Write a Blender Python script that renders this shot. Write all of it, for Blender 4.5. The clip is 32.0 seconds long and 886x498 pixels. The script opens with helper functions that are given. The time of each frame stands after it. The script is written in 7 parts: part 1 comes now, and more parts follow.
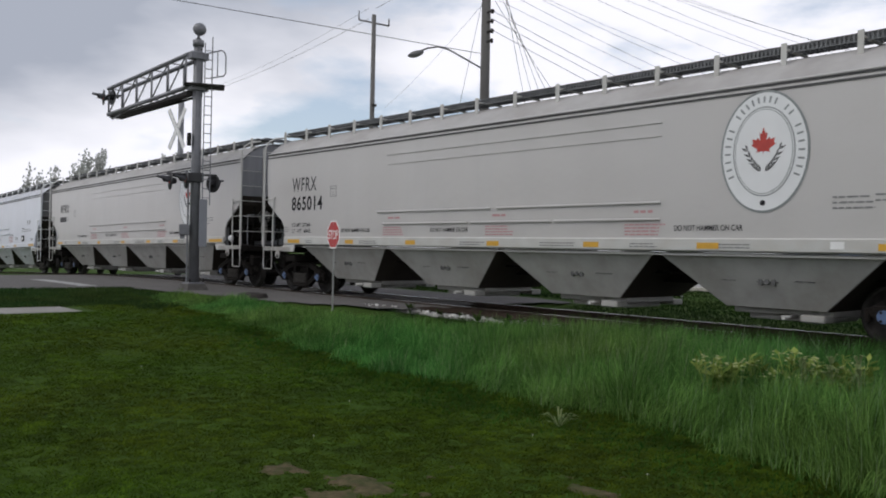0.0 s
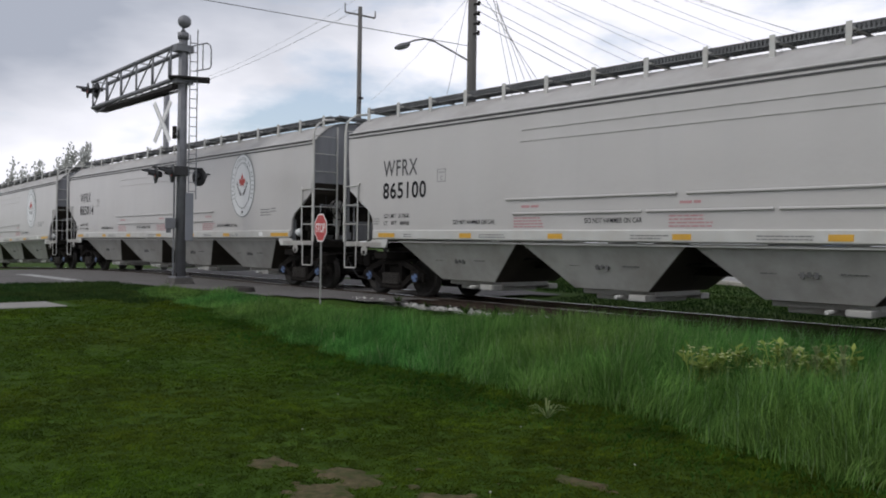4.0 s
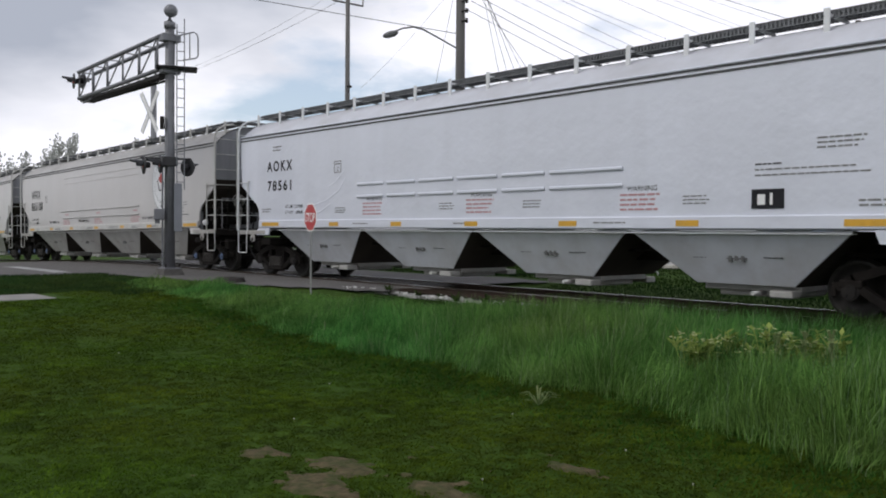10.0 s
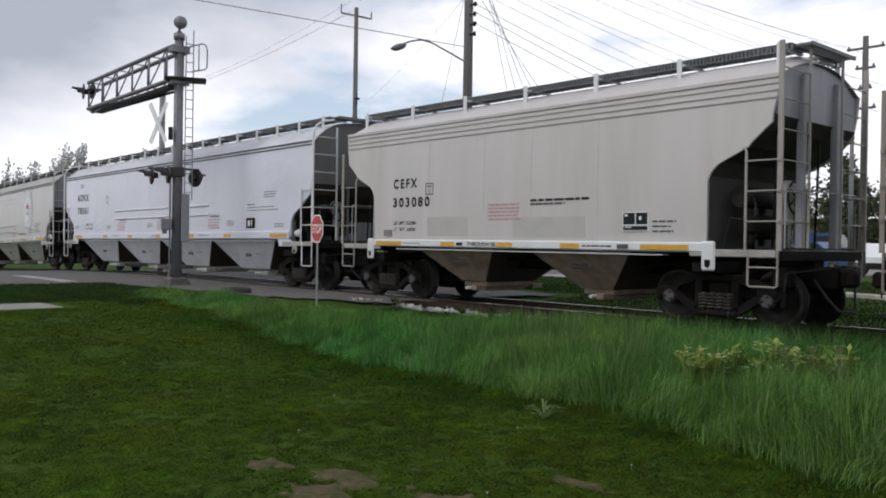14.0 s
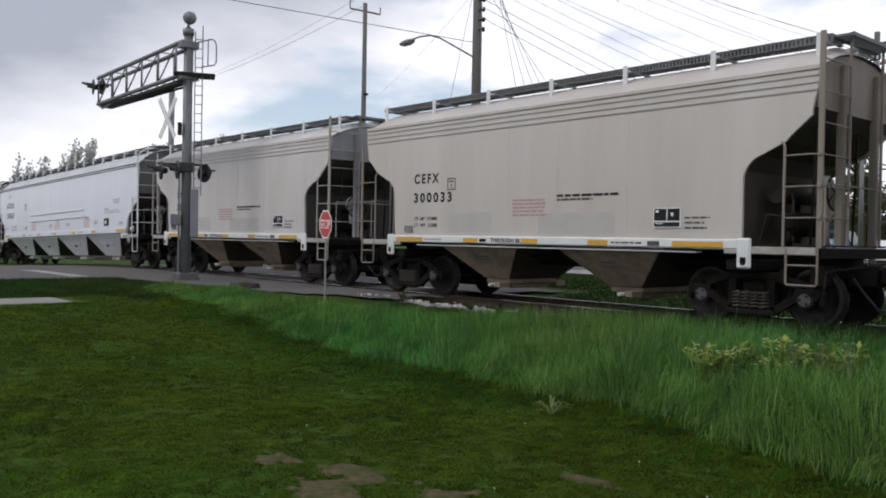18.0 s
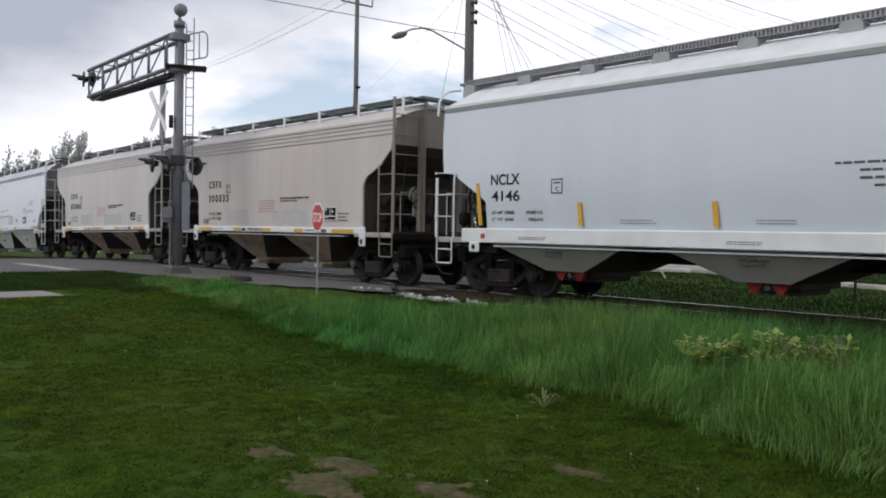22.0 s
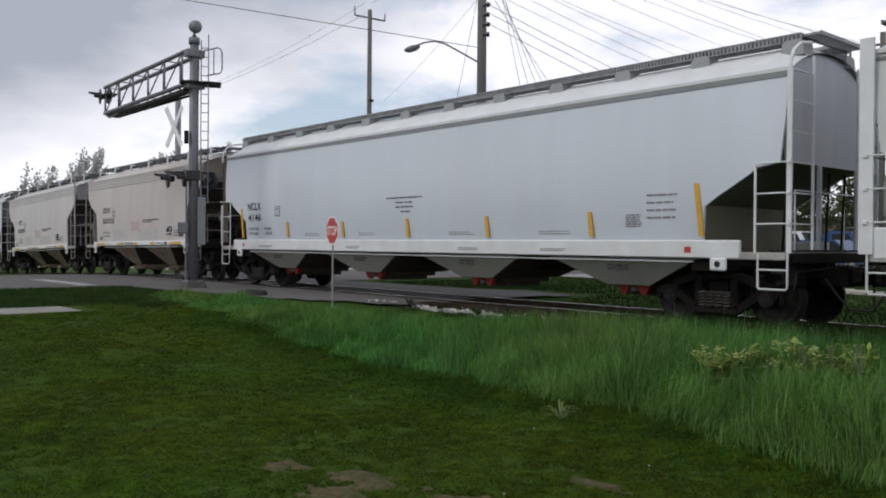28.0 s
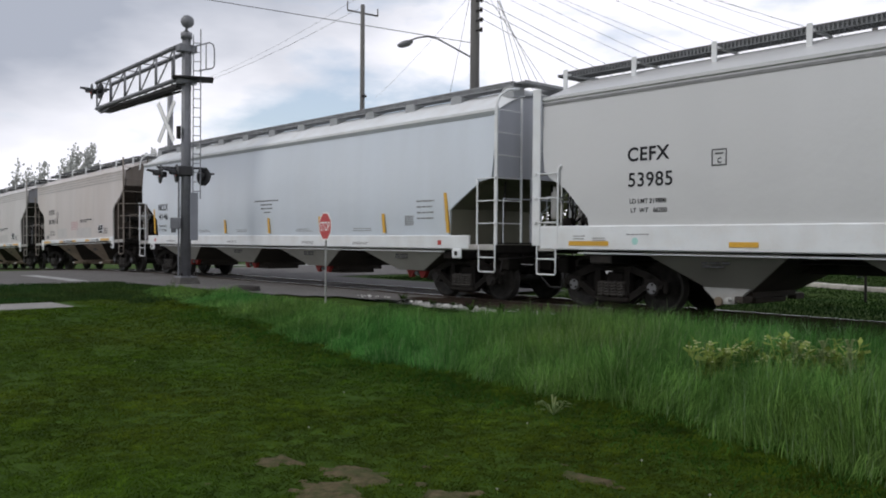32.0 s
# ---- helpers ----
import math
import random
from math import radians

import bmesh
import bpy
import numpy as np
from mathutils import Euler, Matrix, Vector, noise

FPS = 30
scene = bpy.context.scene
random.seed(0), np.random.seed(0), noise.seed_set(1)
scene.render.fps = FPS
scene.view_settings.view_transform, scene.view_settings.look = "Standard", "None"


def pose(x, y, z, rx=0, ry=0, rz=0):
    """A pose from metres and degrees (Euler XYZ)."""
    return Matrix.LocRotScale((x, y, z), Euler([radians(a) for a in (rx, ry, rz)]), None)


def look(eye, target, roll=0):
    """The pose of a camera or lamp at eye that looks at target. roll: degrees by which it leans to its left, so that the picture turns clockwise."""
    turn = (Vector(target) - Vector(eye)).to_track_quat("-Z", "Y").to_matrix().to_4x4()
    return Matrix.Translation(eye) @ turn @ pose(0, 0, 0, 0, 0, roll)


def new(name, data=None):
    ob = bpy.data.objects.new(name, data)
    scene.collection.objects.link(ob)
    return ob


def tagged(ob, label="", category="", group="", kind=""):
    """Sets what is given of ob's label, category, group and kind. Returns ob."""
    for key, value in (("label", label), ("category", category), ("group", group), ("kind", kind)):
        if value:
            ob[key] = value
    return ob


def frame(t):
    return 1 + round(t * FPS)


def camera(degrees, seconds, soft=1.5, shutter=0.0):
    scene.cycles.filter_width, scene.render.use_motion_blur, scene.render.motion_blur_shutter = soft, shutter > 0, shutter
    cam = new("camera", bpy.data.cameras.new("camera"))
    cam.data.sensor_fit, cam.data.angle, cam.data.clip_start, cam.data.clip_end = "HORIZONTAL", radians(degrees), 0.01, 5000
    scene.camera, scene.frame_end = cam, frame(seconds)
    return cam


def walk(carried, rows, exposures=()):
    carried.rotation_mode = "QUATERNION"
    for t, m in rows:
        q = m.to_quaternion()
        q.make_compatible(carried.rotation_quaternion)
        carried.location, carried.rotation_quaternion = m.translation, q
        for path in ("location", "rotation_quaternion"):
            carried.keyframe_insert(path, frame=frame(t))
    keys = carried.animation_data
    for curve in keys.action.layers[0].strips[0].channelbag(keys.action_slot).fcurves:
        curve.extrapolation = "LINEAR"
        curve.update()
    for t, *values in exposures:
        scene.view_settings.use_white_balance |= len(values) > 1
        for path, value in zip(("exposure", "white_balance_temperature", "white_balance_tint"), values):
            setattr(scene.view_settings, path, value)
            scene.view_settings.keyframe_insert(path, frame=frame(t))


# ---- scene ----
# World: x along the railway, y across it away from the viewer, z = 0 at the top of the rails.
cam = camera(55.6, 32.0, soft=1.9, shutter=0.12)
PATH = [
    (0.0, pose(0, 0, 1.293, 90.07, -1.20, 49.04)),
    (0.5, pose(0, 0, 1.293, 90.44, -1.41, 49.24)),
    (1.0, pose(0, 0, 1.293, 90.33, -1.42, 48.42)),
    (1.5, pose(0, 0, 1.293, 90.31, -1.06, 48.49)),
    (2.0, pose(0, 0, 1.293, 90.11, -0.83, 48.55)),
    (2.5, pose(0, 0, 1.293, 90.12, -1.01, 48.49)),
    (3.0, pose(0, 0, 1.293, 89.95, -1.11, 48.23)),
    (3.5, pose(0, 0, 1.293, 89.74, -1.01, 48.19)),
    (5.5, pose(0, 0, 1.293, 89.48, -0.79, 48.16)),
    (6.0, pose(0, 0, 1.293, 89.68, -0.73, 47.99)),
    (6.5, pose(0, 0, 1.293, 89.71, -0.67, 47.97)),
    (7.0, pose(0, 0, 1.293, 89.44, -0.58, 47.78)),
    (7.5, pose(0, 0, 1.293, 89.18, -0.62, 48.35)),
    (8.0, pose(0, 0, 1.293, 89.14, -0.10, 47.80)),
    (8.5, pose(0, 0, 1.293, 88.58, 0.10, 48.23)),
    (9.0, pose(0, 0, 1.293, 88.66, -0.28, 48.11)),
    (9.5, pose(0, 0, 1.293, 88.49, -0.08, 47.72)),
    (10.0, pose(0, 0, 1.293, 88.81, -0.43, 47.52)),
    (10.5, pose(0, 0, 1.293, 89.09, -0.54, 47.36)),
    (11.0, pose(0, 0, 1.293, 88.83, -0.30, 47.06)),
    (11.5, pose(0, 0, 1.293, 88.52, -0.19, 47.80)),
    (12.0, pose(0, 0, 1.293, 88.67, -0.28, 47.84)),
    (12.5, pose(0, 0, 1.293, 88.64, -0.55, 47.19)),
    (13.0, pose(0, 0, 1.293, 88.74, -0.18, 47.07)),
    (13.5, pose(0, 0, 1.293, 89.09, -0.64, 47.18)),
    (14.0, pose(0, 0, 1.293, 89.64, -0.87, 47.95)),
    (14.5, pose(0, 0, 1.293, 89.32, -0.49, 48.08)),
    (16.5, pose(0, 0, 1.293, 89.09, -0.76, 48.44)),
    (17.0, pose(0, 0, 1.293, 89.11, -0.67, 48.47)),
    (17.5, pose(0, 0, 1.293, 89.46, -0.75, 48.37)),
    (18.0, pose(0, 0, 1.293, 89.35, -1.03, 48.51)),
    (18.5, pose(0, 0, 1.293, 88.93, -0.60, 48.51)),
    (19.0, pose(0, 0, 1.293, 88.85, -0.75, 47.94)),
    (19.5, pose(0, 0, 1.293, 89.01, -0.83, 48.07)),
    (20.0, pose(0, 0, 1.293, 89.14, -0.65, 48.12)),
    (20.5, pose(0, 0, 1.293, 88.81, -0.61, 47.56)),
    (21.0, pose(0, 0, 1.293, 88.84, -0.45, 47.84)),
    (21.5, pose(0, 0, 1.293, 88.92, -0.91, 47.86)),
    (22.0, pose(0, 0, 1.293, 88.89, -1.02, 47.99)),
    (22.5, pose(0, 0, 1.293, 89.32, -0.97, 48.54)),
    (23.0, pose(0, 0, 1.293, 89.07, -0.65, 48.32)),
    (23.5, pose(0, 0, 1.293, 88.95, -1.22, 49.43)),
    (24.0, pose(0, 0, 1.293, 89.25, -1.02, 49.63)),
    (24.5, pose(0, 0, 1.293, 89.23, -0.82, 49.79)),
    (25.0, pose(0, 0, 1.293, 88.84, -0.55, 50.13)),
    (25.5, pose(0, 0, 1.293, 89.19, -0.22, 50.20)),
    (26.0, pose(0, 0, 1.293, 89.43, -0.50, 49.84)),
    (26.5, pose(0, 0, 1.293, 89.53, -0.12, 49.11)),
    (28.5, pose(0, 0, 1.293, 89.65, -0.64, 48.92)),
    (29.0, pose(0, 0, 1.293, 89.10, -0.77, 48.94)),
    (29.5, pose(0, 0, 1.293, 88.79, -0.56, 48.72)),
    (30.0, pose(0, 0, 1.293, 88.91, -0.68, 48.45)),
    (30.5, pose(0, 0, 1.293, 89.37, -1.02, 48.56)),
    (31.0, pose(0, 0, 1.293, 89.13, -0.62, 48.84)),
    (31.5, pose(0, 0, 1.293, 89.07, -0.17, 48.32)),
    (32.0, pose(0, 0, 1.293, 89.40, -0.40, 48.51)),
]
walk(cam, PATH, exposures=[(0.0, -0.14), (3.0, -0.12), (6.0, -0.08), (8.0, -0.08), (11.0, 0.0), (13.0, 0.08), (14.5, -0.04), (17.0, -0.05), (18.5, 0.0), (20.0, 0.12), (22.0, 0.04), (26.0, -0.16), (29.0, -0.1), (32.0, -0.05)])

# metres that the train has rolled towards -x at each full second
ROLLED = [0.00, 3.95, 7.93, 12.02, 16.19, 20.44, 24.75, 29.10, 33.51, 37.80, 42.03, 46.29, 50.35, 54.22, 57.98, 61.44, 64.57, 67.50, 70.35, 73.01, 75.55, 77.97, 80.18, 82.20, 84.23, 86.17, 87.98, 89.64, 91.18, 92.67, 94.20, 95.75, 97.28]
TRACK_Y = 13.84      # centre line of the track


def crest(x):
    """Height of the railway: level, and falling away gently beyond the crossing."""
    d = min(48.0, max(0.0, -27.0 - x))
    return -0.001 * d * d if d < 14 else -0.196 - 0.028 * (d - 14)


def smooth(a, b, v):
    u = min(1.0, max(0.0, (v - a) / (b - a)))
    return u * u * (3 - 2 * u)


def ground_z(x, y):
    """Height of the ground."""
    lawn = -0.34 + 0.10 * smooth(6.0, 11.0, y) + 0.10 * smooth(15.5, 18.0, y)
    lawn += 0.18 * smooth(-9.0, -17.0, x)
    road = -0.05
    k = smooth(-15.5, -19.0, x) * smooth(8.0, 9.8, y)
    k = max(k, smooth(-22.0, -25.0, x))
    bed = -0.24
    kb = smooth(11.4, 12.4, y) * (1 - smooth(15.4, 16.4, y)) * (1 - k)
    z = lawn + (road - lawn) * k
    z += (bed - z) * kb
    return z + crest(x) + 0.02 * noise.noise(Vector((x * 0.7, y * 0.7, 3.1))) * (1 - k)


# ---- world and sun ----
world = bpy.data.worlds.new("sky")
scene.world = world
world.use_nodes = True
wn, wl = world.node_tree.nodes, world.node_tree.links
wn.clear()
SUN_EL, SUN_AZ = 50.0, 205.0     # degrees; azimuth clockwise from +y
sky = wn.new("ShaderNodeTexSky")
sky.sky_type, sky.sun_disc = "NISHITA", False
sky.sun_elevation, sky.sun_rotation = radians(SUN_EL), radians(SUN_AZ)
coords = wn.new("ShaderNodeTexCoord")
stretch = wn.new("ShaderNodeMapping")
stretch.inputs["Scale"].default_value = (1.0, 1.0, 2.6)
wl.new(coords.outputs["Generated"], stretch.inputs["Vector"])
puffs = wn.new("ShaderNodeTexNoise")
puffs.inputs["Scale"].default_value, puffs.inputs["Detail"].default_value = 2.3, 9.0
puffs.inputs["Roughness"].default_value = 0.55
wl.new(stretch.outputs["Vector"], puffs.inputs["Vector"])
cover = wn.new("ShaderNodeValToRGB")
cover.color_ramp.elements[0].position, cover.color_ramp.elements[0].color = 0.36, (0, 0, 0, 1)
cover.color_ramp.elements[1].position, cover.color_ramp.elements[1].color = 0.47, (1, 1, 1, 1)
wl.new(puffs.outputs["Fac"], cover.inputs["Fac"])
shades = wn.new("ShaderNodeTexNoise")
shades.inputs["Scale"].default_value, shades.inputs["Detail"].default_value = 1.7, 6.0
wl.new(stretch.outputs["Vector"], shades.inputs["Vector"])
tones = wn.new("ShaderNodeValToRGB")
tones.color_ramp.elements[0].position, tones.color_ramp.elements[0].color = 0.34, (5.0, 5.4, 6.4, 1)
tones.color_ramp.elements[1].position, tones.color_ramp.elements[1].color = 0.58, (12.0, 12.0, 12.85, 1)
split = wn.new("ShaderNodeSeparateXYZ")
wl.new(coords.outputs["Generated"], split.inputs["Vector"])
fall = wn.new("ShaderNodeMath")
fall.operation = "MULTIPLY_ADD"
fall.inputs[1].default_value, fall.inputs[2].default_value = -2.0, 1.30
wl.new(split.outputs["Z"], fall.inputs[0])
bank = wn.new("ShaderNodeMath")       # the darker bank of cloud lies to the west
bank.operation = "MULTIPLY_ADD"
bank.inputs[1].default_value = 1.10
wl.new(split.outputs["X"], bank.inputs[0])
wl.new(fall.outputs["Value"], bank.inputs[2])
total = wn.new("ShaderNodeMath")
total.operation = "ADD"
wl.new(shades.outputs["Fac"], total.inputs[0])
wl.new(bank.outputs["Value"], total.inputs[1])
wl.new(total.outputs["Value"], tones.inputs["Fac"])
blend = wn.new("ShaderNodeMix")
blend.data_type = "RGBA"
wl.new(cover.outputs["Color"], blend.inputs["Factor"])
lift = wn.new("ShaderNodeMix")
lift.data_type, lift.blend_type = "RGBA", "ADD"
lift.inputs["Factor"].default_value = 1.0
lift.inputs["B"].default_value = (3.2, 3.4, 3.8, 1)
wl.new(sky.outputs["Color"], lift.inputs["A"])
wl.new(lift.outputs["Result"], blend.inputs["A"])
wl.new(tones.outputs["Color"], blend.inputs["B"])
glow = wn.new("ShaderNodeBackground")
glow.inputs["Strength"].default_value = 0.091
wl.new(blend.outputs["Result"], glow.inputs["Color"])
wl.new(glow.outputs["Background"], wn.new("ShaderNodeOutputWorld").inputs["Surface"])

sun = new("sun", bpy.data.lights.new("sun", "SUN"))
sun.data.energy, sun.data.angle, sun.data.color = 1.15, radians(18), (1.0, 0.97, 0.92)
az = radians(SUN_AZ)
sun_dir = Vector((math.sin(az) * math.cos(radians(SUN_EL)), math.cos(az) * math.cos(radians(SUN_EL)), math.sin(radians(SUN_EL))))
sun.matrix_world = look(sun_dir * 60, (0, 0, 0))


# ---- materials ----
def material(name, color, rough=0.6, metal=0.0, vary=0.12, scale=3.0, stretch=(1, 1, 1), dirt=None, dirt_amount=0.0,
             dirt_scale=1.2, bump=0.0, bump_scale=60.0, random_tone=0.0, alpha_noise=None, spec=0.5):
    m = bpy.data.materials.new(name)
    m.use_nodes = True
    n, l = m.node_tree.nodes, m.node_tree.links
    b = n["Principled BSDF"]
    b.inputs["Roughness"].default_value, b.inputs["Metallic"].default_value = rough, metal
    b.inputs["Specular IOR Level"].default_value = spec
    tc = n.new("ShaderNodeTexCoord")
    mp = n.new("ShaderNodeMapping")
    mp.inputs["Scale"].default_value = stretch
    l.new(tc.outputs["Object"], mp.inputs["Vector"])
    fine = n.new("ShaderNodeTexNoise")
    fine.inputs["Scale"].default_value, fine.inputs["Detail"].default_value = scale, 8.0
    l.new(mp.outputs["Vector"], fine.inputs["Vector"])
    ramp = n.new("ShaderNodeValToRGB")
    lo = [c * (1 - vary) for c in color] + [1]
    hi = [min(1, c * (1 + vary)) for c in color] + [1]
    ramp.color_ramp.elements[0].position, ramp.color_ramp.elements[0].color = 0.3, lo
    ramp.color_ramp.elements[1].position, ramp.color_ramp.elements[1].color = 0.7, hi
    l.new(fine.outputs["Fac"], ramp.inputs["Fac"])
    out = ramp.outputs["Color"]
    if dirt:
        big = n.new("ShaderNodeTexNoise")
        big.inputs["Scale"].default_value, big.inputs["Detail"].default_value = dirt_scale, 10.0
        big.inputs["Roughness"].default_value = 0.65
        l.new(mp.outputs["Vector"], big.inputs["Vector"])
        r2 = n.new("ShaderNodeValToRGB")
        r2.color_ramp.elements[0].position, r2.color_ramp.elements[0].color = 0.42, (0, 0, 0, 1)
        r2.color_ramp.elements[1].position, r2.color_ramp.elements[1].color = 0.75, (dirt_amount,) * 3 + (1,)
        l.new(big.outputs["Fac"], r2.inputs["Fac"])
        mx = n.new("ShaderNodeMix")
        mx.data_type = "RGBA"
        l.new(r2.outputs["Color"], mx.inputs["Factor"])
        l.new(out, mx.inputs["A"])
        mx.inputs["B"].default_value = (*dirt, 1)
        out = mx.outputs["Result"]
    if random_tone:
        info = n.new("ShaderNodeObjectInfo")
        hs = n.new("ShaderNodeHueSaturation")
        mr = n.new("ShaderNodeMapRange")
        mr.inputs["To Min"].default_value, mr.inputs["To Max"].default_value = 1 - random_tone, 1 + random_tone
        l.new(info.outputs["Random"], mr.inputs["Value"])
        l.new(mr.outputs["Result"], hs.inputs["Value"])
        l.new(out, hs.inputs["Color"])
        out = hs.outputs["Color"]
    l.new(out, b.inputs["Base Color"])
    if bump:
        t = n.new("ShaderNodeTexNoise")
        t.inputs["Scale"].default_value, t.inputs["Detail"].default_value = bump_scale, 4.0
        l.new(tc.outputs["Object"], t.inputs["Vector"])
        bp = n.new("ShaderNodeBump")
        bp.inputs["Strength"].default_value, bp.inputs["Distance"].default_value = bump, 0.01 if bump_scale > 5 else 0.05
        l.new(t.outputs["Fac"], bp.inputs["Height"])
        l.new(bp.outputs["Normal"], b.inputs["Normal"])
    return m


def blade_material(name, low, high, spread=0.35, hues=(0.462, 0.522), tuft=0.0, tuft_scale=7.0, wide_scale=0.35):
    """Grass: each blade has its own tone between two greens."""
    m = bpy.data.materials.new(name)
    m.use_nodes = True
    n, l = m.node_tree.nodes, m.node_tree.links
    b = n["Principled BSDF"]
    b.inputs["Roughness"].default_value = 0.75
    b.inputs["Specular IOR Level"].default_value = 0.06
    geo = n.new("ShaderNodeNewGeometry")
    ramp = n.new("ShaderNodeValToRGB")
    ramp.color_ramp.elements[0].color, ramp.color_ramp.elements[1].color = (*low, 1), (*high, 1)
    l.new(geo.outputs["Random Per Island"], ramp.inputs["Fac"])
    tc = n.new("ShaderNodeTexCoord")
    patch = n.new("ShaderNodeTexNoise")
    patch.inputs["Scale"].default_value, patch.inputs["Detail"].default_value = 0.9, 5.0
    l.new(tc.outputs["Object"], patch.inputs["Vector"])
    hs = n.new("ShaderNodeHueSaturation")
    mr = n.new("ShaderNodeMapRange")
    mr.inputs["From Min"].default_value, mr.inputs["From Max"].default_value = 0.3, 0.7
    mr.inputs["To Min"].default_value, mr.inputs["To Max"].default_value = 1 - spread, 1 + spread
    l.new(patch.outputs["Fac"], mr.inputs["Value"])
    tone = mr.outputs["Result"]
    if tuft:
        small = n.new("ShaderNodeTexNoise")
        small.inputs["Scale"].default_value, small.inputs["Detail"].default_value = tuft_scale, 4.0
        l.new(tc.outputs["Object"], small.inputs["Vector"])
        m2 = n.new("ShaderNodeMapRange")
        m2.inputs["From Min"].default_value, m2.inputs["From Max"].default_value = 0.32, 0.68
        m2.inputs["To Min"].default_value, m2.inputs["To Max"].default_value = 1 - tuft, 1 + tuft
        l.new(small.outputs["Fac"], m2.inputs["Value"])
        mul = n.new("ShaderNodeMath")
        mul.operation = "MULTIPLY"
        l.new(tone, mul.inputs[0])
        l.new(m2.outputs["Result"], mul.inputs[1])
        tone = mul.outputs["Value"]
    l.new(tone, hs.inputs["Value"])
    wide = n.new("ShaderNodeTexNoise")
    wide.inputs["Scale"].default_value, wide.inputs["Detail"].default_value = wide_scale, 4.0
    l.new(tc.outputs["Object"], wide.inputs["Vector"])
    hue = n.new("ShaderNodeMapRange")
    hue.inputs["From Min"].default_value, hue.inputs["From Max"].default_value = 0.35, 0.65
    hue.inputs["To Min"].default_value, hue.inputs["To Max"].default_value = hues
    l.new(wide.outputs["Fac"], hue.inputs["Value"])
    l.new(hue.outputs["Result"], hs.inputs["Hue"])
    l.new(ramp.outputs["Color"], hs.inputs["Color"])
    l.new(hs.outputs["Color"], b.inputs["Base Color"])
    thin = n.new("ShaderNodeBsdfTranslucent")
    l.new(hs.outputs["Color"], thin.inputs["Color"])
    both = n.new("ShaderNodeMixShader")
    both.inputs["Fac"].default_value = 0.35
    l.new(b.outputs["BSDF"], both.inputs[1])
    l.new(thin.outputs["BSDF"], both.inputs[2])
    l.new(both.outputs["Shader"], n["Material Output"].inputs["Surface"])
    return m


STREAK = (1.0, 1.0, 0.12)
GREY_PAINT = material("grey_car_paint", (0.455, 0.442, 0.432), 0.30, vary=0.05, scale=2.2, stretch=STREAK, dirt=(0.33, 0.305, 0.28), dirt_amount=0.30, dirt_scale=1.1, bump=0.35, bump_scale=1.5, spec=0.95)
WHITE_PAINT = material("white_car_paint", (0.60, 0.62, 0.69), 0.30, vary=0.03, scale=2.0, stretch=STREAK, dirt=(0.50, 0.51, 0.55), dirt_amount=0.28, dirt_scale=0.8, bump=0.6, bump_scale=1.5, spec=0.95)
BEIGE_PAINT = material("beige_car_paint", (0.53, 0.508, 0.496), 0.5, vary=0.05, scale=1.6, stretch=STREAK, dirt=(0.36, 0.315, 0.275), dirt_amount=0.35, dirt_scale=0.9)
CREAM_PAINT = material("cream_car_paint", (0.515, 0.480, 0.456), 0.55, vary=0.06, scale=1.4, stretch=STREAK, dirt=(0.37, 0.30, 0.25), dirt_amount=0.4, dirt_scale=0.8)
PALE_PAINT = material("pale_car_paint", (0.545, 0.592, 0.645), 0.30, vary=0.03, scale=1.6, stretch=STREAK, dirt=(0.49, 0.50, 0.50), dirt_amount=0.25, dirt_scale=0.7, bump=0.35, bump_scale=1.5, spec=0.95)
LIGHT_PAINT = material("light_car_paint", (0.508, 0.512, 0.512), 0.30, vary=0.03, scale=1.6, stretch=STREAK, dirt=(0.43, 0.42, 0.40), dirt_amount=0.25, dirt_scale=0.8, bump=0.35, bump_scale=1.5, spec=0.95)
GREY_ROOF = material("grey_roof_paint", (0.40, 0.39, 0.38), 0.7, vary=0.08, scale=2.0, dirt=(0.22, 0.20, 0.18), dirt_amount=0.5, dirt_scale=0.8, spec=0.25)
WHITE_ROOF = material("white_roof_paint", (0.53, 0.54, 0.58), 0.7, vary=0.06, scale=2.0, dirt=(0.34, 0.33, 0.33), dirt_amount=0.5, dirt_scale=0.8, spec=0.25)
# end colours, here and in MALT_END, hold the ends' shade besides their dirt
END_PAINT = material("shaded_end_paint", (0.13, 0.128, 0.125), 0.6, vary=0.15, scale=2.0, stretch=STREAK, dirt=(0.05, 0.045, 0.04), dirt_amount=0.6)
# dirt plus the shade under the car body, both put into this near-black
DIRT_AND_SHADE = material("dirty_shaded_sheet", (0.055, 0.047, 0.040), 0.8, vary=0.2, scale=3.0, dirt=(0.025, 0.022, 0.02), dirt_amount=0.6, dirt_scale=1.5, spec=0.15)
WELD_PAINT = material("dusty_weld_line", (0.475, 0.455, 0.44), 0.55, vary=0.10, scale=4.0)
PATCH_PAINT = material("patch_paint", (0.44, 0.425, 0.41), 0.5, vary=0.05, scale=3.0)
MALT_END = material("shaded_malt_end_paint", (0.25, 0.255, 0.275), 0.5, vary=0.12, scale=2.0, stretch=STREAK, dirt=(0.08, 0.075, 0.07), dirt_amount=0.6)
BAY_GREY = material("hopper_bay_grey", (0.36, 0.36, 0.34), 0.6, vary=0.08, scale=2.5, dirt=(0.17, 0.15, 0.12), dirt_amount=0.5, dirt_scale=1.4)
BAY_WHITE = material("hopper_bay_white", (0.52, 0.54, 0.57), 0.55, vary=0.06, scale=2.5, dirt=(0.30, 0.28, 0.25), dirt_amount=0.45, dirt_scale=1.4)
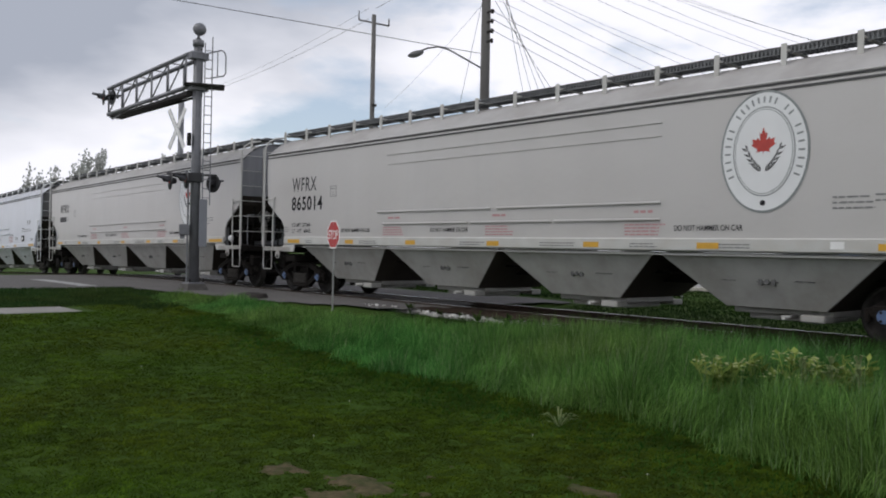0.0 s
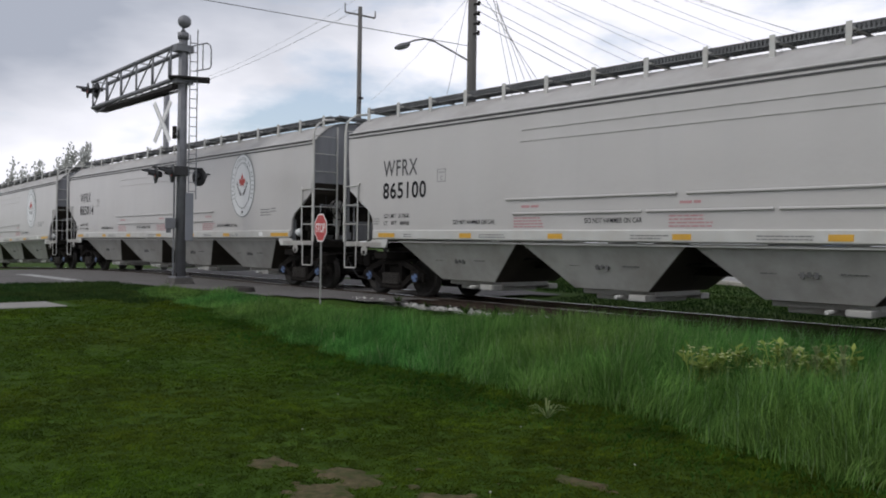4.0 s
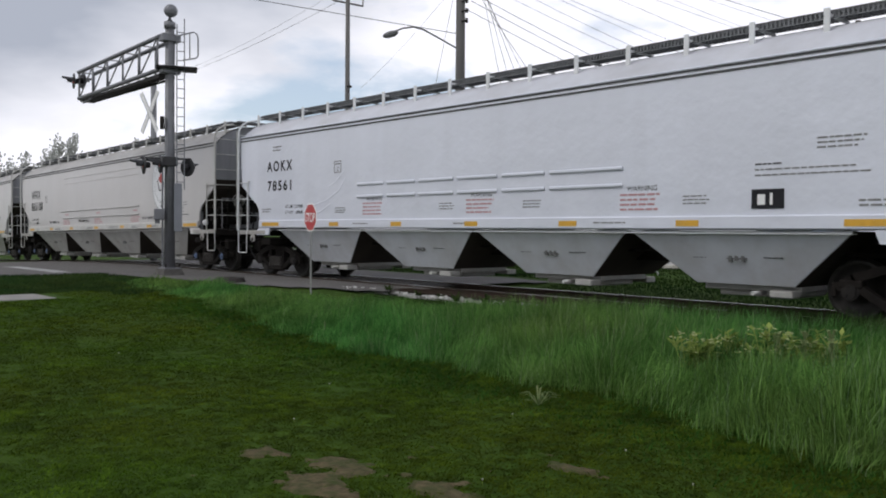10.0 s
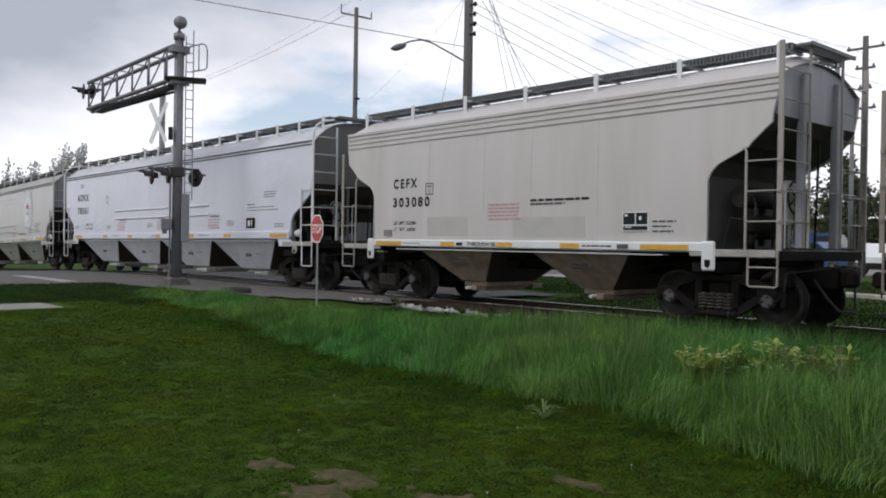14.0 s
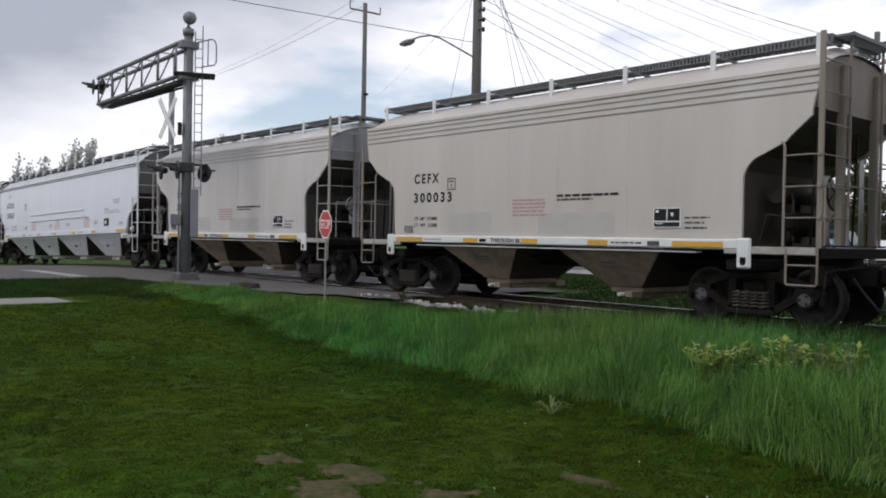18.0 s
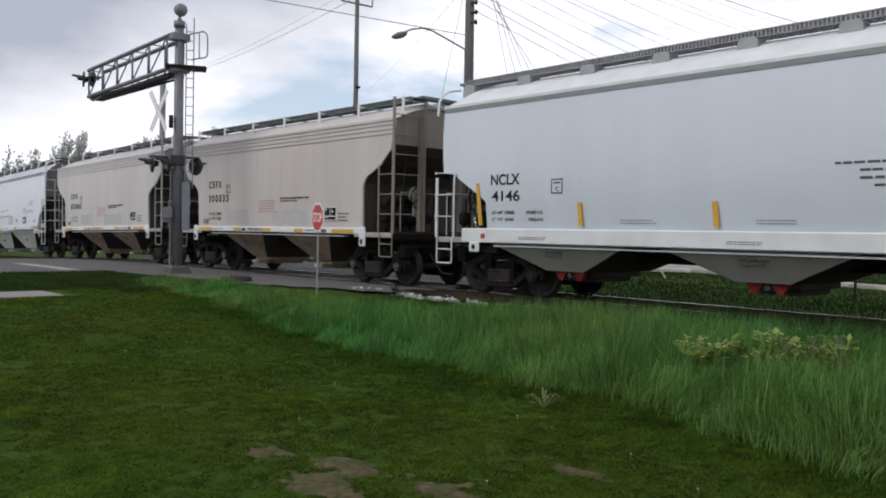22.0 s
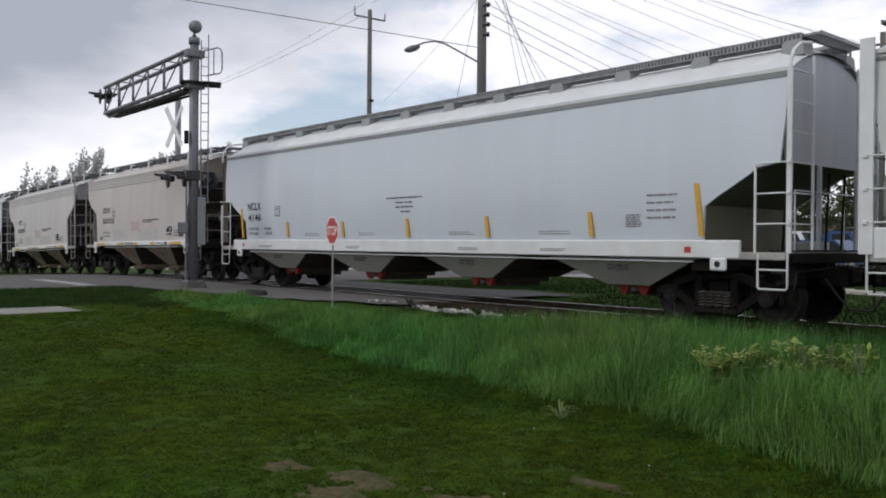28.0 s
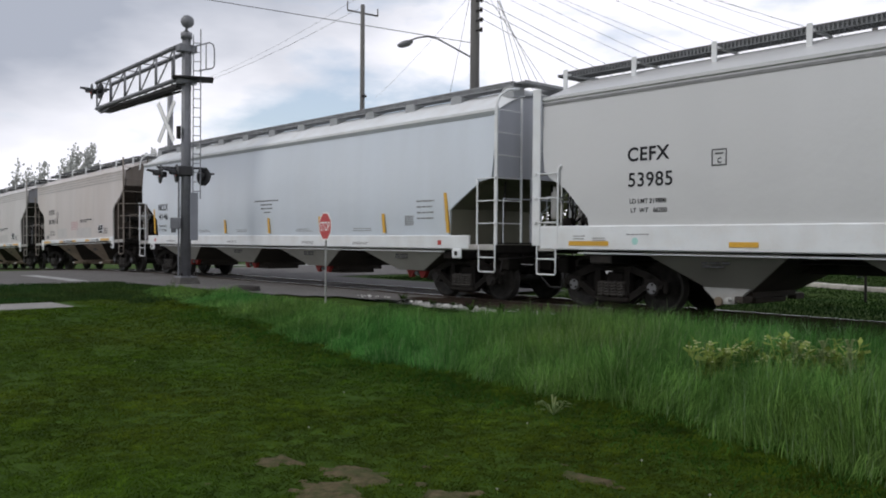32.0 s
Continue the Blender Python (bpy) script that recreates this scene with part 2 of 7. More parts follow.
BAY_TAN = material("hopper_bay_tan", (0.25, 0.20, 0.15), 0.75, vary=0.2, scale=3.0, dirt=(0.07, 0.055, 0.04), dirt_amount=0.75, dirt_scale=1.6, spec=0.12)
BAY_OLIVE = material("hopper_bay_olive", (0.21, 0.205, 0.18), 0.7, vary=0.12, scale=3.0, dirt=(0.08, 0.075, 0.065), dirt_amount=0.5, dirt_scale=1.5, spec=0.15)
BAY_PELLET = material("hopper_bay_pale_olive", (0.29, 0.285, 0.255), 0.65, vary=0.1, scale=3.0, dirt=(0.18, 0.17, 0.15), dirt_amount=0.5, dirt_scale=1.5, spec=0.2)
PALE_ASPHALT = material("pale_lot_asphalt", (0.30, 0.295, 0.285), 0.9, vary=0.1, scale=6, dirt=(0.20, 0.195, 0.185), dirt_amount=0.5, dirt_scale=0.4, bump=0.3, bump_scale=120, spec=0.12)
PANEL_PALE = material("pale_end_panel", (0.44, 0.455, 0.50), 0.45, vary=0.08, scale=2.0, stretch=STREAK, dirt=(0.25, 0.25, 0.25), dirt_amount=0.4)
OLIVE_SLOPE = material("olive_slope_sheet", (0.16, 0.155, 0.115), 0.7, vary=0.1, scale=3.0, dirt=(0.12, 0.11, 0.08), dirt_amount=0.5, dirt_scale=1.5, spec=0.15)
TRIM_GREY = material("ladder_grey", (0.50, 0.50, 0.48), 0.5, vary=0.08, scale=6, dirt=(0.25, 0.20, 0.15), dirt_amount=0.4, dirt_scale=3)
BEAM_GREY = material("dirty_sill_grey", (0.36, 0.35, 0.33), 0.6, vary=0.12, scale=5, dirt=(0.15, 0.13, 0.11), dirt_amount=0.6, dirt_scale=3)
TRIM_TAN = material("ladder_tan", (0.33, 0.31, 0.285), 0.55, vary=0.1, scale=6, dirt=(0.16, 0.125, 0.09), dirt_amount=0.5, dirt_scale=3)
# two-bay slope sheets: the recess's shade is part of these dark colours
SLOPE_GREY = material("shaded_grey_slope_sheet", (0.075, 0.073, 0.069), 0.75, vary=0.25, scale=3.0, dirt=(0.025, 0.023, 0.02), dirt_amount=0.6, dirt_scale=1.5, spec=0.2)
SLOPE_BROWN = material("rusty_shaded_slope_sheet", (0.075, 0.063, 0.053), 0.8, vary=0.25, scale=3.0, dirt=(0.03, 0.022, 0.017), dirt_amount=0.6, dirt_scale=1.5, spec=0.15)
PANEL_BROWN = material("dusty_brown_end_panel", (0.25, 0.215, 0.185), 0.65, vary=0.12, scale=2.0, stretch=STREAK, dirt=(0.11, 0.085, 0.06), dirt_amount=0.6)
VIBRATOR = material("grey_cast_bracket", (0.12, 0.12, 0.12), 0.7, vary=0.2, scale=9, spec=0.2)
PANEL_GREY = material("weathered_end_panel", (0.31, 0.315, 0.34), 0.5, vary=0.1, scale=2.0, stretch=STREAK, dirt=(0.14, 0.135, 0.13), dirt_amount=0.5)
CAP_GREY = material("grey_bearing_cap", (0.085, 0.085, 0.09), 0.5, vary=0.2, scale=9, spec=0.2)
TRIM_WHITE = material("ladder_white", (0.68, 0.70, 0.71), 0.45, vary=0.06, scale=6, dirt=(0.32, 0.26, 0.20), dirt_amount=0.35, dirt_scale=3)
DARK_STEEL = material("dark_greasy_steel", (0.016, 0.015, 0.0145), 0.6, vary=0.3, scale=8, dirt=(0.034, 0.027, 0.021), dirt_amount=0.6, dirt_scale=4, bump=0.3, spec=0.15)
BROWN_STEEL = material("brown_brake_dust_steel", (0.013, 0.0115, 0.0105), 0.8, vary=0.3, scale=7, dirt=(0.022, 0.018, 0.015), dirt_amount=0.5, dirt_scale=3, bump=0.3, spec=0.08)
SPRING_STEEL = material("dusty_spring_steel", (0.055, 0.05, 0.045), 0.55, vary=0.3, scale=8, spec=0.3)
WHEEL_STEEL = material("wheel_steel", (0.03, 0.028, 0.026), 0.5, metal=0.4, vary=0.3, scale=9, spec=0.12)
BLUE_CAP = material("blue_bearing_cap", (0.08, 0.13, 0.25), 0.5, vary=0.2, scale=9)
PALE_GRATING = material("pale_galvanised_grating", (0.27, 0.275, 0.285), 0.55, metal=0.1, vary=0.2, scale=5, spec=0.3)
GALVANISED = material("galvanised_grating", (0.15, 0.155, 0.16), 0.6, metal=0.1, vary=0.2, scale=5, spec=0.2)
# roof lip and ridge lines: their thin shadows are drawn as colour
SEAM = material("shadowed_seam", (0.045, 0.045, 0.045), 0.6, vary=0.1)
RIDGE = material("shaded_roof_ridge", (0.30, 0.295, 0.285), 0.6, vary=0.1)
SADDLE = material("grey_board_saddle", (0.30, 0.31, 0.315), 0.6, vary=0.1)
MARK_BLACK = material("black_lettering", (0.022, 0.022, 0.025), 0.7, vary=0.2, scale=9, spec=0.1)
MARK_GREY = material("grey_lettering", (0.21, 0.21, 0.21), 0.7, vary=0.2, scale=9, spec=0.15)
MARK_FAINT = material("faint_grey_lettering", (0.31, 0.305, 0.30), 0.7, vary=0.2, scale=9, spec=0.15)
MARK_RED = material("red_lettering", (0.45, 0.24, 0.25), 0.6, vary=0.12, scale=9)
MARK_DARK = material("faded_black_lettering", (0.085, 0.085, 0.088), 0.7, vary=0.25, scale=7, spec=0.1)
LEAF_RED = material("red_leaf_paint", (0.42, 0.045, 0.035), 0.5, vary=0.1, scale=9)
LOGO_WHITE = material("logo_white", (0.70, 0.71, 0.72), 0.45, vary=0.03)
LOGO_GREY = material("logo_grey", (0.22, 0.24, 0.24), 0.5, vary=0.08)
REFLECTOR = material("yellow_reflector", (0.62, 0.34, 0.03), 0.4, vary=0.1, scale=12, dirt=(0.35, 0.22, 0.06), dirt_amount=0.5, dirt_scale=6)
VALVE_RED = material("red_outlet_cap", (0.24, 0.032, 0.028), 0.6, vary=0.2, scale=8, spec=0.15)
MAST_PAINT = material("signal_mast_paint", (0.17, 0.175, 0.19), 0.5, metal=0.2, vary=0.1, scale=5, dirt=(0.10, 0.095, 0.09), dirt_amount=0.4, dirt_scale=3)
BLACK_PAINT = material("signal_black", (0.018, 0.018, 0.02), 0.5, vary=0.2)
SIGN_RED = material("sign_red", (0.43, 0.03, 0.03), 0.45, vary=0.08)
SIGN_WHITE = material("sign_white", (0.75, 0.75, 0.74), 0.4, vary=0.04)
POST_STEEL = material("sign_post_steel", (0.30, 0.30, 0.29), 0.5, metal=0.6, vary=0.12, scale=9)
POLE_WOOD = material("weathered_pole_wood", (0.14, 0.135, 0.13), 0.85, vary=0.25, scale=5, stretch=(1, 1, 0.05), dirt=(0.07, 0.065, 0.06), dirt_amount=0.6, bump=0.3, spec=0.15)
WIRE = material("black_cable", (0.10, 0.10, 0.105), 0.6, vary=0.1)
LAMP_GREY = material("lamp_housing", (0.13, 0.13, 0.135), 0.45, metal=0.3, vary=0.1)
LAMP_GLASS = material("lamp_refractor", (0.22, 0.22, 0.23), 0.25, vary=0.1)
ASPHALT = material("worn_asphalt", (0.130, 0.123, 0.118), 0.9, vary=0.16, scale=14, dirt=(0.095, 0.09, 0.085), dirt_amount=0.6, dirt_scale=0.6, bump=0.5, bump_scale=140, spec=0.12)
CONCRETE = material("sidewalk_concrete", (0.26, 0.25, 0.235), 0.9, vary=0.12, scale=8, dirt=(0.16, 0.15, 0.135), dirt_amount=0.6, dirt_scale=1.5, bump=0.3, spec=0.15)
BALLAST = material("pale_limestone_ballast", (0.46, 0.45, 0.43), 0.9, vary=0.3, scale=2, random_tone=0.25)
BALLAST_DARK = material("dark_ballast", (0.050, 0.046, 0.042), 0.95, vary=0.35, scale=9, dirt=(0.024, 0.022, 0.02), dirt_amount=0.6, bump=0.8, bump_scale=30, spec=0.12)
TIE_WOOD = material("creosoted_tie", (0.030, 0.026, 0.023), 0.9, vary=0.3, scale=4, stretch=(1, 0.1, 1), bump=0.4, spec=0.12)
RAIL_SIDE = material("rusty_rail", (0.050, 0.036, 0.028), 0.75, metal=0.2, vary=0.25, scale=9, spec=0.12)
RAIL_TOP = material("polished_rail_head", (0.55, 0.54, 0.52), 0.25, metal=0.9, vary=0.08)
BARK = material("grey_bark", (0.10, 0.085, 0.07), 0.9, vary=0.25, scale=6, stretch=(1, 1, 0.2), bump=0.5)
STEEL_COVER = material("rusty_iron_cover", (0.028, 0.023, 0.020), 0.7, metal=0.3, vary=0.3, scale=9)
CAR_WHITE = material("white_vehicle_paint", (0.70, 0.71, 0.72), 0.3, vary=0.04)
CAR_BLUE = material("blue_vehicle_paint", (0.015, 0.055, 0.15), 0.4, vary=0.08)
DARK_GLASS = material("dark_vehicle_glass", (0.02, 0.022, 0.025), 0.08, vary=0.1)
RUBBER = material("tyre_rubber", (0.025, 0.025, 0.025), 0.8, vary=0.2)
SIGNAL_YELLOW = material("yellow_signal_housing", (0.60, 0.40, 0.03), 0.5, vary=0.08)
BRICK_FAR = material("brown_wall_cladding", (0.16, 0.12, 0.10), 0.9, vary=0.15, scale=3, dirt=(0.10, 0.08, 0.07), dirt_amount=0.5)
STONE_FAR = material("pale_kerb_stone", (0.38, 0.36, 0.32), 0.9, vary=0.2, scale=5, random_tone=0.2)
TALL_BLADES = blade_material("tall_grass_blades", (0.034, 0.096, 0.017), (0.164, 0.310, 0.076), 0.30, (0.476, 0.530), 0.30, 2.6, 0.25)
# lush grass, darkened in colour for the shade below the tall grass
LUSH_BLADES = blade_material("lush_shaded_blades", (0.016, 0.062, 0.008), (0.044, 0.118, 0.018), 0.25, (0.49, 0.52), 0.25, 4.0)
# darker grass tones that stand for the shade beside the train
TRACK_BLADES = blade_material("shaded_trackside_blades", (0.012, 0.030, 0.008), (0.045, 0.085, 0.022), 0.35, (0.47, 0.51), 0.3, 3.0)
LAWN_BLADES = blade_material("lawn_blades", (0.034, 0.071, 0.005), (0.065, 0.112, 0.008), 0.30, (0.474, 0.506), 0.36, 5.0, 0.3)
# the train's shade on the far side is put into these greens
FAR_BLADES = blade_material("shaded_far_blades", (0.008, 0.022, 0.006), (0.028, 0.056, 0.014), 0.35, (0.47, 0.51), 0.3, 3.0)
SEED_STEMS = blade_material("pale_seed_stems", (0.13, 0.20, 0.085), (0.23, 0.31, 0.16), 0.25)
# verge grass: lawn-like greens with a shadowy tone painted in
VERGE_BLADES = blade_material("shaded_verge_blades", (0.022, 0.050, 0.014), (0.042, 0.078, 0.022), 0.35)
WEED_LEAF = blade_material("weed_leaves", (0.13, 0.215, 0.045), (0.27, 0.37, 0.095), 0.2)
SAGE_LEAF = blade_material("pale_weed_leaves", (0.13, 0.19, 0.075), (0.21, 0.27, 0.12), 0.15)
PETAL = material("pale_yellow_petals", (0.40, 0.44, 0.20), 0.7, vary=0.2, scale=20)
PETAL_WHITE = material("white_petals", (0.30, 0.31, 0.24), 0.7, vary=0.1)
FAR_LEAF = blade_material("spring_leaves", (0.040, 0.055, 0.025), (0.10, 0.115, 0.06), 0.3)
# poplar leaves made paler so that the colour carries distance haze
GREY_LEAF = blade_material("haze_paled_leaves", (0.42, 0.43, 0.41), (0.60, 0.60, 0.58), 0.12)
PALE_BARK = material("pale_twig_bark", (0.40, 0.39, 0.38), 0.9, vary=0.2, scale=6)


def ground_material():
    m = material("lawn_soil", (0.030, 0.062, 0.006), 0.95, vary=0.3, scale=7.0, dirt=(0.048, 0.076, 0.009), dirt_amount=0.6, dirt_scale=0.5, bump=0.15, bump_scale=30, spec=0.1)
    return m


LAWN = ground_material()
SOIL = material("bare_dry_soil", (0.092, 0.074, 0.042), 0.95, vary=0.35, scale=18, dirt=(0.030, 0.052, 0.012), dirt_amount=1.0, dirt_scale=7.0, bump=0.9, bump_scale=60, spec=0.08)


# ---- mesh helpers ----
class Shape:
    """Collects corners and faces of one mesh."""

    def __init__(self):
        self.v, self.f, self.s = [], [], []

    def add(self, verts, faces, soft=False):
        k = len(self.v)
        self.v += [tuple(p) for p in verts]
        self.f += [tuple(i + k for i in f) for f in faces]
        self.s += [soft] * len(faces)
        return self

    def box(self, x0, y0, z0, x1, y1, z1, c=0.0):
        if x0 > x1: x0, x1 = x1, x0
        if y0 > y1: y0, y1 = y1, y0
        if z0 > z1: z0, z1 = z1, z0
        if c <= 0:
            v = [(x, y, z) for z in (z0, z1) for y in (y0, y1) for x in (x0, x1)]
            return self.add(v, [(0, 2, 3, 1), (4, 5, 7, 6), (0, 1, 5, 4), (2, 6, 7, 3), (0, 4, 6, 2), (1, 3, 7, 5)])
        c = min(c, 0.45 * min(x1 - x0, y1 - y0, z1 - z0))
        bm = bmesh.new()
        bmesh.ops.create_cube(bm, size=1.0)
        for w in bm.verts:
            w.co = Vector(((x0 + x1) / 2 + w.co.x * (x1 - x0), (y0 + y1) / 2 + w.co.y * (y1 - y0), (z0 + z1) / 2 + w.co.z * (z1 - z0)))
        bmesh.ops.bevel(bm, geom=bm.edges[:], offset=c, segments=1, affect="EDGES")
        bm.verts.index_update()
        self.add([w.co for w in bm.verts], [[w.index for w in f.verts] for f in bm.faces])
        bm.free()
        return self

    def prism(self, outline, axis, a, b):
        """An outline in the plane across an axis, drawn out from a to b."""
        n = len(outline)
        def at(p, d):
            return {"x": (d, p[0], p[1]), "y": (p[0], d, p[1]), "z": (p[0], p[1], d)}[axis]
        v = [at(p, a) for p in outline] + [at(p, b) for p in outline]
        f = [tuple(range(n)), tuple(range(2 * n - 1, n - 1, -1))]
        f += [(i, i + n, (i + 1) % n + n, (i + 1) % n) for i in range(n)]
        return self.add(v, f)

    def tube(self, p, q, r, n=8, r2=None, cap=True):
        p, q = Vector(p), Vector(q)
        r2 = r if r2 is None else r2
        d = (q - p).normalized()
        u = d.orthogonal().normalized()
        w = d.cross(u)
        v = [p + (u * math.cos(t) + w * math.sin(t)) * r for t in (2 * math.pi * i / n for i in range(n))]
        v += [q + (u * math.cos(t) + w * math.sin(t)) * r2 for t in (2 * math.pi * i / n for i in range(n))]
        self.add(v, [(i, (i + 1) % n, (i + 1) % n + n, i + n) for i in range(n)], True)
        if cap:
            k = len(self.v) - 2 * n
            self.f += [tuple(range(k + n - 1, k - 1, -1)), tuple(range(k + n, k + 2 * n))]
            self.s += [False, False]
        return self

    def pipe(self, points, r, n=6):
        """A bent rod through points."""
        pts = [Vector(p) for p in points]
        m = len(pts)
        v = []
        u = None
        for i, p in enumerate(pts):
            d = (pts[min(i + 1, m - 1)] - pts[max(i - 1, 0)]).normalized()
            u = d.orthogonal().normalized() if u is None else (u - d * u.dot(d)).normalized()
            w = d.cross(u)
            v += [p + (u * math.cos(t) + w * math.sin(t)) * r for t in (2 * math.pi * k / n for k in range(n))]
        f = [(i * n + k, i * n + (k + 1) % n, (i + 1) * n + (k + 1) % n, (i + 1) * n + k) for i in range(m - 1) for k in range(n)]
        self.add(v, f, True)
        return self.add([v[k] for k in range(n)], [tuple(range(n))]).add([v[(m - 1) * n + k] for k in range(n)], [tuple(range(n))])

    def spun(self, profile, axis_point, axis="y", n=24):
        """A profile of (radius, along) spun round an axis."""
        m = len(profile)
        v = []
        for i in range(n):
            t = 2 * math.pi * i / n
            for r, d in profile:
                c, s = r * math.cos(t), r * math.sin(t)
                o = {"y": (c, d, s), "z": (c, s, d), "x": (d, c, s)}[axis]
                v.append(Vector(o) + Vector(axis_point))
        f = [(i * m + j, i * m + j + 1, ((i + 1) % n) * m + j + 1, ((i + 1) % n) * m + j) for i in range(n) for j in range(m - 1)]
        return self.add(v, f, True)

    def frustum(self, bx, by, bz, tx, ty, tz):
        """Between two level rectangles (x0, x1), (y0, y1) at heights bz and tz."""
        v = [(x, y, bz) for y in by for x in bx] + [(x, y, tz) for y in ty for x in tx]
        return self.add(v, [(0, 2, 3, 1), (4, 5, 7, 6), (0, 1, 5, 4), (2, 6, 7, 3), (0, 4, 6, 2), (1, 3, 7, 5)])

    def mesh(self, name, mat):
        me = bpy.data.meshes.new(name)
        me.from_pydata(self.v, [], self.f)
        me.polygons.foreach_set("use_smooth", self.s)
        me.materials.append(mat)
        bm = bmesh.new()
        bm.from_mesh(me)
        bmesh.ops.recalc_face_normals(bm, faces=bm.faces)
        bm.to_mesh(me)
        bm.free()
        return me


def part(name, shape, mat, parent=None, label="", at=None):
    me = shape.mesh(name, mat) if isinstance(shape, Shape) else shape
    ob = new(name, me)
    if parent:
        ob.parent = parent
    if at:
        ob.matrix_basis = at
    if label:
        ob["label"] = label
    return ob


def thing(name, label, category, group="", kind="", at=None):
    ob = new(name)
    if at:
        ob.matrix_basis = at
    return tagged(ob, label, category, group, kind)


LETTERS = {}
SIDE_BULGE = {}


def on_side(parent, y, z):
    """Depth and tilt of a marking that lies on a curved side sheet."""
    b = SIDE_BULGE.get(parent.name)
    if b is None or abs(y + 1.531) > 0.012:
        return y, 0.0
    slope = 2 * b * (z - 2.5) / 2.25
    return -(1.525 - b * ((z - 2.5) / 1.5) ** 2) - 0.005, -math.degrees(math.atan(slope))


def lettering(words, height, mat, parent, x, y, z, name="lettering", width=None, label="", bold=0.0, space=1.0):
    """Words on a side that faces -y, with their lower left corner at x, z."""
    key = (words, round(height, 3), mat.name, width, bold, space)
    if key not in LETTERS:
        cu = bpy.data.curves.new("letters", "FONT")
        cu.body, cu.size, cu.offset, cu.space_character = words, 1.0, bold, space
        tmp = bpy.data.objects.new("letters", cu)
        scene.collection.objects.link(tmp)
        bpy.context.view_layer.update()
        me = bpy.data.meshes.new_from_object(tmp.evaluated_get(bpy.context.evaluated_depsgraph_get()))
        bpy.data.objects.remove(tmp)
        co = np.empty(len(me.vertices) * 3)
        me.vertices.foreach_get("co", co)
        co = co.reshape(-1, 3)
        co -= co.min(axis=0)
        k = height / max(1e-6, co[:, 1].max())
        kx = k if width is None else width / max(1e-6, co[:, 0].max())
        flat = np.stack([co[:, 0] * kx, np.zeros(len(co)), co[:, 1] * k], 1)
        me.vertices.foreach_set("co", flat.ravel())
        me.materials.clear()
        me.materials.append(mat)
        me.update()
        LETTERS[key] = me
    yy, tilt = on_side(parent, y, z + height / 2)
    return part(name, LETTERS[key], None, parent, label, pose(x, yy, z + height / 2, tilt) @ pose(0, 0, -height / 2))


def bars(parent, x, z, width, rows, mat, y, height=0.045, gap=0.075, name="lettering"):
    """Writing too small to read: plain bars, row under row."""
    s = Shape()
    rng = random.Random(int(abs(x * 731 + z * 97 + width * 13)))
    for i in range(rows):
        w = width * rng.uniform(0.75, 1.0)
        a = 0.0
        while a < w:
            b = min(w, a + height * rng.uniform(1.6, 4.5))
            s.box(a, -0.002, -i * gap - height * 0.12, b, 0.002, -i * gap - height * 0.88)
            a = b + height * rng.uniform(0.45, 0.8)
    mid = ((rows - 1) * gap + height) / 2
    yy, tilt = on_side(parent, y, z - mid)
    return tagged(part(name, s, mat, parent, at=pose(x, yy + 0.001, z - mid, tilt) @ pose(0, 0, mid)), kind="stuff")


# ---- railway cars: origin at the car's middle, on the rail top; near side at -y ----
def plate_side(half, low, eave, side, bulge, near, curl=0.0):
    """A side sheet whose lower edge follows low(|x|)."""
    s = Shape()
    xs = sorted({round(half * i / 40, 3) for i in range(-40, 41)} | {sg * p[0] for p in low for sg in (-1, 1)})
    def bottom(x):
        a = abs(x)
        for (x0, z0), (x1, z1) in zip(low, low[1:]):
            if x0 <= a <= x1:
                return z0 + (z1 - z0) * (a - x0) / max(1e-6, x1 - x0)
        return low[-1][1]
    n = 8
    cols = []
    for x in xs:
        if abs(x) > half + 1e-6:
            continue
        zb = bottom(x)
        zs = [zb + (eave - zb) * j / n for j in range(n + 1)]
        pull = math.copysign(curl, x) if abs(x) > half - 0.05 else 0.0
        cols.append([(x - pull * min(1.0, max(0.0, (eave - z) / (eave - low[-1][1]))) ** 1.6, (side - bulge * ((z - 2.5) / 1.5) ** 2), z) for z in zs])
    sg = -1 if near else 1
    outer = [[(x, sg * y, z) for x, y, z in c] for c in cols]
    inner = [[(x, sg * (y - 0.05), z) for x, y, z in c] for c in cols]
    m = n + 1
    for layer in (outer, inner):
        v = [p for c in layer for p in c]
        s.add(v, [(i * m + j, i * m + j + 1, (i + 1) * m + j + 1, (i + 1) * m + j) for i in range(len(cols) - 1) for j in range(n)], True)
    for i in range(len(cols) - 1):
        s.add([outer[i][0], outer[i + 1][0], inner[i + 1][0], inner[i][0]], [(0, 1, 2, 3)])
    for i in (0, len(cols) - 1):
        for j in range(n):
            s.add([outer[i][j], outer[i][j + 1], inner[i][j + 1], inner[i][j]], [(0, 1, 2, 3)])
    return s


def roof_shell(half, eave, width, rise, round_end, crown=2.3):
    s = Shape()
    xs = [-half + 2 * half * i / 48 for i in range(49)]
    m = 15
    v = []
    for x in xs:
        d = min(1.0, (half - abs(x)) / round_end) if round_end else 1.0
        k = math.sqrt(max(0.0, 1 - (1 - d) ** 2)) * 0.30 + 0.70 if round_end else 1.0
        for j in range(m):
            u = -1 + 2 * j / (m - 1)
            v.append((x, u * width, eave + rise * k * (1 - abs(u) ** crown)))
    n = len(xs)
    f = [(i * m + j, i * m + j + 1, (i + 1) * m + j + 1, (i + 1) * m + j) for i in range(n - 1) for j in range(m - 1)]
    s.add(v, f, True)
    return s


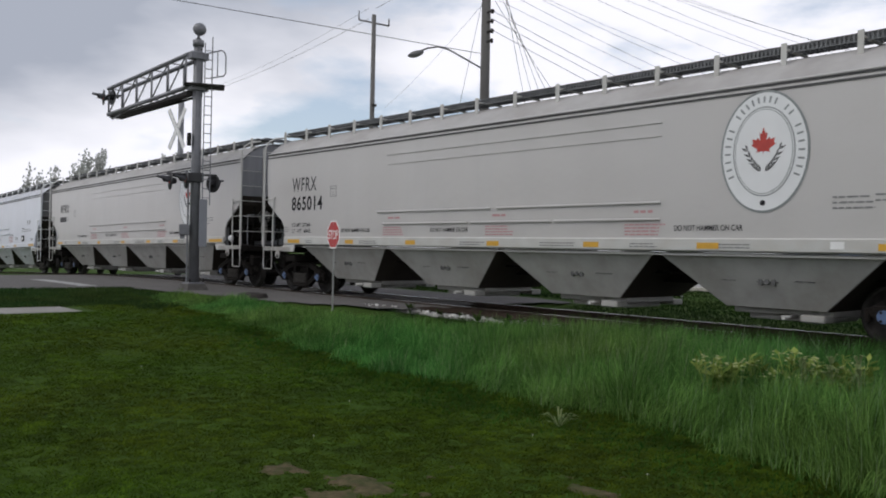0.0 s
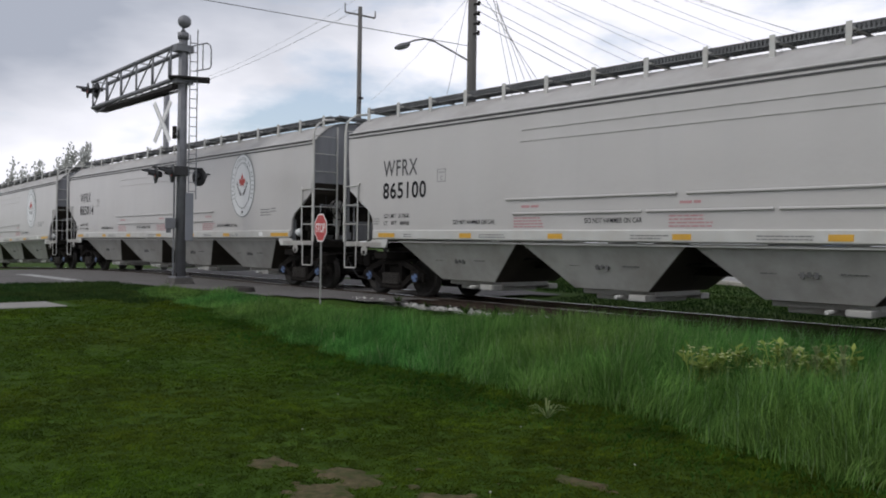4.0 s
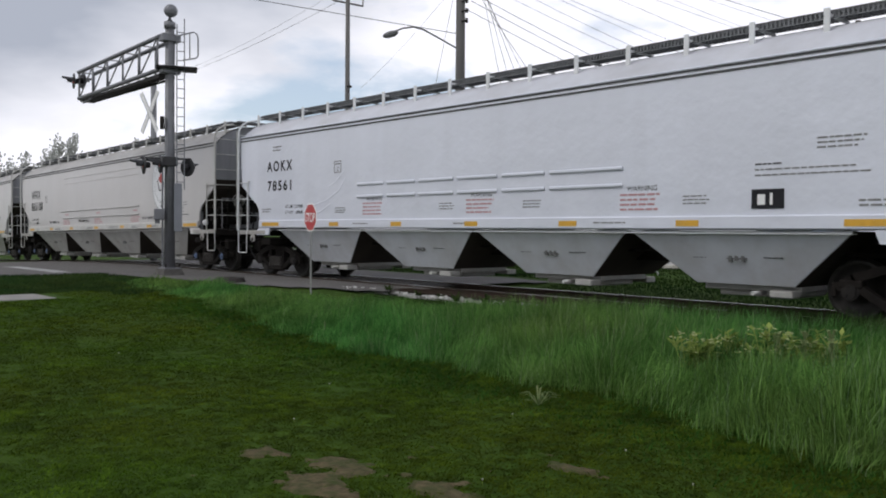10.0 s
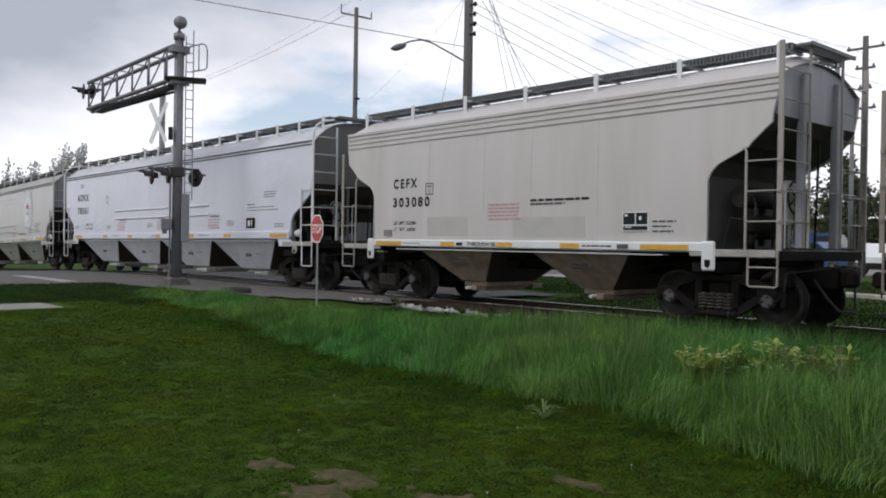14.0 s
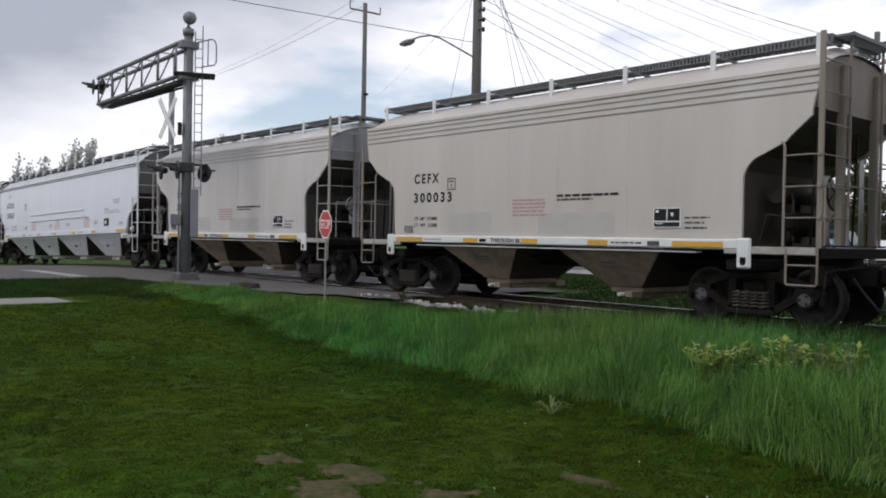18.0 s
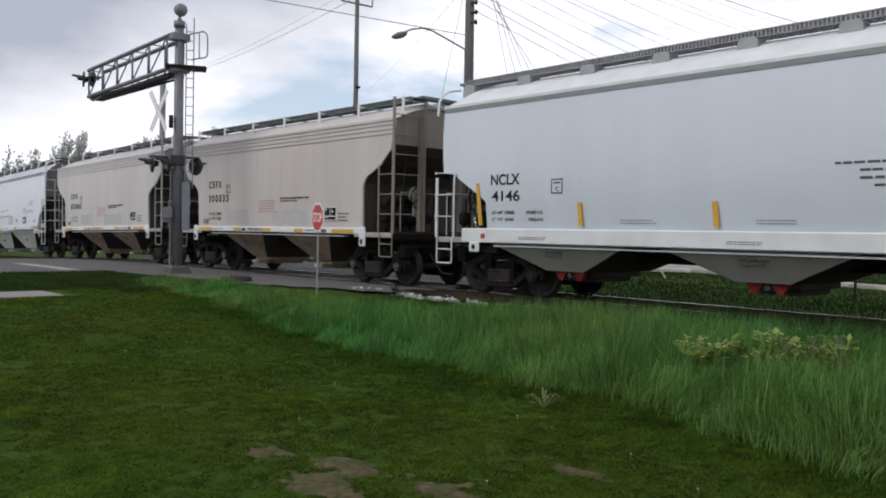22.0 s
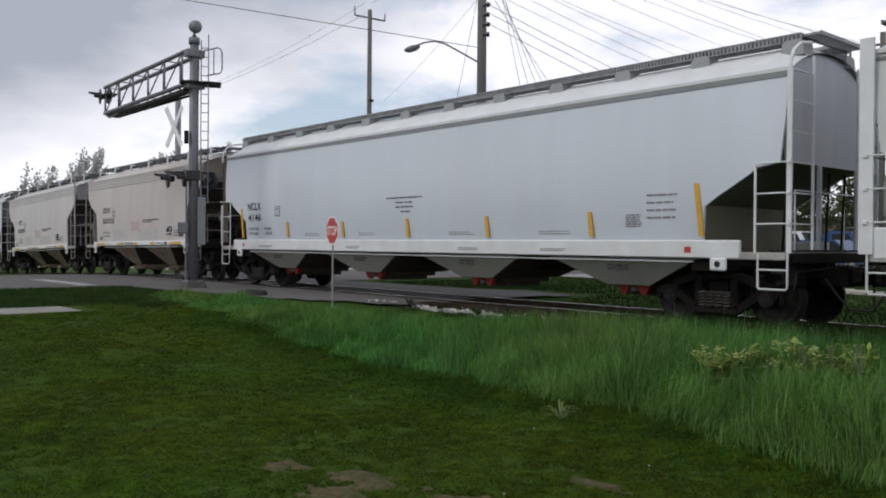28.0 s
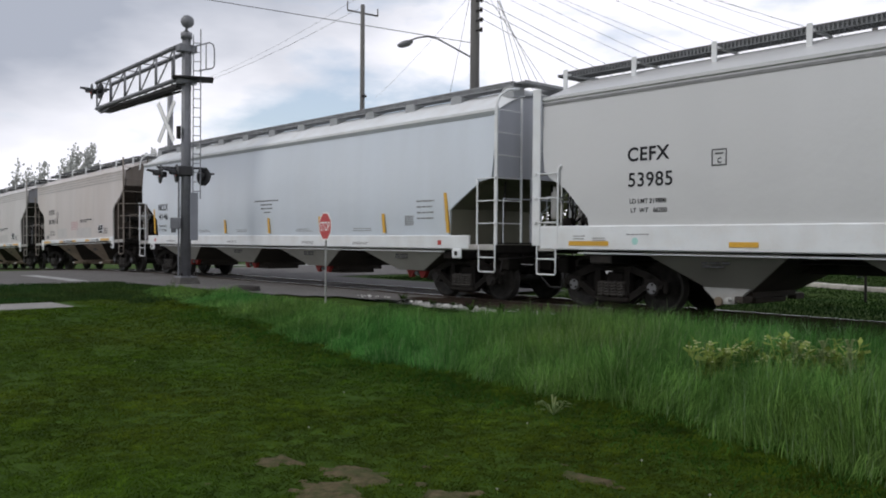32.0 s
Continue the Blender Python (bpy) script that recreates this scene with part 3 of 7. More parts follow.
def strut(s, p, q, w, y0, y1):
    """A flat bar from p to q in the x-z plane, between y0 and y1."""
    p, q = Vector((p[0], 0, p[1])), Vector((q[0], 0, q[1]))
    d = (q - p).normalized()
    nrm = Vector((-d.z, 0, d.x)) * w / 2
    return s.prism([((p + nrm).x, (p + nrm).z), ((q + nrm).x, (q + nrm).z), ((q - nrm).x, (q - nrm).z), ((p - nrm).x, (p - nrm).z)], "y", y0, y1)


AXLE = 0.89          # half the wheelbase of a truck
WHEEL_R = 0.457


def side_frame_mesh(y):
    s = Shape()
    a, b = y - 0.07, y + 0.07
    for sg in (-1, 1):
        strut(s, (sg * 1.10, 0.50), (sg * 0.84, 0.66), 0.13, a, b)
        strut(s, (sg * 0.88, 0.64), (sg * 0.40, 0.80), 0.13, a, b)
        strut(s, (sg * 0.80, 0.52), (sg * 0.36, 0.24), 0.12, a, b)
        strut(s, (sg * 0.33, 0.22), (sg * 0.33, 0.80), 0.13, a, b)
        s.box(sg * AXLE - 0.17, y - 0.09, 0.50, sg * AXLE + 0.17, y + 0.09, 0.62, 0.02)
        s.box(sg * 1.14 - 0.04, y - 0.06, 0.36, sg * 1.14 + 0.04, y + 0.06, 0.58, 0.02)
    s.box(-0.45, y - 0.08, 0.74, 0.45, y + 0.08, 0.86, 0.03)
    s.box(-0.40, y - 0.12, 0.16, 0.40, y + 0.12, 0.26, 0.03)
    return s


def spring_mesh():
    pts = [(0.075 * math.cos(t), 0.075 * math.sin(t), 0.015 + 0.27 * t / (10 * math.pi)) for t in (i * math.pi / 4 for i in range(41))]
    return Shape().pipe(pts, 0.017, 5).tube((0, 0, 0), (0, 0, 0.30), 0.035, 6)


def wheel_mesh(sg):
    pr = [(0.0, 0.80), (0.09, 0.81), (0.11, 0.78), (0.15, 0.76), (0.36, 0.745), (0.385, 0.80), (0.445, 0.80), (0.457, 0.79), (0.460, 0.70),
          (0.487, 0.69), (0.487, 0.665), (0.46, 0.655), (0.385, 0.66), (0.36, 0.70), (0.14, 0.72), (0.0, 0.72)]
    return Shape().spun([(r, sg * d) for r, d in pr], (0, 0, 0), "y", 32)


MESHES = {}


def shared(key, make, mat):
    if key not in MESHES:
        MESHES[key] = make().mesh(key, mat)
    return MESHES[key]


def axle_shape():
    s = Shape().tube((0, -1.02, 0), (0, 1.02, 0), 0.085, 12)
    for sg in (-1, 1):
        s.tube((0, sg * 0.93, 0), (0, sg * 1.10, 0), 0.135, 16)
        for i in range(3):
            t = i * 2.094
            s.tube((0.07 * math.cos(t), sg * 1.10, 0.07 * math.sin(t)), (0.07 * math.cos(t), sg * 1.135, 0.07 * math.sin(t)), 0.022, 6)
    return s


def cap_shape(sg):
    return Shape().tube((0, sg * 1.095, 0), (0, sg * 1.118, 0), 0.10, 14)


def truck(car, x, cap_mat, lamp=False):
    """Bolster, two side frames with springs, and two wheelsets that roll."""
    bol = part("truck_bolster", shared("truck_bolster", lambda: Shape().box(-0.2, -1.0, 0.50, 0.2, 1.0, 0.72, 0.03).box(-0.15, -0.25, 0.72, 0.15, 0.25, 0.82)
               .box(-0.12, -1.04, 0.30, -0.05, 1.04, 0.40).box(0.05, -1.04, 0.30, 0.12, 1.04, 0.40), BROWN_STEEL), None, car, at=pose(x, 0, 0))
    for sg in (-1, 1):
        fr = part("side_frame", shared("side_frame%d" % sg, lambda: side_frame_mesh(sg * 1.02), BROWN_STEEL), None, bol)
        for dx in (-0.225, -0.075, 0.075, 0.225):
            part("spring", shared("spring", spring_mesh, SPRING_STEEL), None, bol, at=pose(dx, sg * 1.09, 0.25))
        shoe = Shape()
        for d in (-1, 1):
            shoe.box(d * 0.40 - 0.03, sg * 0.72, 0.33, d * 0.40 + 0.03, sg * 0.80, 0.60)
        strut(shoe, (-0.42, 0.42), (0.42, 0.55), 0.05, sg * 0.60, sg * 0.66)
        part("brake_shoe", shared("brake_shoe%d" % sg, lambda: shoe, DARK_STEEL), None, bol)
    sets = []
    for d in (-1, 1):
        ax = part("wheelset", shared("axle", axle_shape, DARK_STEEL), None, car, at=pose(x + d * AXLE, 0, WHEEL_R))
        for sg in (-1, 1):
            part("wheel", shared("wheel%d" % sg, lambda: wheel_mesh(sg), WHEEL_STEEL), None, ax)
            part("bearing_cap", shared("cap%d%s" % (sg, cap_mat.name), lambda: cap_shape(sg), cap_mat), None, ax)
        sets.append(ax)
    return sets


def ladder(car, x, sx, sy, top, trim, z0, bent, spec):
    """Corner ladder: outer post, side stile and rungs, end stile and rungs, stirrup step."""
    y = sy * 1.56
    xi = x - sx * 0.55
    inner, high = spec.get("stile", 0.80), spec.get("stile_top", 1.42)
    short = top < spec["ladder_top"] - 0.1
    hw = spec.get("post", 0.042) if not short else 0.035
    lad = part("ladder", Shape().box(x - hw, y - 0.02, z0, x + hw, y + 0.02, top - (0.25 if bent and not short else 0.0), 0.006), trim, car)
    part("side_stile", Shape().pipe([(xi, y, z0), (xi, y, z0 + high - 0.06), (xi - sx * 0.02, y * 0.995, z0 + high), (xi - sx * 0.06, y * 0.985, z0 + high + 0.03)], 0.022), trim, lad)
    if bent:
        e = spec["ladder_top"]
        part("roof_grab_rail", Shape().pipe([(x, y, e - 0.40 if short else e - 0.26), (x, y * 0.985, e - 0.1), (x, y * 0.93, e + 0.05), (x, y * 0.80, e + 0.18), (x, y * 0.58, e + 0.24)], 0.028), trim, lad)
    if not short:
        part("end_stile", Shape().box(x - 0.018, sy * inner - 0.018, z0 + 0.05, x + 0.018, sy * inner + 0.018, top + 0.05), trim, lad)
    for k in range(3):
        z = z0 + 0.47 * (k + 1) - 0.02
        part("rung", Shape().tube((xi, y - 0.01, z), (x, y - 0.01, z), 0.014, 6), trim, lad)
        part("rung_bolt", shared("rung_bolt" + trim.name, lambda: Shape().box(-0.03, -0.03, -0.03, 0.03, 0.0, 0.03, 0.008), trim), None, lad, at=pose(x, y - 0.02, z))
    z = z0 + 0.45
    while z < top - 0.15 and not short:
        part("rung", Shape().tube((x, y, z), (x, sy * inner, z), 0.013, 6), trim, lad)
        z += 0.47
    deep = spec.get("stirrup", 0.56)
    st = Shape().pipe([(xi + sx * 0.05, y, z0), (xi + sx * 0.05, y, z0 - deep + 0.03), (xi + sx * 0.08, y, z0 - deep), (x - sx * 0.05, y, z0 - deep), (x - sx * 0.02, y, z0 - deep + 0.03), (x - sx * 0.02, y, z0)], 0.018)
    if deep < 0.6:
        st.tube((xi + sx * 0.05, y, z0 - 0.26), (x - sx * 0.02, y, z0 - 0.26), 0.015)
    part("stirrup_step", st, trim, car)


def end_gear(car, x, sx, spec):
    """Platform, draft gear, coupler and hoses of one end."""
    trim, se, plat = spec["trim"], spec["sill_end"], spec["platform"]
    for sy in (-1, 1):
        y = sy * 1.53
        s = Shape().box(sx * (se - 0.35), y - 0.03, plat - 0.13, sx * (x + 0.02), y + 0.03, plat - 0.01, 0.012)
        part("end_sill_beam", s, BEAM_GREY, car)
        if not spec["vents"]:
            continue
        gus = [(sx * a, b) for a, b in ((se - 0.58, 1.355), (se - 0.50, plat - 0.14), (se + 0.12, plat - 0.14), (se + 0.12, plat - 0.005), (se + 0.0, 1.355))]
        part("gusset_plate", Shape().prism(gus, "y", y - 0.022, y + 0.022), spec["sill_mat"], car, "tapered pale gusset under the sill")
        if sx == spec["brake_end"]:
            part("round_cover", Shape().spun([(0.0, sy * 0.09), (0.07, sy * 0.08), (0.11, sy * 0.04), (0.125, 0.0), (0.11, sy * -0.03), (0.0, sy * -0.03)], (sx * (se + 0.17), sy * 1.36, plat + 0.22), "y", 18), TRIM_WHITE, car, "round white cover beside the bulkhead")
        cx = sx * (se + 0.32)
        j = Shape()
        ring = [(cx + 0.12 * math.cos(t), plat - 0.22 + 0.12 * math.sin(t)) for t in (2 * math.pi * i / 12 for i in range(12))]
        j.prism(ring, "y", y - 0.045 if sy < 0 else y + 0.025, y - 0.025 if sy < 0 else y + 0.045)
        eye = part("jacking_eye", j, BEAM_GREY, car)
        part("eye_hole", Shape().tube((cx, sy * 1.577, plat - 0.27), (cx, sy * 1.580, plat - 0.27), 0.055, 12), DARK_STEEL, eye)
    s = Shape().box(sx * (x - 0.10), -1.5, plat - 0.18, sx * (x + 0.08), 1.5, plat - 0.02, 0.015)
    part("end_sill", s, spec["end_dark"], car)
    g = Shape().box(sx * (x - 0.42), -1.25, plat, sx * (x - 0.38), 1.25, plat + 0.03)
    deck = part("end_platform", g, DARK_STEEL, car)
    for i in range(9):
        part("slat", shared("deck_slat", lambda: Shape().box(-0.21, 0, 0, 0.21, 0.25, 0.03), DARK_STEEL), None, deck, at=pose(sx * (x - 0.16), -1.25 + i * 0.28, plat))
    c = Shape().box(sx * (x - 0.1), -0.16, 0.66, sx * (x + 0.36), 0.16, 0.98, 0.02)
    c.box(sx * (x + 0.36), -0.13, 0.68, sx * (x + 0.60), 0.17, 0.98, 0.05)
    c.box(sx * (x + 0.52), -0.26, 0.70, sx * (x + 0.70), -0.10, 0.96, 0.05)
    part("coupler", c, BROWN_STEEL, car)
    h = Shape().pipe([(sx * (x + 0.10), -0.42, 0.80), (sx * (x + 0.28), -0.40, 0.55), (sx * (x + 0.45), -0.32, 0.32), (sx * (x + 0.66), -0.18, 0.30)], 0.022)
    part("air_hose", h, RUBBER, car)
    for dy, dz in ((-0.95, 0.0), (0.55, 0.05), (1.15, -0.05)):
        part("end_strut", Shape().tube((sx * (x - 0.34), dy, plat), (sx * (x - 0.30), dy + 0.06, spec["low"][-1][1] + 0.1 + dz), 0.022, 6), DARK_STEEL, car)
    part("end_handrail", Shape().pipe([(sx * (x + 0.03), -1.30, plat + 0.02), (sx * (x + 0.03), -1.30, plat + 0.95), (sx * (x + 0.03), 1.30, plat + 0.95), (sx * (x + 0.03), 1.30, plat + 0.02)], 0.014), spec["end_mat"], car)
    part("brake_rigging", Shape().box(sx * (x - 0.70), -1.20, 0.84, sx * (x - 0.62), 1.20, 0.93).tube((sx * (x - 0.5), -0.9, 0.6), (sx * (x - 0.05), -0.6, 0.98), 0.035)
         .box(sx * (x - 0.30), -1.05, 0.66, sx * (x - 0.05), -0.70, 0.99, 0.03).box(sx * (x - 0.30), 0.55, 0.70, sx * (x - 0.08), 0.95, 0.99, 0.03), BROWN_STEEL, car)
    u = Shape().pipe([(sx * (x + 0.10), -1.45, 0.62), (sx * (x + 0.12), -1.40, 0.92), (sx * (x + 0.18), -0.5, 0.96), (sx * (x + 0.45), -0.2, 1.0)], 0.014)
    part("uncoupling_lever", u, DARK_STEEL, car)


def brake_gear(car, x, sx, plat, trim):
    """Hand brake wheel, brake cylinder, reservoir and pipes on one end platform."""
    w = Shape()
    cx, cy, cz = sx * (x - 0.16), -0.55, plat + 0.85
    n = 18
    pts = [(cx, cy + 0.27 * math.cos(2 * math.pi * i / n), cz + 0.27 * math.sin(2 * math.pi * i / n)) for i in range(n + 1)]
    w.pipe(pts, 0.018, 5)
    for i in range(5):
        t = 2 * math.pi * i / 5
        w.tube((cx, cy, cz), (cx, cy + 0.26 * math.cos(t), cz + 0.26 * math.sin(t)), 0.012, 5)
    part("hand_brake_wheel", w, DARK_STEEL, car)
    s = Shape().spun([(0.0, sx * (x - 0.20)), (0.12, sx * (x - 0.205)), (0.20, sx * (x - 0.24)), (0.21, sx * (x - 0.33)), (0.0, sx * (x - 0.34))], (0, -0.55, plat + 0.92), "x", 20)
    s.box(sx * (x - 0.32), -0.66, plat + 0.40, sx * (x - 0.24), -0.44, plat + 0.80, 0.02)
    s.tube((sx * (x - 0.28), -0.5, plat), (sx * (x - 0.28), -0.5, plat + 0.6), 0.03)
    part("hand_brake_housing", s, BEAM_GREY, car, "pale grey hand brake gear case")
    t = Shape().tube((sx * (x - 0.75), -0.95, plat + 0.36), (sx * (x - 0.75), 0.1, plat + 0.36), 0.20, 18)
    t.tube((sx * (x - 0.75), 0.1, plat + 0.36), (sx * (x - 0.75), 0.30, plat + 0.36), 0.12, 14)
    part("brake_cylinder", t, BROWN_STEEL, car)
    r = Shape().tube((sx * (x - 0.80), -1.15, plat + 0.85), (sx * (x - 0.80), 0.2, plat + 0.85), 0.17, 18)
    part("air_reservoir", r, DARK_STEEL, car)
    for pts, r in (([(x - 0.55, -1.2, 0), (x - 0.55, -1.1, 0.7), (x - 0.75, -0.9, 1.0)], 0.02), ([(x - 0.45, -0.2, 0), (x - 0.40, -0.1, 0.6), (x - 0.75, 0.1, 0.85)], 0.02),
                   ([(x - 1.0, -1.25, 0.1), (x - 0.9, -1.25, 0.5), (x - 0.6, -1.0, 0.45)], 0.018), ([(x - 0.2, -0.1, 0), (x - 0.25, 0.0, 0.9), (x - 0.5, 0.2, 1.25)], 0.025)):
        part("brake_pipe", Shape().pipe([(sx * a, b, plat + c) for a, b, c in pts], r), DARK_STEEL, car)
    lev = Shape().box(sx * (x - 0.95), -0.25, plat + 0.05, sx * (x - 0.85), -0.15, plat + 0.95, 0.01)
    part("brake_lever", lev, DARK_STEEL, car)
    v = Shape().box(sx * (x - 0.62), -1.38, plat + 0.25, sx * (x - 0.42), -1.18, plat + 0.52, 0.04).tube((sx * (x - 0.52), -1.28, plat), (sx * (x - 0.52), -1.28, plat + 0.3), 0.05)
    part("control_valve", v, BROWN_STEEL, car)


def running_board(car, half, z, brackets, trim, roof_z, saddles=False, grate=None):
    """Grated walkways along both edges of the roof hatches, on brackets or saddles, with end crossovers."""
    grate = grate or GALVANISED
    for sy in (-1, 1):
        s = Shape()
        for y in (0.88, 0.73, 0.58, 0.43, 0.28):
            s.box(-half, sy * y - 0.006, z - 0.05, half, sy * y + 0.006, z)
        s.box(-half, sy * 0.90 - 0.012, z - 0.015, half, sy * 0.90 + 0.012, z + 0.005)
        s.box(-half, sy * 0.90 - 0.012, z - 0.125, half, sy * 0.90 + 0.012, z - 0.108)
        n = int(2 * half / 0.07)
        for i in range(n + 1):
            x = -half + 2 * half * i / n
            s.box(x - 0.013, sy * 0.28, z - 0.05, x + 0.013, sy * 0.88, z - 0.004)
            s.box(x - 0.016, sy * 0.885, z - 0.12, x + 0.016, sy * 0.905, z)
        tagged(part("running_board", s, grate, car), kind="stuff")
        for i in range(brackets):
            x = -half + 0.12 + (2 * half - 0.24) * i / (brackets - 1)
            if saddles:
                b = Shape().prism([(x - 0.19, roof_z - 0.06), (x + 0.19, roof_z - 0.06), (x + 0.17, z - 0.15), (x + 0.11, z - 0.10), (x - 0.11, z - 0.10), (x - 0.17, z - 0.15)], "y", sy * 0.60, sy * 0.93)
                part("board_saddle", b, trim, car)
                continue
            b = Shape().box(x - 0.045, sy * 1.06 - 0.015, roof_z - 0.16, x + 0.045, sy * 1.06 + 0.015, z + 0.005)
            b.box(x - 0.03, sy * 0.30, z - 0.10, x + 0.03, sy * 1.06, z - 0.07)
            part("board_bracket", b, trim, car)
    for sx in (-1, 1):
        s = Shape()
        s.box(sx * (half + 0.26), -0.82, z - 0.06, sx * (half + 0.29), 0.82, z)
        s.box(sx * (half - 0.05), -0.82, z - 0.06, sx * (half - 0.02), 0.82, z)
        board = part("crossover_board", s, grate, car)
        slat = shared("slat" + grate.name, lambda: Shape().box(-0.14, 0, -0.045, 0.14, 0.075, -0.01), grate)
        for i in range(14):
            part("slat", slat, None, board, at=pose(sx * (half + 0.12), -0.81 + i * 0.117, z))
    n = max(2, int(half / 1.6))
    for i in range(n):
        x0 = -half + 0.5 + i * (2 * half - 1.0) / n
        hatch = part("hatch_cover", Shape().box(x0, -0.34, z - 0.34, x0 + (2 * half - 1.0) / n - 0.06, 0.34, z - 0.12, 0.04), DARK_STEEL, car)
        for k in range(2):
            x = x0 + (0.25 + 0.45 * k) * (2 * half - 1.0) / n
            part("latch_bar", Shape().box(x, -0.62, z - 0.30, x + 0.05, 0.62, z - 0.17), DARK_STEEL, hatch)


def reflectors(car, places, z, y=-1.575, h=0.10):
    for x, w in places:
        part("reflector", Shape().box(x, y - 0.003, z, x + w, y + 0.003, z + h), REFLECTOR, car)


def class_box(car, x, z, y, size=0.34, mat=None):
    s = Shape()
    y = on_side(car, y, z + size / 2)[0]
    t = 0.020
    s.box(x, y - 0.002, z, x + size, y + 0.002, z + t).box(x, y - 0.002, z + size - t, x + size, y + 0.002, z + size)
    s.box(x, y - 0.002, z + t, x + t, y + 0.002, z + size - t).box(x + size - t, y - 0.002, z + t, x + size, y + 0.002, z + size - t)
    s.box(x + 0.06, y - 0.002, z + size * 0.68, x + size - 0.06, y + 0.002, z + size * 0.78)
    part("plate_mark", s, mat or MARK_DARK, car)
    lettering("C", size * 0.32, mat or MARK_BLACK, car, x + size * 0.38, y, z + size * 0.15, bold=0.02)


def hopper_car(spec, at):
    car = thing("hopper_car", spec["label"], "hopper car", "cars of the freight train", at=at)
    SIDE_BULGE[car.name] = spec["bulge"]
    half, paint, trim, eave = spec["half"], spec["paint"], spec["trim"], spec["eave"]
    xe = half - 0.07
    sills, sillt, se = spec["sill"][0], spec["sill"][1], spec["sill_end"]
    low = spec["low"]
    for near in (True, False):
        part("side_sheet", plate_side(xe, low, eave, 1.525, spec["bulge"], near, spec.get("curl", 0.10)), paint, car)
    part("roof", roof_shell(xe, eave, 1.525 - spec["bulge"], spec["rise"], spec["round"], spec.get("crown", 2.3)), spec["roof_paint"], car, "roof sheet with a rounded edge")
    for sy in (-1, 1):
        y = sy * (1.525 - spec["bulge"])
        s = Shape().box(-xe, y - 0.03 if spec["round"] else y - 0.016, eave - 0.03 if spec["round"] else eave + 0.045, xe, y + 0.03 if spec["round"] else y + 0.016, eave + 0.05 if spec["round"] else eave + 0.085, 0.012)
        part("roof_rim", s, spec["rim_mat"], car)
        seam = Shape()
        for z, hgt in spec["seams"]:
            ys = sy * (1.526 - spec["bulge"] * ((z - 2.5) / 1.5) ** 2)
            seam.box(-xe + 0.02, ys - 0.014 if sy < 0 else ys - 0.014, z, xe - 0.02, ys + 0.014 if sy < 0 else ys + 0.014, z + hgt)
        part("roof_seam", seam, spec["seam_mat"], car)
        s = Shape().box(-se, sy * 1.535 - 0.035, sills, se, sy * 1.535 + 0.035, sillt, 0.02)
        part("side_sill", s, spec["sill_mat"], car, "pale side sill with reflectors")
        part("sill_flange", Shape().box(-se + 0.9, sy * 1.40 - 0.1, sills - 0.07, se - 0.9, sy * 1.40 + 0.1, sills - 0.045), trim, car)
    # ends
    cut = low[-1][1]
    for sx in (-1, 1):
        w = 1.525 - spec["bulge"] - 0.06
        top = [(w * (-1 + j / 10), eave + spec["rise"] * (0.72 if spec["round"] else 1) * (1 - abs(-1 + j / 10) ** spec.get("crown", 2.3)) - 0.012) for j in range(21)]
        xp = xe - spec["inset"]
        foot = spec["panel_low"]
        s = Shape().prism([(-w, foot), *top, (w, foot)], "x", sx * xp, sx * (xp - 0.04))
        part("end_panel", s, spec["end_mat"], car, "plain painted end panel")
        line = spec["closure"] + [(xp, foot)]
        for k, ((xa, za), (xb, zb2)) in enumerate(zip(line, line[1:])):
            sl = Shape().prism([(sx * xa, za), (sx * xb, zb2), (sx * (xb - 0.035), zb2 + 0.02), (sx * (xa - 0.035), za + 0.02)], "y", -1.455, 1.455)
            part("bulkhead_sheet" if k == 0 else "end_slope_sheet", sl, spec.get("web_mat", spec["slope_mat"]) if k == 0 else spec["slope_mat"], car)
        web = Shape()
        xt = spec["truck"]
        if spec["vents"] and sx == spec["brake_end"]:
            web.prism([(-1.44, 1.20), (-1.44, 1.98), (-0.55, 1.98), (-0.55, 1.20)], "x", sx * (se + 0.16), sx * (se + 0.20))
        web.box(sx * (xt - 0.25), -1.45, 0.88, sx * (xt + 0.25), 1.45, 1.06, 0.02)
        part("bolster_web", web, spec["end_dark"], car)
        for yy, hw in spec.get("posts", ((-0.35, 0.035), (1.05, 0.035))):
            if hw > 0.05:
                part("panel_rib", Shape().box(sx * (xp + 0.001), yy - 0.05, foot, sx * (xp + 0.07), yy + 0.05, eave + 0.15, 0.012), spec["end_mat"], car)
            part("end_post", Shape().box(sx * (xe - 0.04 - hw), yy - hw, spec["platform"], sx * (xe - 0.02 + 0.5 * hw), yy + hw, foot + (0.5 if hw > 0.05 else 0.0), 0.012), spec["end_mat"], car)
        for sy in (-1, 1):
            ladder(car, sx * half, sx, sy, spec["ladder_top"] if sx > 0 else spec.get("short_post", spec["ladder_top"]), spec.get("ladder_mat", trim), spec["platform"] - 0.02, spec["bent"], spec)
        end_gear(car, xe, sx, spec)
    brake_gear(car, xe, spec["brake_end"], spec["platform"], trim)
    # hopper bays and outlets
    for x in spec["bays"]:
        b, t = spec["bay_bottom"], spec["bay_top"]
        zb, i2 = spec.get("bay_z", 0.47), spec["bay_in"]
        bay = part("hopper_bay", Shape().frustum((x - b, x + b), (-i2, i2), zb, (x - t, x + t), (-1.46, 1.46), sills - 0.02), spec["bay_mat"], car)
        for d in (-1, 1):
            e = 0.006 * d
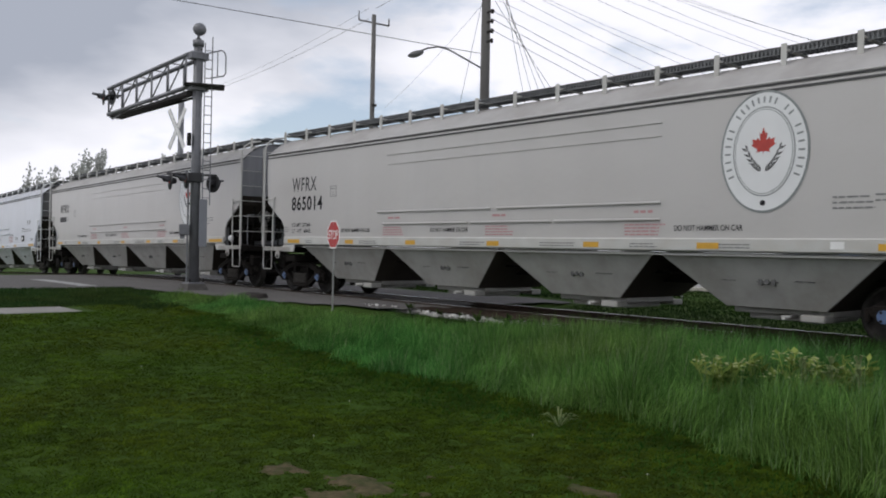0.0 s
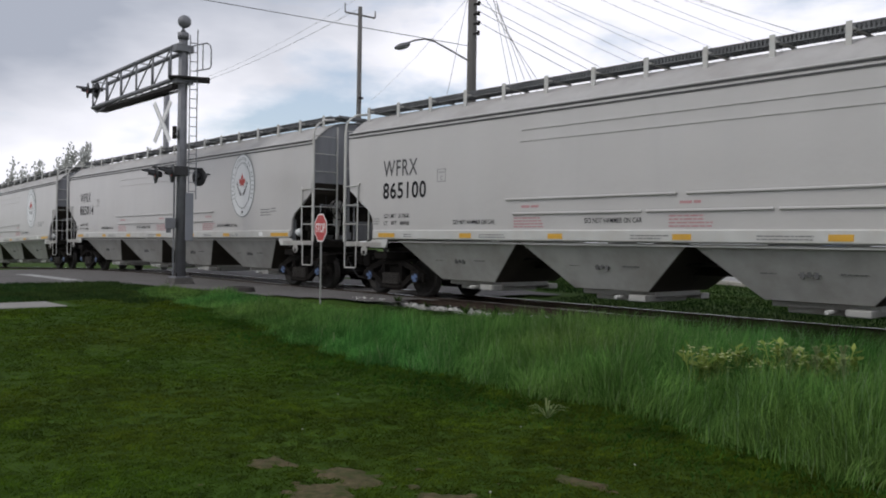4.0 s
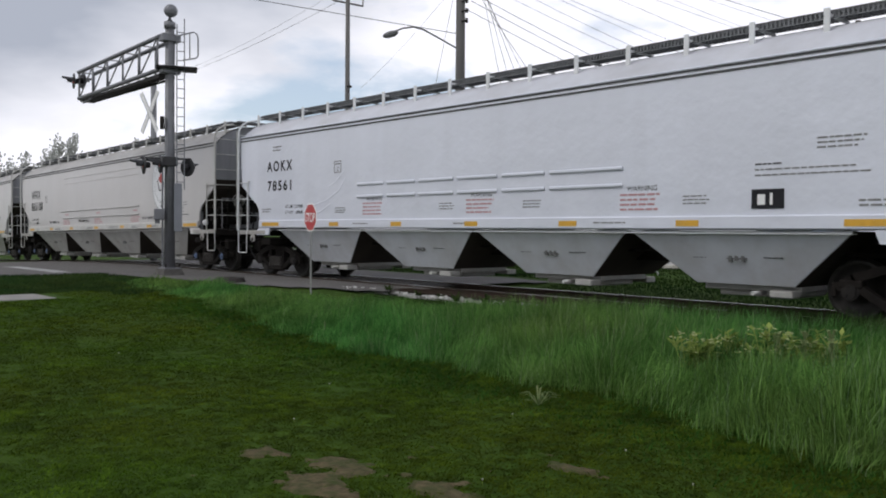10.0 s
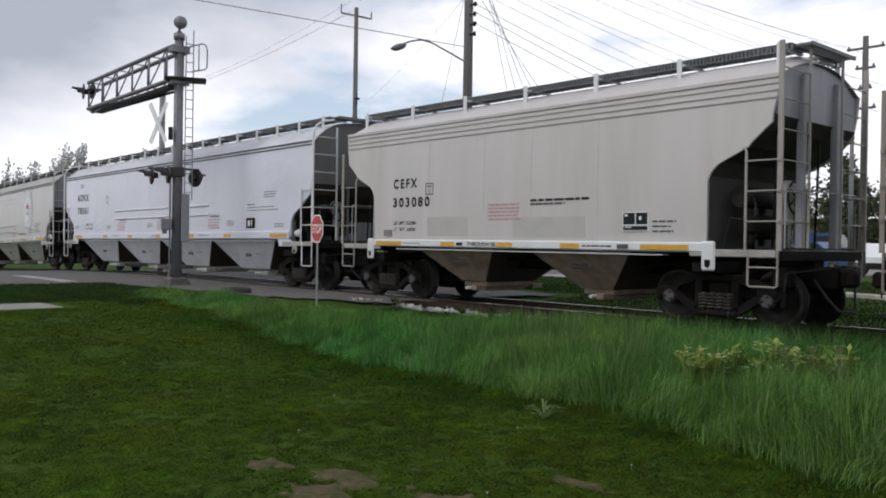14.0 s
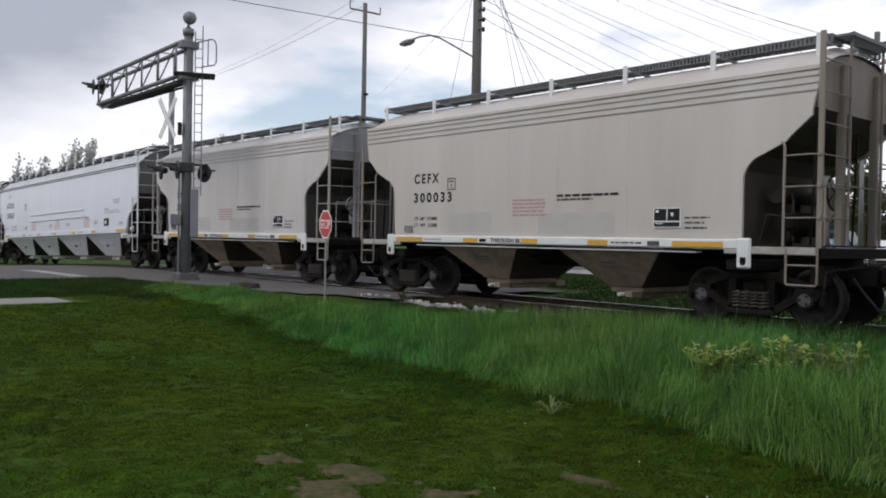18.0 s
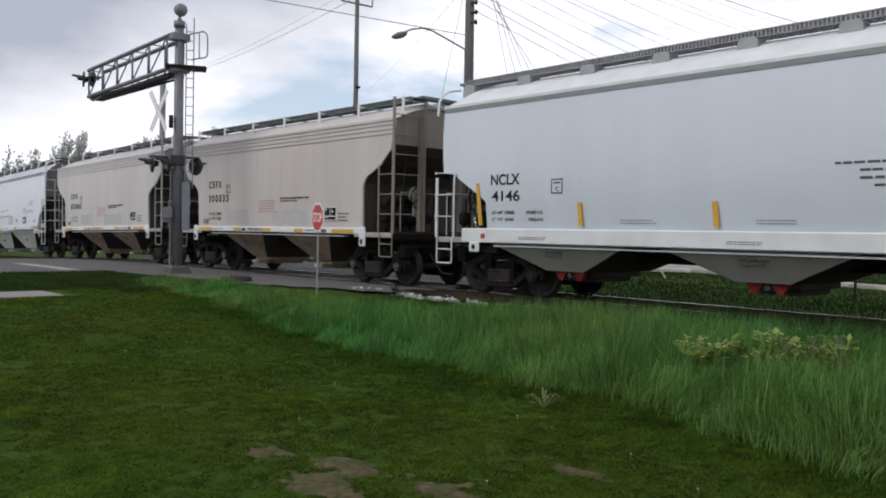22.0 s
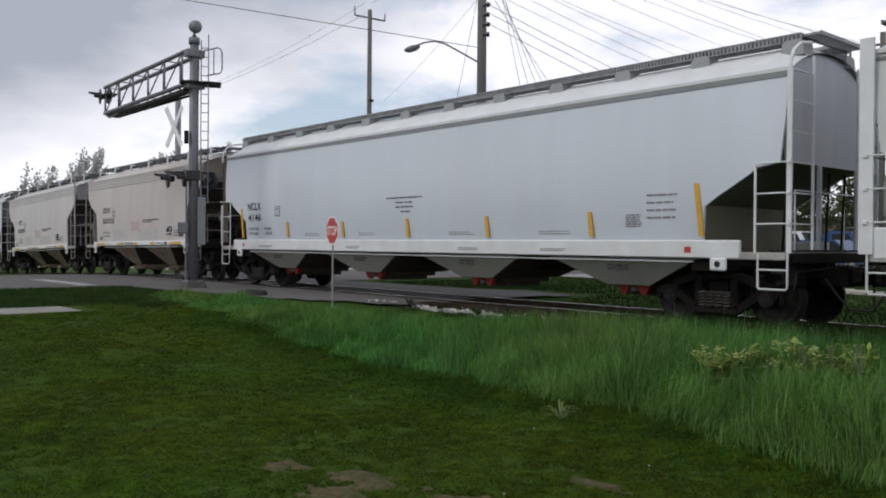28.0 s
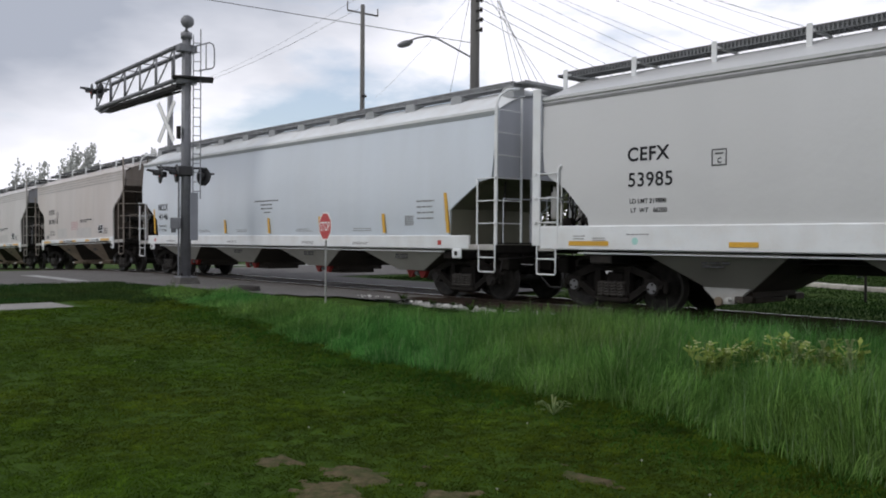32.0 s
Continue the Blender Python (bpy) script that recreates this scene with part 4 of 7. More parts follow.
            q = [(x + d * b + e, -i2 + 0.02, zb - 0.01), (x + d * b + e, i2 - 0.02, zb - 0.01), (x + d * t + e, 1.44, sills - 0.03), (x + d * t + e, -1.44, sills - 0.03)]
            part("slope_sheet", Shape().add(q + [(c[0] - 0.004 * d, c[1], c[2]) for c in q], [(0, 1, 2, 3), (7, 6, 5, 4), (0, 4, 5, 1), (2, 6, 7, 3), (1, 5, 6, 2), (0, 3, 7, 4)]), DIRT_AND_SHADE, bay, "slope sheet blackened by dirt and painted-in shade")
        o = Shape().box(x - b, -0.75, zb - 0.11, x + b, 0.75, zb, 0.015).box(x - b * 0.8, -0.55, zb - 0.21, x + b * 0.8, 0.55, zb - 0.11, 0.02)
        part("outlet_gate", o, spec["gate_mat"], bay)
        if spec["caps"]:
            for d in (-0.22, 0.22):
                part("outlet_cap", Shape().prism([(x + d - 0.16, 0.58), (x + d + 0.16, 0.58), (x + d + 0.04, 0.40), (x + d - 0.04, 0.40)], "y", -0.95, -0.84), VALVE_RED, bay, "red wedge-shaped outlet cap")
            part("outlet_tube", Shape().tube((x, -0.97, 0.50), (x, 0.97, 0.50), 0.05, 10), VIBRATOR, bay)
        else:
            if spec.get("vee"):
                part("outlet_chute", Shape().prism([(x - 0.43, 0.52), (x + 0.43, 0.52), (x + 0.14, 0.26), (x - 0.14, 0.26)], "y", -1.0, -0.90), BAY_GREY, bay, "pale wedge-shaped outlet chute")
                part("outlet_cap", Shape().tube((x - 0.12, -1.03, 0.30), (x - 0.12, -0.9, 0.30), 0.075, 12), BAY_TAN, bay)
            for sy in (-1, 1):
                part("gate_box", Shape().box(x + b * 0.55, sy * 0.76, 0.29, x + b * 1.0, sy * 1.08, 0.40, 0.015), spec["gate_mat"], bay)
                part("gate_spindle", Shape().tube((x + b * 0.25, sy * 0.7, 0.34), (x + b * 0.25, sy * 1.12, 0.34), 0.035), TRIM_GREY, bay)
        if spec["vents"]:
            vent = Shape()
            k = (sills - 0.02 - 0.88) / (sills - 0.49)
            yy = -(1.46 - (1.46 - spec["bay_in"]) * k)
            for i in range(3):
                vent.box(x - 0.15 + i * 0.11, yy - 0.03, 0.84 + 0.02 * (i % 2), x - 0.09 + i * 0.11, yy + 0.03, 0.95)
            vent.box(x - 0.19, yy - 0.012, 0.88, x + 0.17, yy + 0.03, 0.92)
            part("vibrator_bracket", vent, VIBRATOR, bay)
            bars(bay, x - 0.8, 0.92, 0.3, 1, MARK_DARK, yy - 0.012, 0.03, 0.06)
            bars(bay, x + 0.45, 0.97, 0.42, 2, MARK_DARK, yy - 0.03, 0.022, 0.04)
        else:
            k = (sills - 0.02 - 0.93) / (sills - 0.02 - zb)
            yy = -(1.46 - (1.46 - i2) * k)
            bars(bay, x - 0.26, 0.97, 0.52, 2, MARK_DARK, yy - 0.035, 0.045, 0.06)
    part("centre_sill", Shape().box(-xe, -0.20, 0.78, xe, 0.20, 1.16, 0.02), spec["end_dark"], car)
    pipe = Shape().tube((-se, -0.75, 0.98), (se, -0.75, 0.98), 0.03, 8).tube((-se, 0.75, 0.92), (se, 0.75, 0.92), 0.03, 8)
    part("train_line_pipe", pipe, spec["end_dark"], car)
    running_board(car, xe - 0.1, spec["board"], spec["brackets"], spec.get("bracket_mat", trim), eave + spec["rise"] * 0.62, spec.get("saddles", False), spec.get("board_mat"))
    WHEELSETS[car.name] = []
    for sx in (-1, 1):
        WHEELSETS[car.name] += truck(car, sx * spec["truck"], spec["cap"])
    return car


WHEELSETS = {}


def ribs(car, places, y, mat, h=0.05):
    """Raised horizontal stiffeners on the near side."""
    for x0, x1, z in places:
        s = Shape()
        s.prism([(y, z - h / 2), (y - 0.028, z - h / 5), (y - 0.028, z + h / 5), (y, z + h / 2)], "x", x0, x1)
        part("side_rib", s, mat, car)


def ellipse(a, b, n=40):
    return [(a * math.cos(2 * math.pi * i / n), b * math.sin(2 * math.pi * i / n)) for i in range(n)]


LEAF = [(0, -0.10), (0.02, -0.02), (0.17, -0.05), (0.14, 0.02), (0.30, 0.13), (0.25, 0.16), (0.28, 0.27), (0.17, 0.24), (0.14, 0.29), (0.07, 0.22), (0.10, 0.40), (0.05, 0.37)]


def emblem(car, x, z, y):
    """Oval emblem: white field, dark rings, a red leaf over two grey ears; its lettering as plain bars round the rim."""
    base = part("emblem", Shape().prism(ellipse(0.735, 0.955), "y", y, y + 0.004), LOGO_GREY, car, "oval emblem with a red leaf", at=pose(x, 0, z))
    def layer(name, a, b, k, mat):
        return part(name, Shape().prism(ellipse(a, b), "y", y - 0.002 * k, y - 0.002 * k + 0.0015), mat, base)
    layer("emblem_field", 0.70, 0.92, 1, LOGO_WHITE)
    layer("emblem_ring", 0.515, 0.70, 2, LOGO_GREY)
    layer("emblem_field", 0.495, 0.68, 3, LOGO_WHITE)
    layer("emblem_ring", 0.478, 0.662, 4, LOGO_GREY)
    layer("emblem_field", 0.466, 0.65, 5, LOGO_WHITE)
    s = Shape()
    for i in range(27):
        t = radians(208 - i * 236 / 26)
        if i in (7, 16, 19):
            continue
        p = Vector((0.61 * math.cos(t), 0.81 * math.sin(t)))
        u = Vector((-math.sin(t) * 0.61, math.cos(t) * 0.81)).normalized()
        w = Vector((u.y, -u.x))
        q = [p + u * a + w * b for a, b in ((-0.015, -0.05), (0.015, -0.05), (0.015, 0.05), (-0.015, 0.05))]
        s.prism([(c.x, c.y) for c in q], "y", y - 0.0042, y - 0.0028)
    tagged(part("emblem_lettering", s, LOGO_GREY, base), kind="stuff")
    part("emblem_dot", Shape().prism([(0.045 * c[0], 0.045 * c[1] - 0.80) for c in ellipse(1, 1, 14)], "y", y - 0.0042, y - 0.0028), MARK_BLACK, base)
    k = 0.68
    leaf = [(px * k, pz * k + 0.02) for px, pz in LEAF] + [(0, 0.52 * k + 0.02)] + [(-px * k, pz * k + 0.02) for px, pz in LEAF[:0:-1]]
    part("red_leaf", Shape().prism(leaf, "y", y - 0.0135, y - 0.0115), LEAF_RED, base, "red leaf shape")
    ears = Shape()
    for sg in (-1, 1):
        for i in range(6):
            c = Vector((sg * (0.035 + 0.045 * i), -0.31 + 0.030 * i + 0.007 * i * i))
            for d in (0.5, 1.25):
                u = Vector((sg * math.cos(d), math.sin(d)))
                w = Vector((-u.y, u.x)) * 0.017
                e = c + u * 0.125
                ears.prism([(c.x, c.y), ((c + u * 0.06 + w).x, (c + u * 0.06 + w).y), (e.x, e.y), ((c + u * 0.06 - w).x, (c + u * 0.06 - w).y)], "y", y - 0.0135, y - 0.0115)
    part("grain_ears", ears, MARK_DARK, base)


MALT_LOW = [(0, 1.42), (8.60, 1.42), (8.62, 1.55), (8.66, 1.85), (8.80, 2.05), (9.10, 2.22), (9.42, 2.45), (9.60, 2.56), (9.80, 2.58)]


def malt_spec(label, paint, sill, end_mat, bay, trim, cap):
    return dict(label=label, half=9.77, paint=paint, roof_paint=WHITE_ROOF if paint is WHITE_PAINT else GREY_ROOF, trim=trim, eave=3.93, rise=0.62, crown=3.0, round=0, bulge=0.015, sill=(1.36, 1.58), sill_end=8.6,
                low=MALT_LOW, seams=((3.86, 0.034), (3.95, 0.022)), seam_mat=SEAM, rim_mat=paint, sill_mat=sill, end_mat=end_mat, end_dark=BROWN_STEEL, slope_mat=DIRT_AND_SHADE, web_mat=MALT_END, inset=0.07, panel_low=2.84, closure=[(8.61, 1.30), (8.63, 1.88), (8.82, 2.10), (9.12, 2.28), (9.45, 2.56)], stirrup=0.64,
                bays=(-5.82, -1.94, 1.94, 5.82), bay_bottom=0.84, bay_top=1.90, bay_in=1.0, bay_mat=bay, gate_mat=BAY_GREY, vents=True, caps=False,
                truck=8.42, platform=1.30, ladder_top=4.32, bent=True, board=4.68, brackets=17, brake_end=1, cap=cap)


def malt_car(at, number, loads):
    car = hopper_car(malt_spec("grey four-bay covered hopper car with an oval leaf emblem", GREY_PAINT, TRIM_GREY, MALT_END, BAY_GREY, TRIM_GREY, BLUE_CAP), at)
    y = -1.531
    lettering("WFRX", 0.38, MARK_DARK, car, -8.24, y, 2.84, width=1.26, bold=0.008, space=1.12)
    if number:
        lettering(number, 0.39, MARK_BLACK, car, -8.24, y, 2.31, width=1.57, bold=0.022, space=1.12)
    else:
        bars(car, -8.24, 2.70, 1.5, 1, MARK_DARK, y, 0.30)
    class_box(car, -6.30, 2.64, y, 0.29, MARK_FAINT)
    for i, w in enumerate(loads):
        lettering(w, 0.10, MARK_BLACK, car, -8.2, y, 1.86 - i * 0.17, bold=0.008)
    bars(car, -8.62, 1.86, 0.26, 3, MARK_GREY, y, 0.03, 0.06)
    for x in (-5.75, -2.15, 4.28):
        lettering("DO NOT HAMMER ON CAR", 0.095, MARK_BLACK, car, x, y, 1.70, width=1.26, bold=0.012)
    for x in (-3.95, -0.35, 3.25):
        bars(car, x + 0.2, 2.07, 0.5, 1, MARK_RED, y, 0.06)
        bars(car, x, 1.83, 0.86, 4, MARK_RED, y, 0.035, 0.058)
    bars(car, 6.95, 2.20, 0.6, 3, MARK_GREY, y, 0.035, 0.08)
    bars(car, 7.55, 2.22, 0.3, 2, MARK_GREY, y, 0.035, 0.08)
    if number == "865100":
        bars(car, 6.05, 2.00, 0.5, 1, MARK_DARK, y, 0.04, 0.085)
        bars(car, 6.05, 1.91, 1.95, 2, MARK_DARK, y, 0.032, 0.095)
    for x, w in ((-4.9, 0.9), (-1.1, 0.85), (1.25, 0.9), (3.4, 0.6), (5.1, 0.7), (-7.4, 0.3)):
        bars(car, x, 1.49, w, 2, MARK_GREY, -1.574, 0.028, 0.05)
    part("white_decal", Shape().box(6.95, -1.576, 1.42, 7.15, -1.571, 1.53), SIGN_WHITE, car)
    reflectors(car, ((-8.35, 0.62), (-5.5, 0.36), (-3.0, 0.36), (-0.25, 0.36), (2.35, 0.36), (4.75, 0.40), (7.62, 0.92)), 1.405)
    ribs(car, [(-3.95, -0.9, 1.90), (-0.8, 1.5, 1.90), (1.6, 4.0, 1.90), (-4.15, -0.2, 2.19), (0.0, 4.0, 2.19)], -1.54, GREY_PAINT)
    ribs(car, [(-3.8, 4.0, 3.34), (-3.8, 4.0, 3.57)], -1.508, GREY_PAINT, 0.02)
    emblem(car, 5.87, 2.93, -1.534)
    return car


def white_car(at, number):
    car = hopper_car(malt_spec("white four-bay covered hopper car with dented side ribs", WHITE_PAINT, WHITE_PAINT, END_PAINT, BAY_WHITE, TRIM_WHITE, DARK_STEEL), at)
    y = -1.531
    if number:
        lettering("AOKX", 0.29, MARK_BLACK, car, -8.20, y, 2.92, width=1.30, bold=0.026, space=1.35)
        lettering(number, 0.29, MARK_BLACK, car, -8.16, y, 2.38, width=1.22, bold=0.026, space=1.3)
    else:
        bars(car, -8.2, 3.18, 1.2, 1, MARK_GREY, y, 0.26)
        bars(car, -8.2, 2.64, 1.1, 1, MARK_GREY, y, 0.26)
    class_box(car, -4.95, 2.75, y, 0.30, MARK_GREY)
    bars(car, -7.9, 3.62, 0.5, 2, MARK_GREY, y, 0.05, 0.09)
    for i, w in enumerate(("LD LMT 217000", "LT WT   69000")):
        lettering(w, 0.085, MARK_BLACK, car, -7.25, y, 1.90 - i * 0.16, width=0.86, bold=0.008)
    bars(car, -8.45, 1.9, 0.5, 2, MARK_GREY, y, 0.035, 0.07)
    bars(car, -4.9, 1.88, 0.5, 3, MARK_GREY, y, 0.03, 0.055)
    for x in (-3.75, -0.15, 3.75):
        lettering("WARNING", 0.09, MARK_DARK, car, x + 0.14, y, 2.02)
        bars(car, x, 1.98, 0.82, 4, MARK_RED, y, 0.045, 0.085)
    for x in (-1.0, 1.45, 5.0):
        bars(car, x, 1.92, 0.5, 3, MARK_GREY, y, 0.03, 0.06)
    bars(car, 6.25, 2.38, 0.5, 1, MARK_DARK, y, 0.034, 0.085)
    bars(car, 6.25, 2.295, 2.0, 2, MARK_GREY, y, 0.032, 0.085)
    bars(car, 7.2, 2.72, 0.7, 3, MARK_GREY, y, 0.035, 0.07)
    bars(car, 7.8, 1.80, 0.5, 2, MARK_GREY, y, 0.04, 0.07)
    box = part("inspection_stencil", Shape().box(6.2, y - 0.003, 1.68, 6.72, y + 0.003, 1.98), MARK_BLACK, car, "black stencil box with white marks")
    part("stencil_mark", Shape().box(6.30, y - 0.006, 1.74, 6.42, y - 0.002, 1.90).box(6.50, y - 0.006, 1.74, 6.54, y - 0.002, 1.92), SIGN_WHITE, box)
    for x, w in ((-4.1, 0.8), (-0.5, 0.7), (3.2, 0.9)):
        bars(car, x, 1.49, w, 1, MARK_GREY, -1.574, 0.035)
    reflectors(car, ((-8.38, 0.86), (-5.1, 0.40), (-2.62, 0.38), (-0.15, 0.38), (2.4, 0.42), (4.9, 0.42), (7.62, 0.92)), 1.41)
    for pts in (((-6.35, 1.78), (-5.9, 1.95), (-5.3, 2.06), (-4.75, 2.30), (-4.45, 2.62)), ((-6.0, 1.72), (-5.55, 1.78), (-5.1, 1.98)), ((-5.2, 2.40), (-4.9, 2.52), (-4.5, 2.80))):
        part("dent_crease", Shape().pipe([(a, -1.476, c) for a, c in pts], 0.055, 10), WHITE_PAINT, car, "shallow crease pressed into the side sheet")
    xs = (-4.0, -2.85, -1.70, -0.45, 0.85, 2.10, 3.9)
    ribs(car, [(a + 0.05, b - 0.10, z) for a, b in zip(xs, xs[1:]) for z in (2.13, 2.43)], -1.54, WHITE_PAINT, 0.075)
    return car


ARI_LOW = [(0, 1.30), (4.42, 1.30), (4.43, 1.50), (4.44, 2.38), (4.50, 2.52), (4.62, 2.64), (5.05, 2.84), (5.13, 2.88), (5.20, 2.96), (5.40, 3.14), (5.52, 3.24), (5.62, 3.30), (5.85, 3.32)]


def two_bay_car(at, number, paint, label, loads):
    brown = paint is CREAM_PAINT
    spec = dict(label=label, half=5.68, paint=paint, roof_paint=paint, trim=TRIM_WHITE, eave=3.94, rise=0.52, round=0.15, bulge=0.05, sill=(1.22, 1.38), sill_end=4.5,
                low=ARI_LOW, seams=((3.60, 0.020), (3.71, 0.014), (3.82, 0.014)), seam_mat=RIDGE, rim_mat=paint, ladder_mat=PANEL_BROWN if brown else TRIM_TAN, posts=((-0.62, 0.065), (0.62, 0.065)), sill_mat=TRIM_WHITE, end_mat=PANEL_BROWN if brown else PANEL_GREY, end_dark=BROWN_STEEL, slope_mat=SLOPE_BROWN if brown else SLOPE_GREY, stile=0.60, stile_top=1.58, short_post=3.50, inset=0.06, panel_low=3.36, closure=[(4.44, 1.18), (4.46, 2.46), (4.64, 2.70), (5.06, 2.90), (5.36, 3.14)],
                bays=(-1.70, 1.70), bay_bottom=0.36, bay_top=1.20, bay_in=0.80, bay_mat=BAY_TAN, gate_mat=BAY_TAN, vents=False, caps=False,
                truck=4.38, platform=1.28, ladder_top=4.45, bent=False, board=4.55, brackets=7, brake_end=1, cap=CAP_GREY)
    car = hopper_car(spec, at)
    y = -1.531
    lettering("CEFX", 0.225, MARK_BLACK, car, -3.69, y, 2.55, width=0.85, bold=0.034, space=1.42)
    lettering(number, 0.225, MARK_BLACK, car, -3.70, y, 2.12, width=1.29, bold=0.034, space=1.4)
    class_box(car, -2.55, 2.38, y, 0.26)
    for i, w in enumerate(loads):
        lettering(w, 0.08, MARK_BLACK, car, -3.69, y, 1.72 - i * 0.15, width=0.80 if i == 0 else 0.78, bold=0.025, space=1.2)
    part("small_decal", Shape().box(-4.04, y - 0.001, 1.46, -3.76, y + 0.02, 1.60), MARK_GREY, car)
    bars(car, -0.57, 2.13, 0.98, 5, MARK_RED, y, 0.042, 0.075)
    bars(car, 0.60, 2.20, 1.80, 1, MARK_BLACK, y, 0.06)
    bars(car, 0.60, 2.12, 1.1, 1, MARK_DARK, y, 0.05)
    bars(car, 3.40, 1.75, 0.48, 3, MARK_DARK, y, 0.04, 0.085)
    part("stencil_field", Shape().box(2.79, -1.529, 1.565, 3.33, -1.505, 1.90), LOGO_WHITE, car)
    box = part("inspection_stencil", Shape().box(2.81, -1.532, 1.68, 3.31, -1.505, 1.885).box(2.81, -1.532, 1.58, 3.31, -1.505, 1.655), MARK_BLACK, car, "black stencil box with white marks")
    m = Shape().box(3.055, -1.5345, 1.68, 3.075, -1.531, 1.885).box(2.84, -1.5345, 1.82, 2.90, -1.531, 1.86)
    m.box(3.14, -1.5345, 1.76, 3.19, -1.531, 1.82).box(2.84, -1.5345, 1.625, 2.98, -1.531, 1.64)
    part("stencil_mark", m, SIGN_WHITE, box)
    # vertical joints of the side sheets
    for x0, za, zb in ((-2.45, 2.5, 3.6), (-0.72, 1.95, 3.62), (0.60, 1.75, 3.62), (2.22, 1.5, 3.62)):
        zs = [za + (zb - za) * i / 8 for i in range(9)]
        arc = [(-(1.525 - 0.05 * ((c - 2.5) / 1.5) ** 2) - 0.003, c) for c in zs]
        part("weld_seam", Shape().prism(arc + [(b + 0.02, c) for b, c in arc[::-1]], "x", x0, x0 + 0.018), WELD_PAINT, car)
    # repainted patches
    for x0, x1, z0, z1 in ((-2.50, -1.19, 1.46, 1.88), (0.12, 1.95, 1.44, 1.84)):
        q = [(x0, z0), (x1, z0), (x1, z1), (x0, z1)]
        part("paint_patch", Shape().add([(a, -(1.525 - 0.05 * ((c - 2.5) / 1.5) ** 2) - 0.004, c) for a, c in q] + [(a, -1.49, c) for a, c in q], [(0, 1, 2, 3), (0, 4, 5, 1), (1, 5, 6, 2), (2, 6, 7, 3), (3, 7, 4, 0)]), PATCH_PAINT, car, "repainted grey patch")
    reflectors(car, ((-4.27, 0.94), (-1.97, 0.43), (-0.27, 0.43), (1.41, 0.45), (3.20, 0.94)), 1.245, h=0.09)
    bars(car, -3.28, 1.31, 0.72, 1, MARK_GREY, -1.574, 0.03)
    bars(car, -1.47, 1.335, 0.22, 1, MARK_BLACK, -1.574, 0.085)
    lettering("THROUGH SILL", 0.085, MARK_BLACK, car, -1.14, -1.575, 1.255, width=0.93, bold=0.025)
    bars(car, 1.93, 1.315, 0.68, 1, MARK_DARK, -1.574, 0.04)
    part("small_decal", Shape().box(2.71, -1.576, 1.25, 2.95, -1.571, 1.33), MARK_DARK, car)
    for x in (-4.62, 4.38):
        b = part("jacking_plate", Shape().box(x, -1.59, 0.92, x + 0.24, -1.53, 1.40, 0.03), TRIM_WHITE, car)
        part("plate_hole", Shape().tube((x + 0.12, -1.592, 1.02), (x + 0.12, -1.596, 1.02), 0.05, 12).box(x + 0.07, -1.596, 1.02, x + 0.17, -1.592, 1.10), DARK_STEEL, b)
    return car


PELLET_LOW = [(0, 1.32), (7.83, 1.32), (7.86, 1.40), (7.88, 1.95), (8.10, 2.10), (8.70, 2.45), (8.80, 2.54), (9.28, 2.60), (9.40, 2.60)]


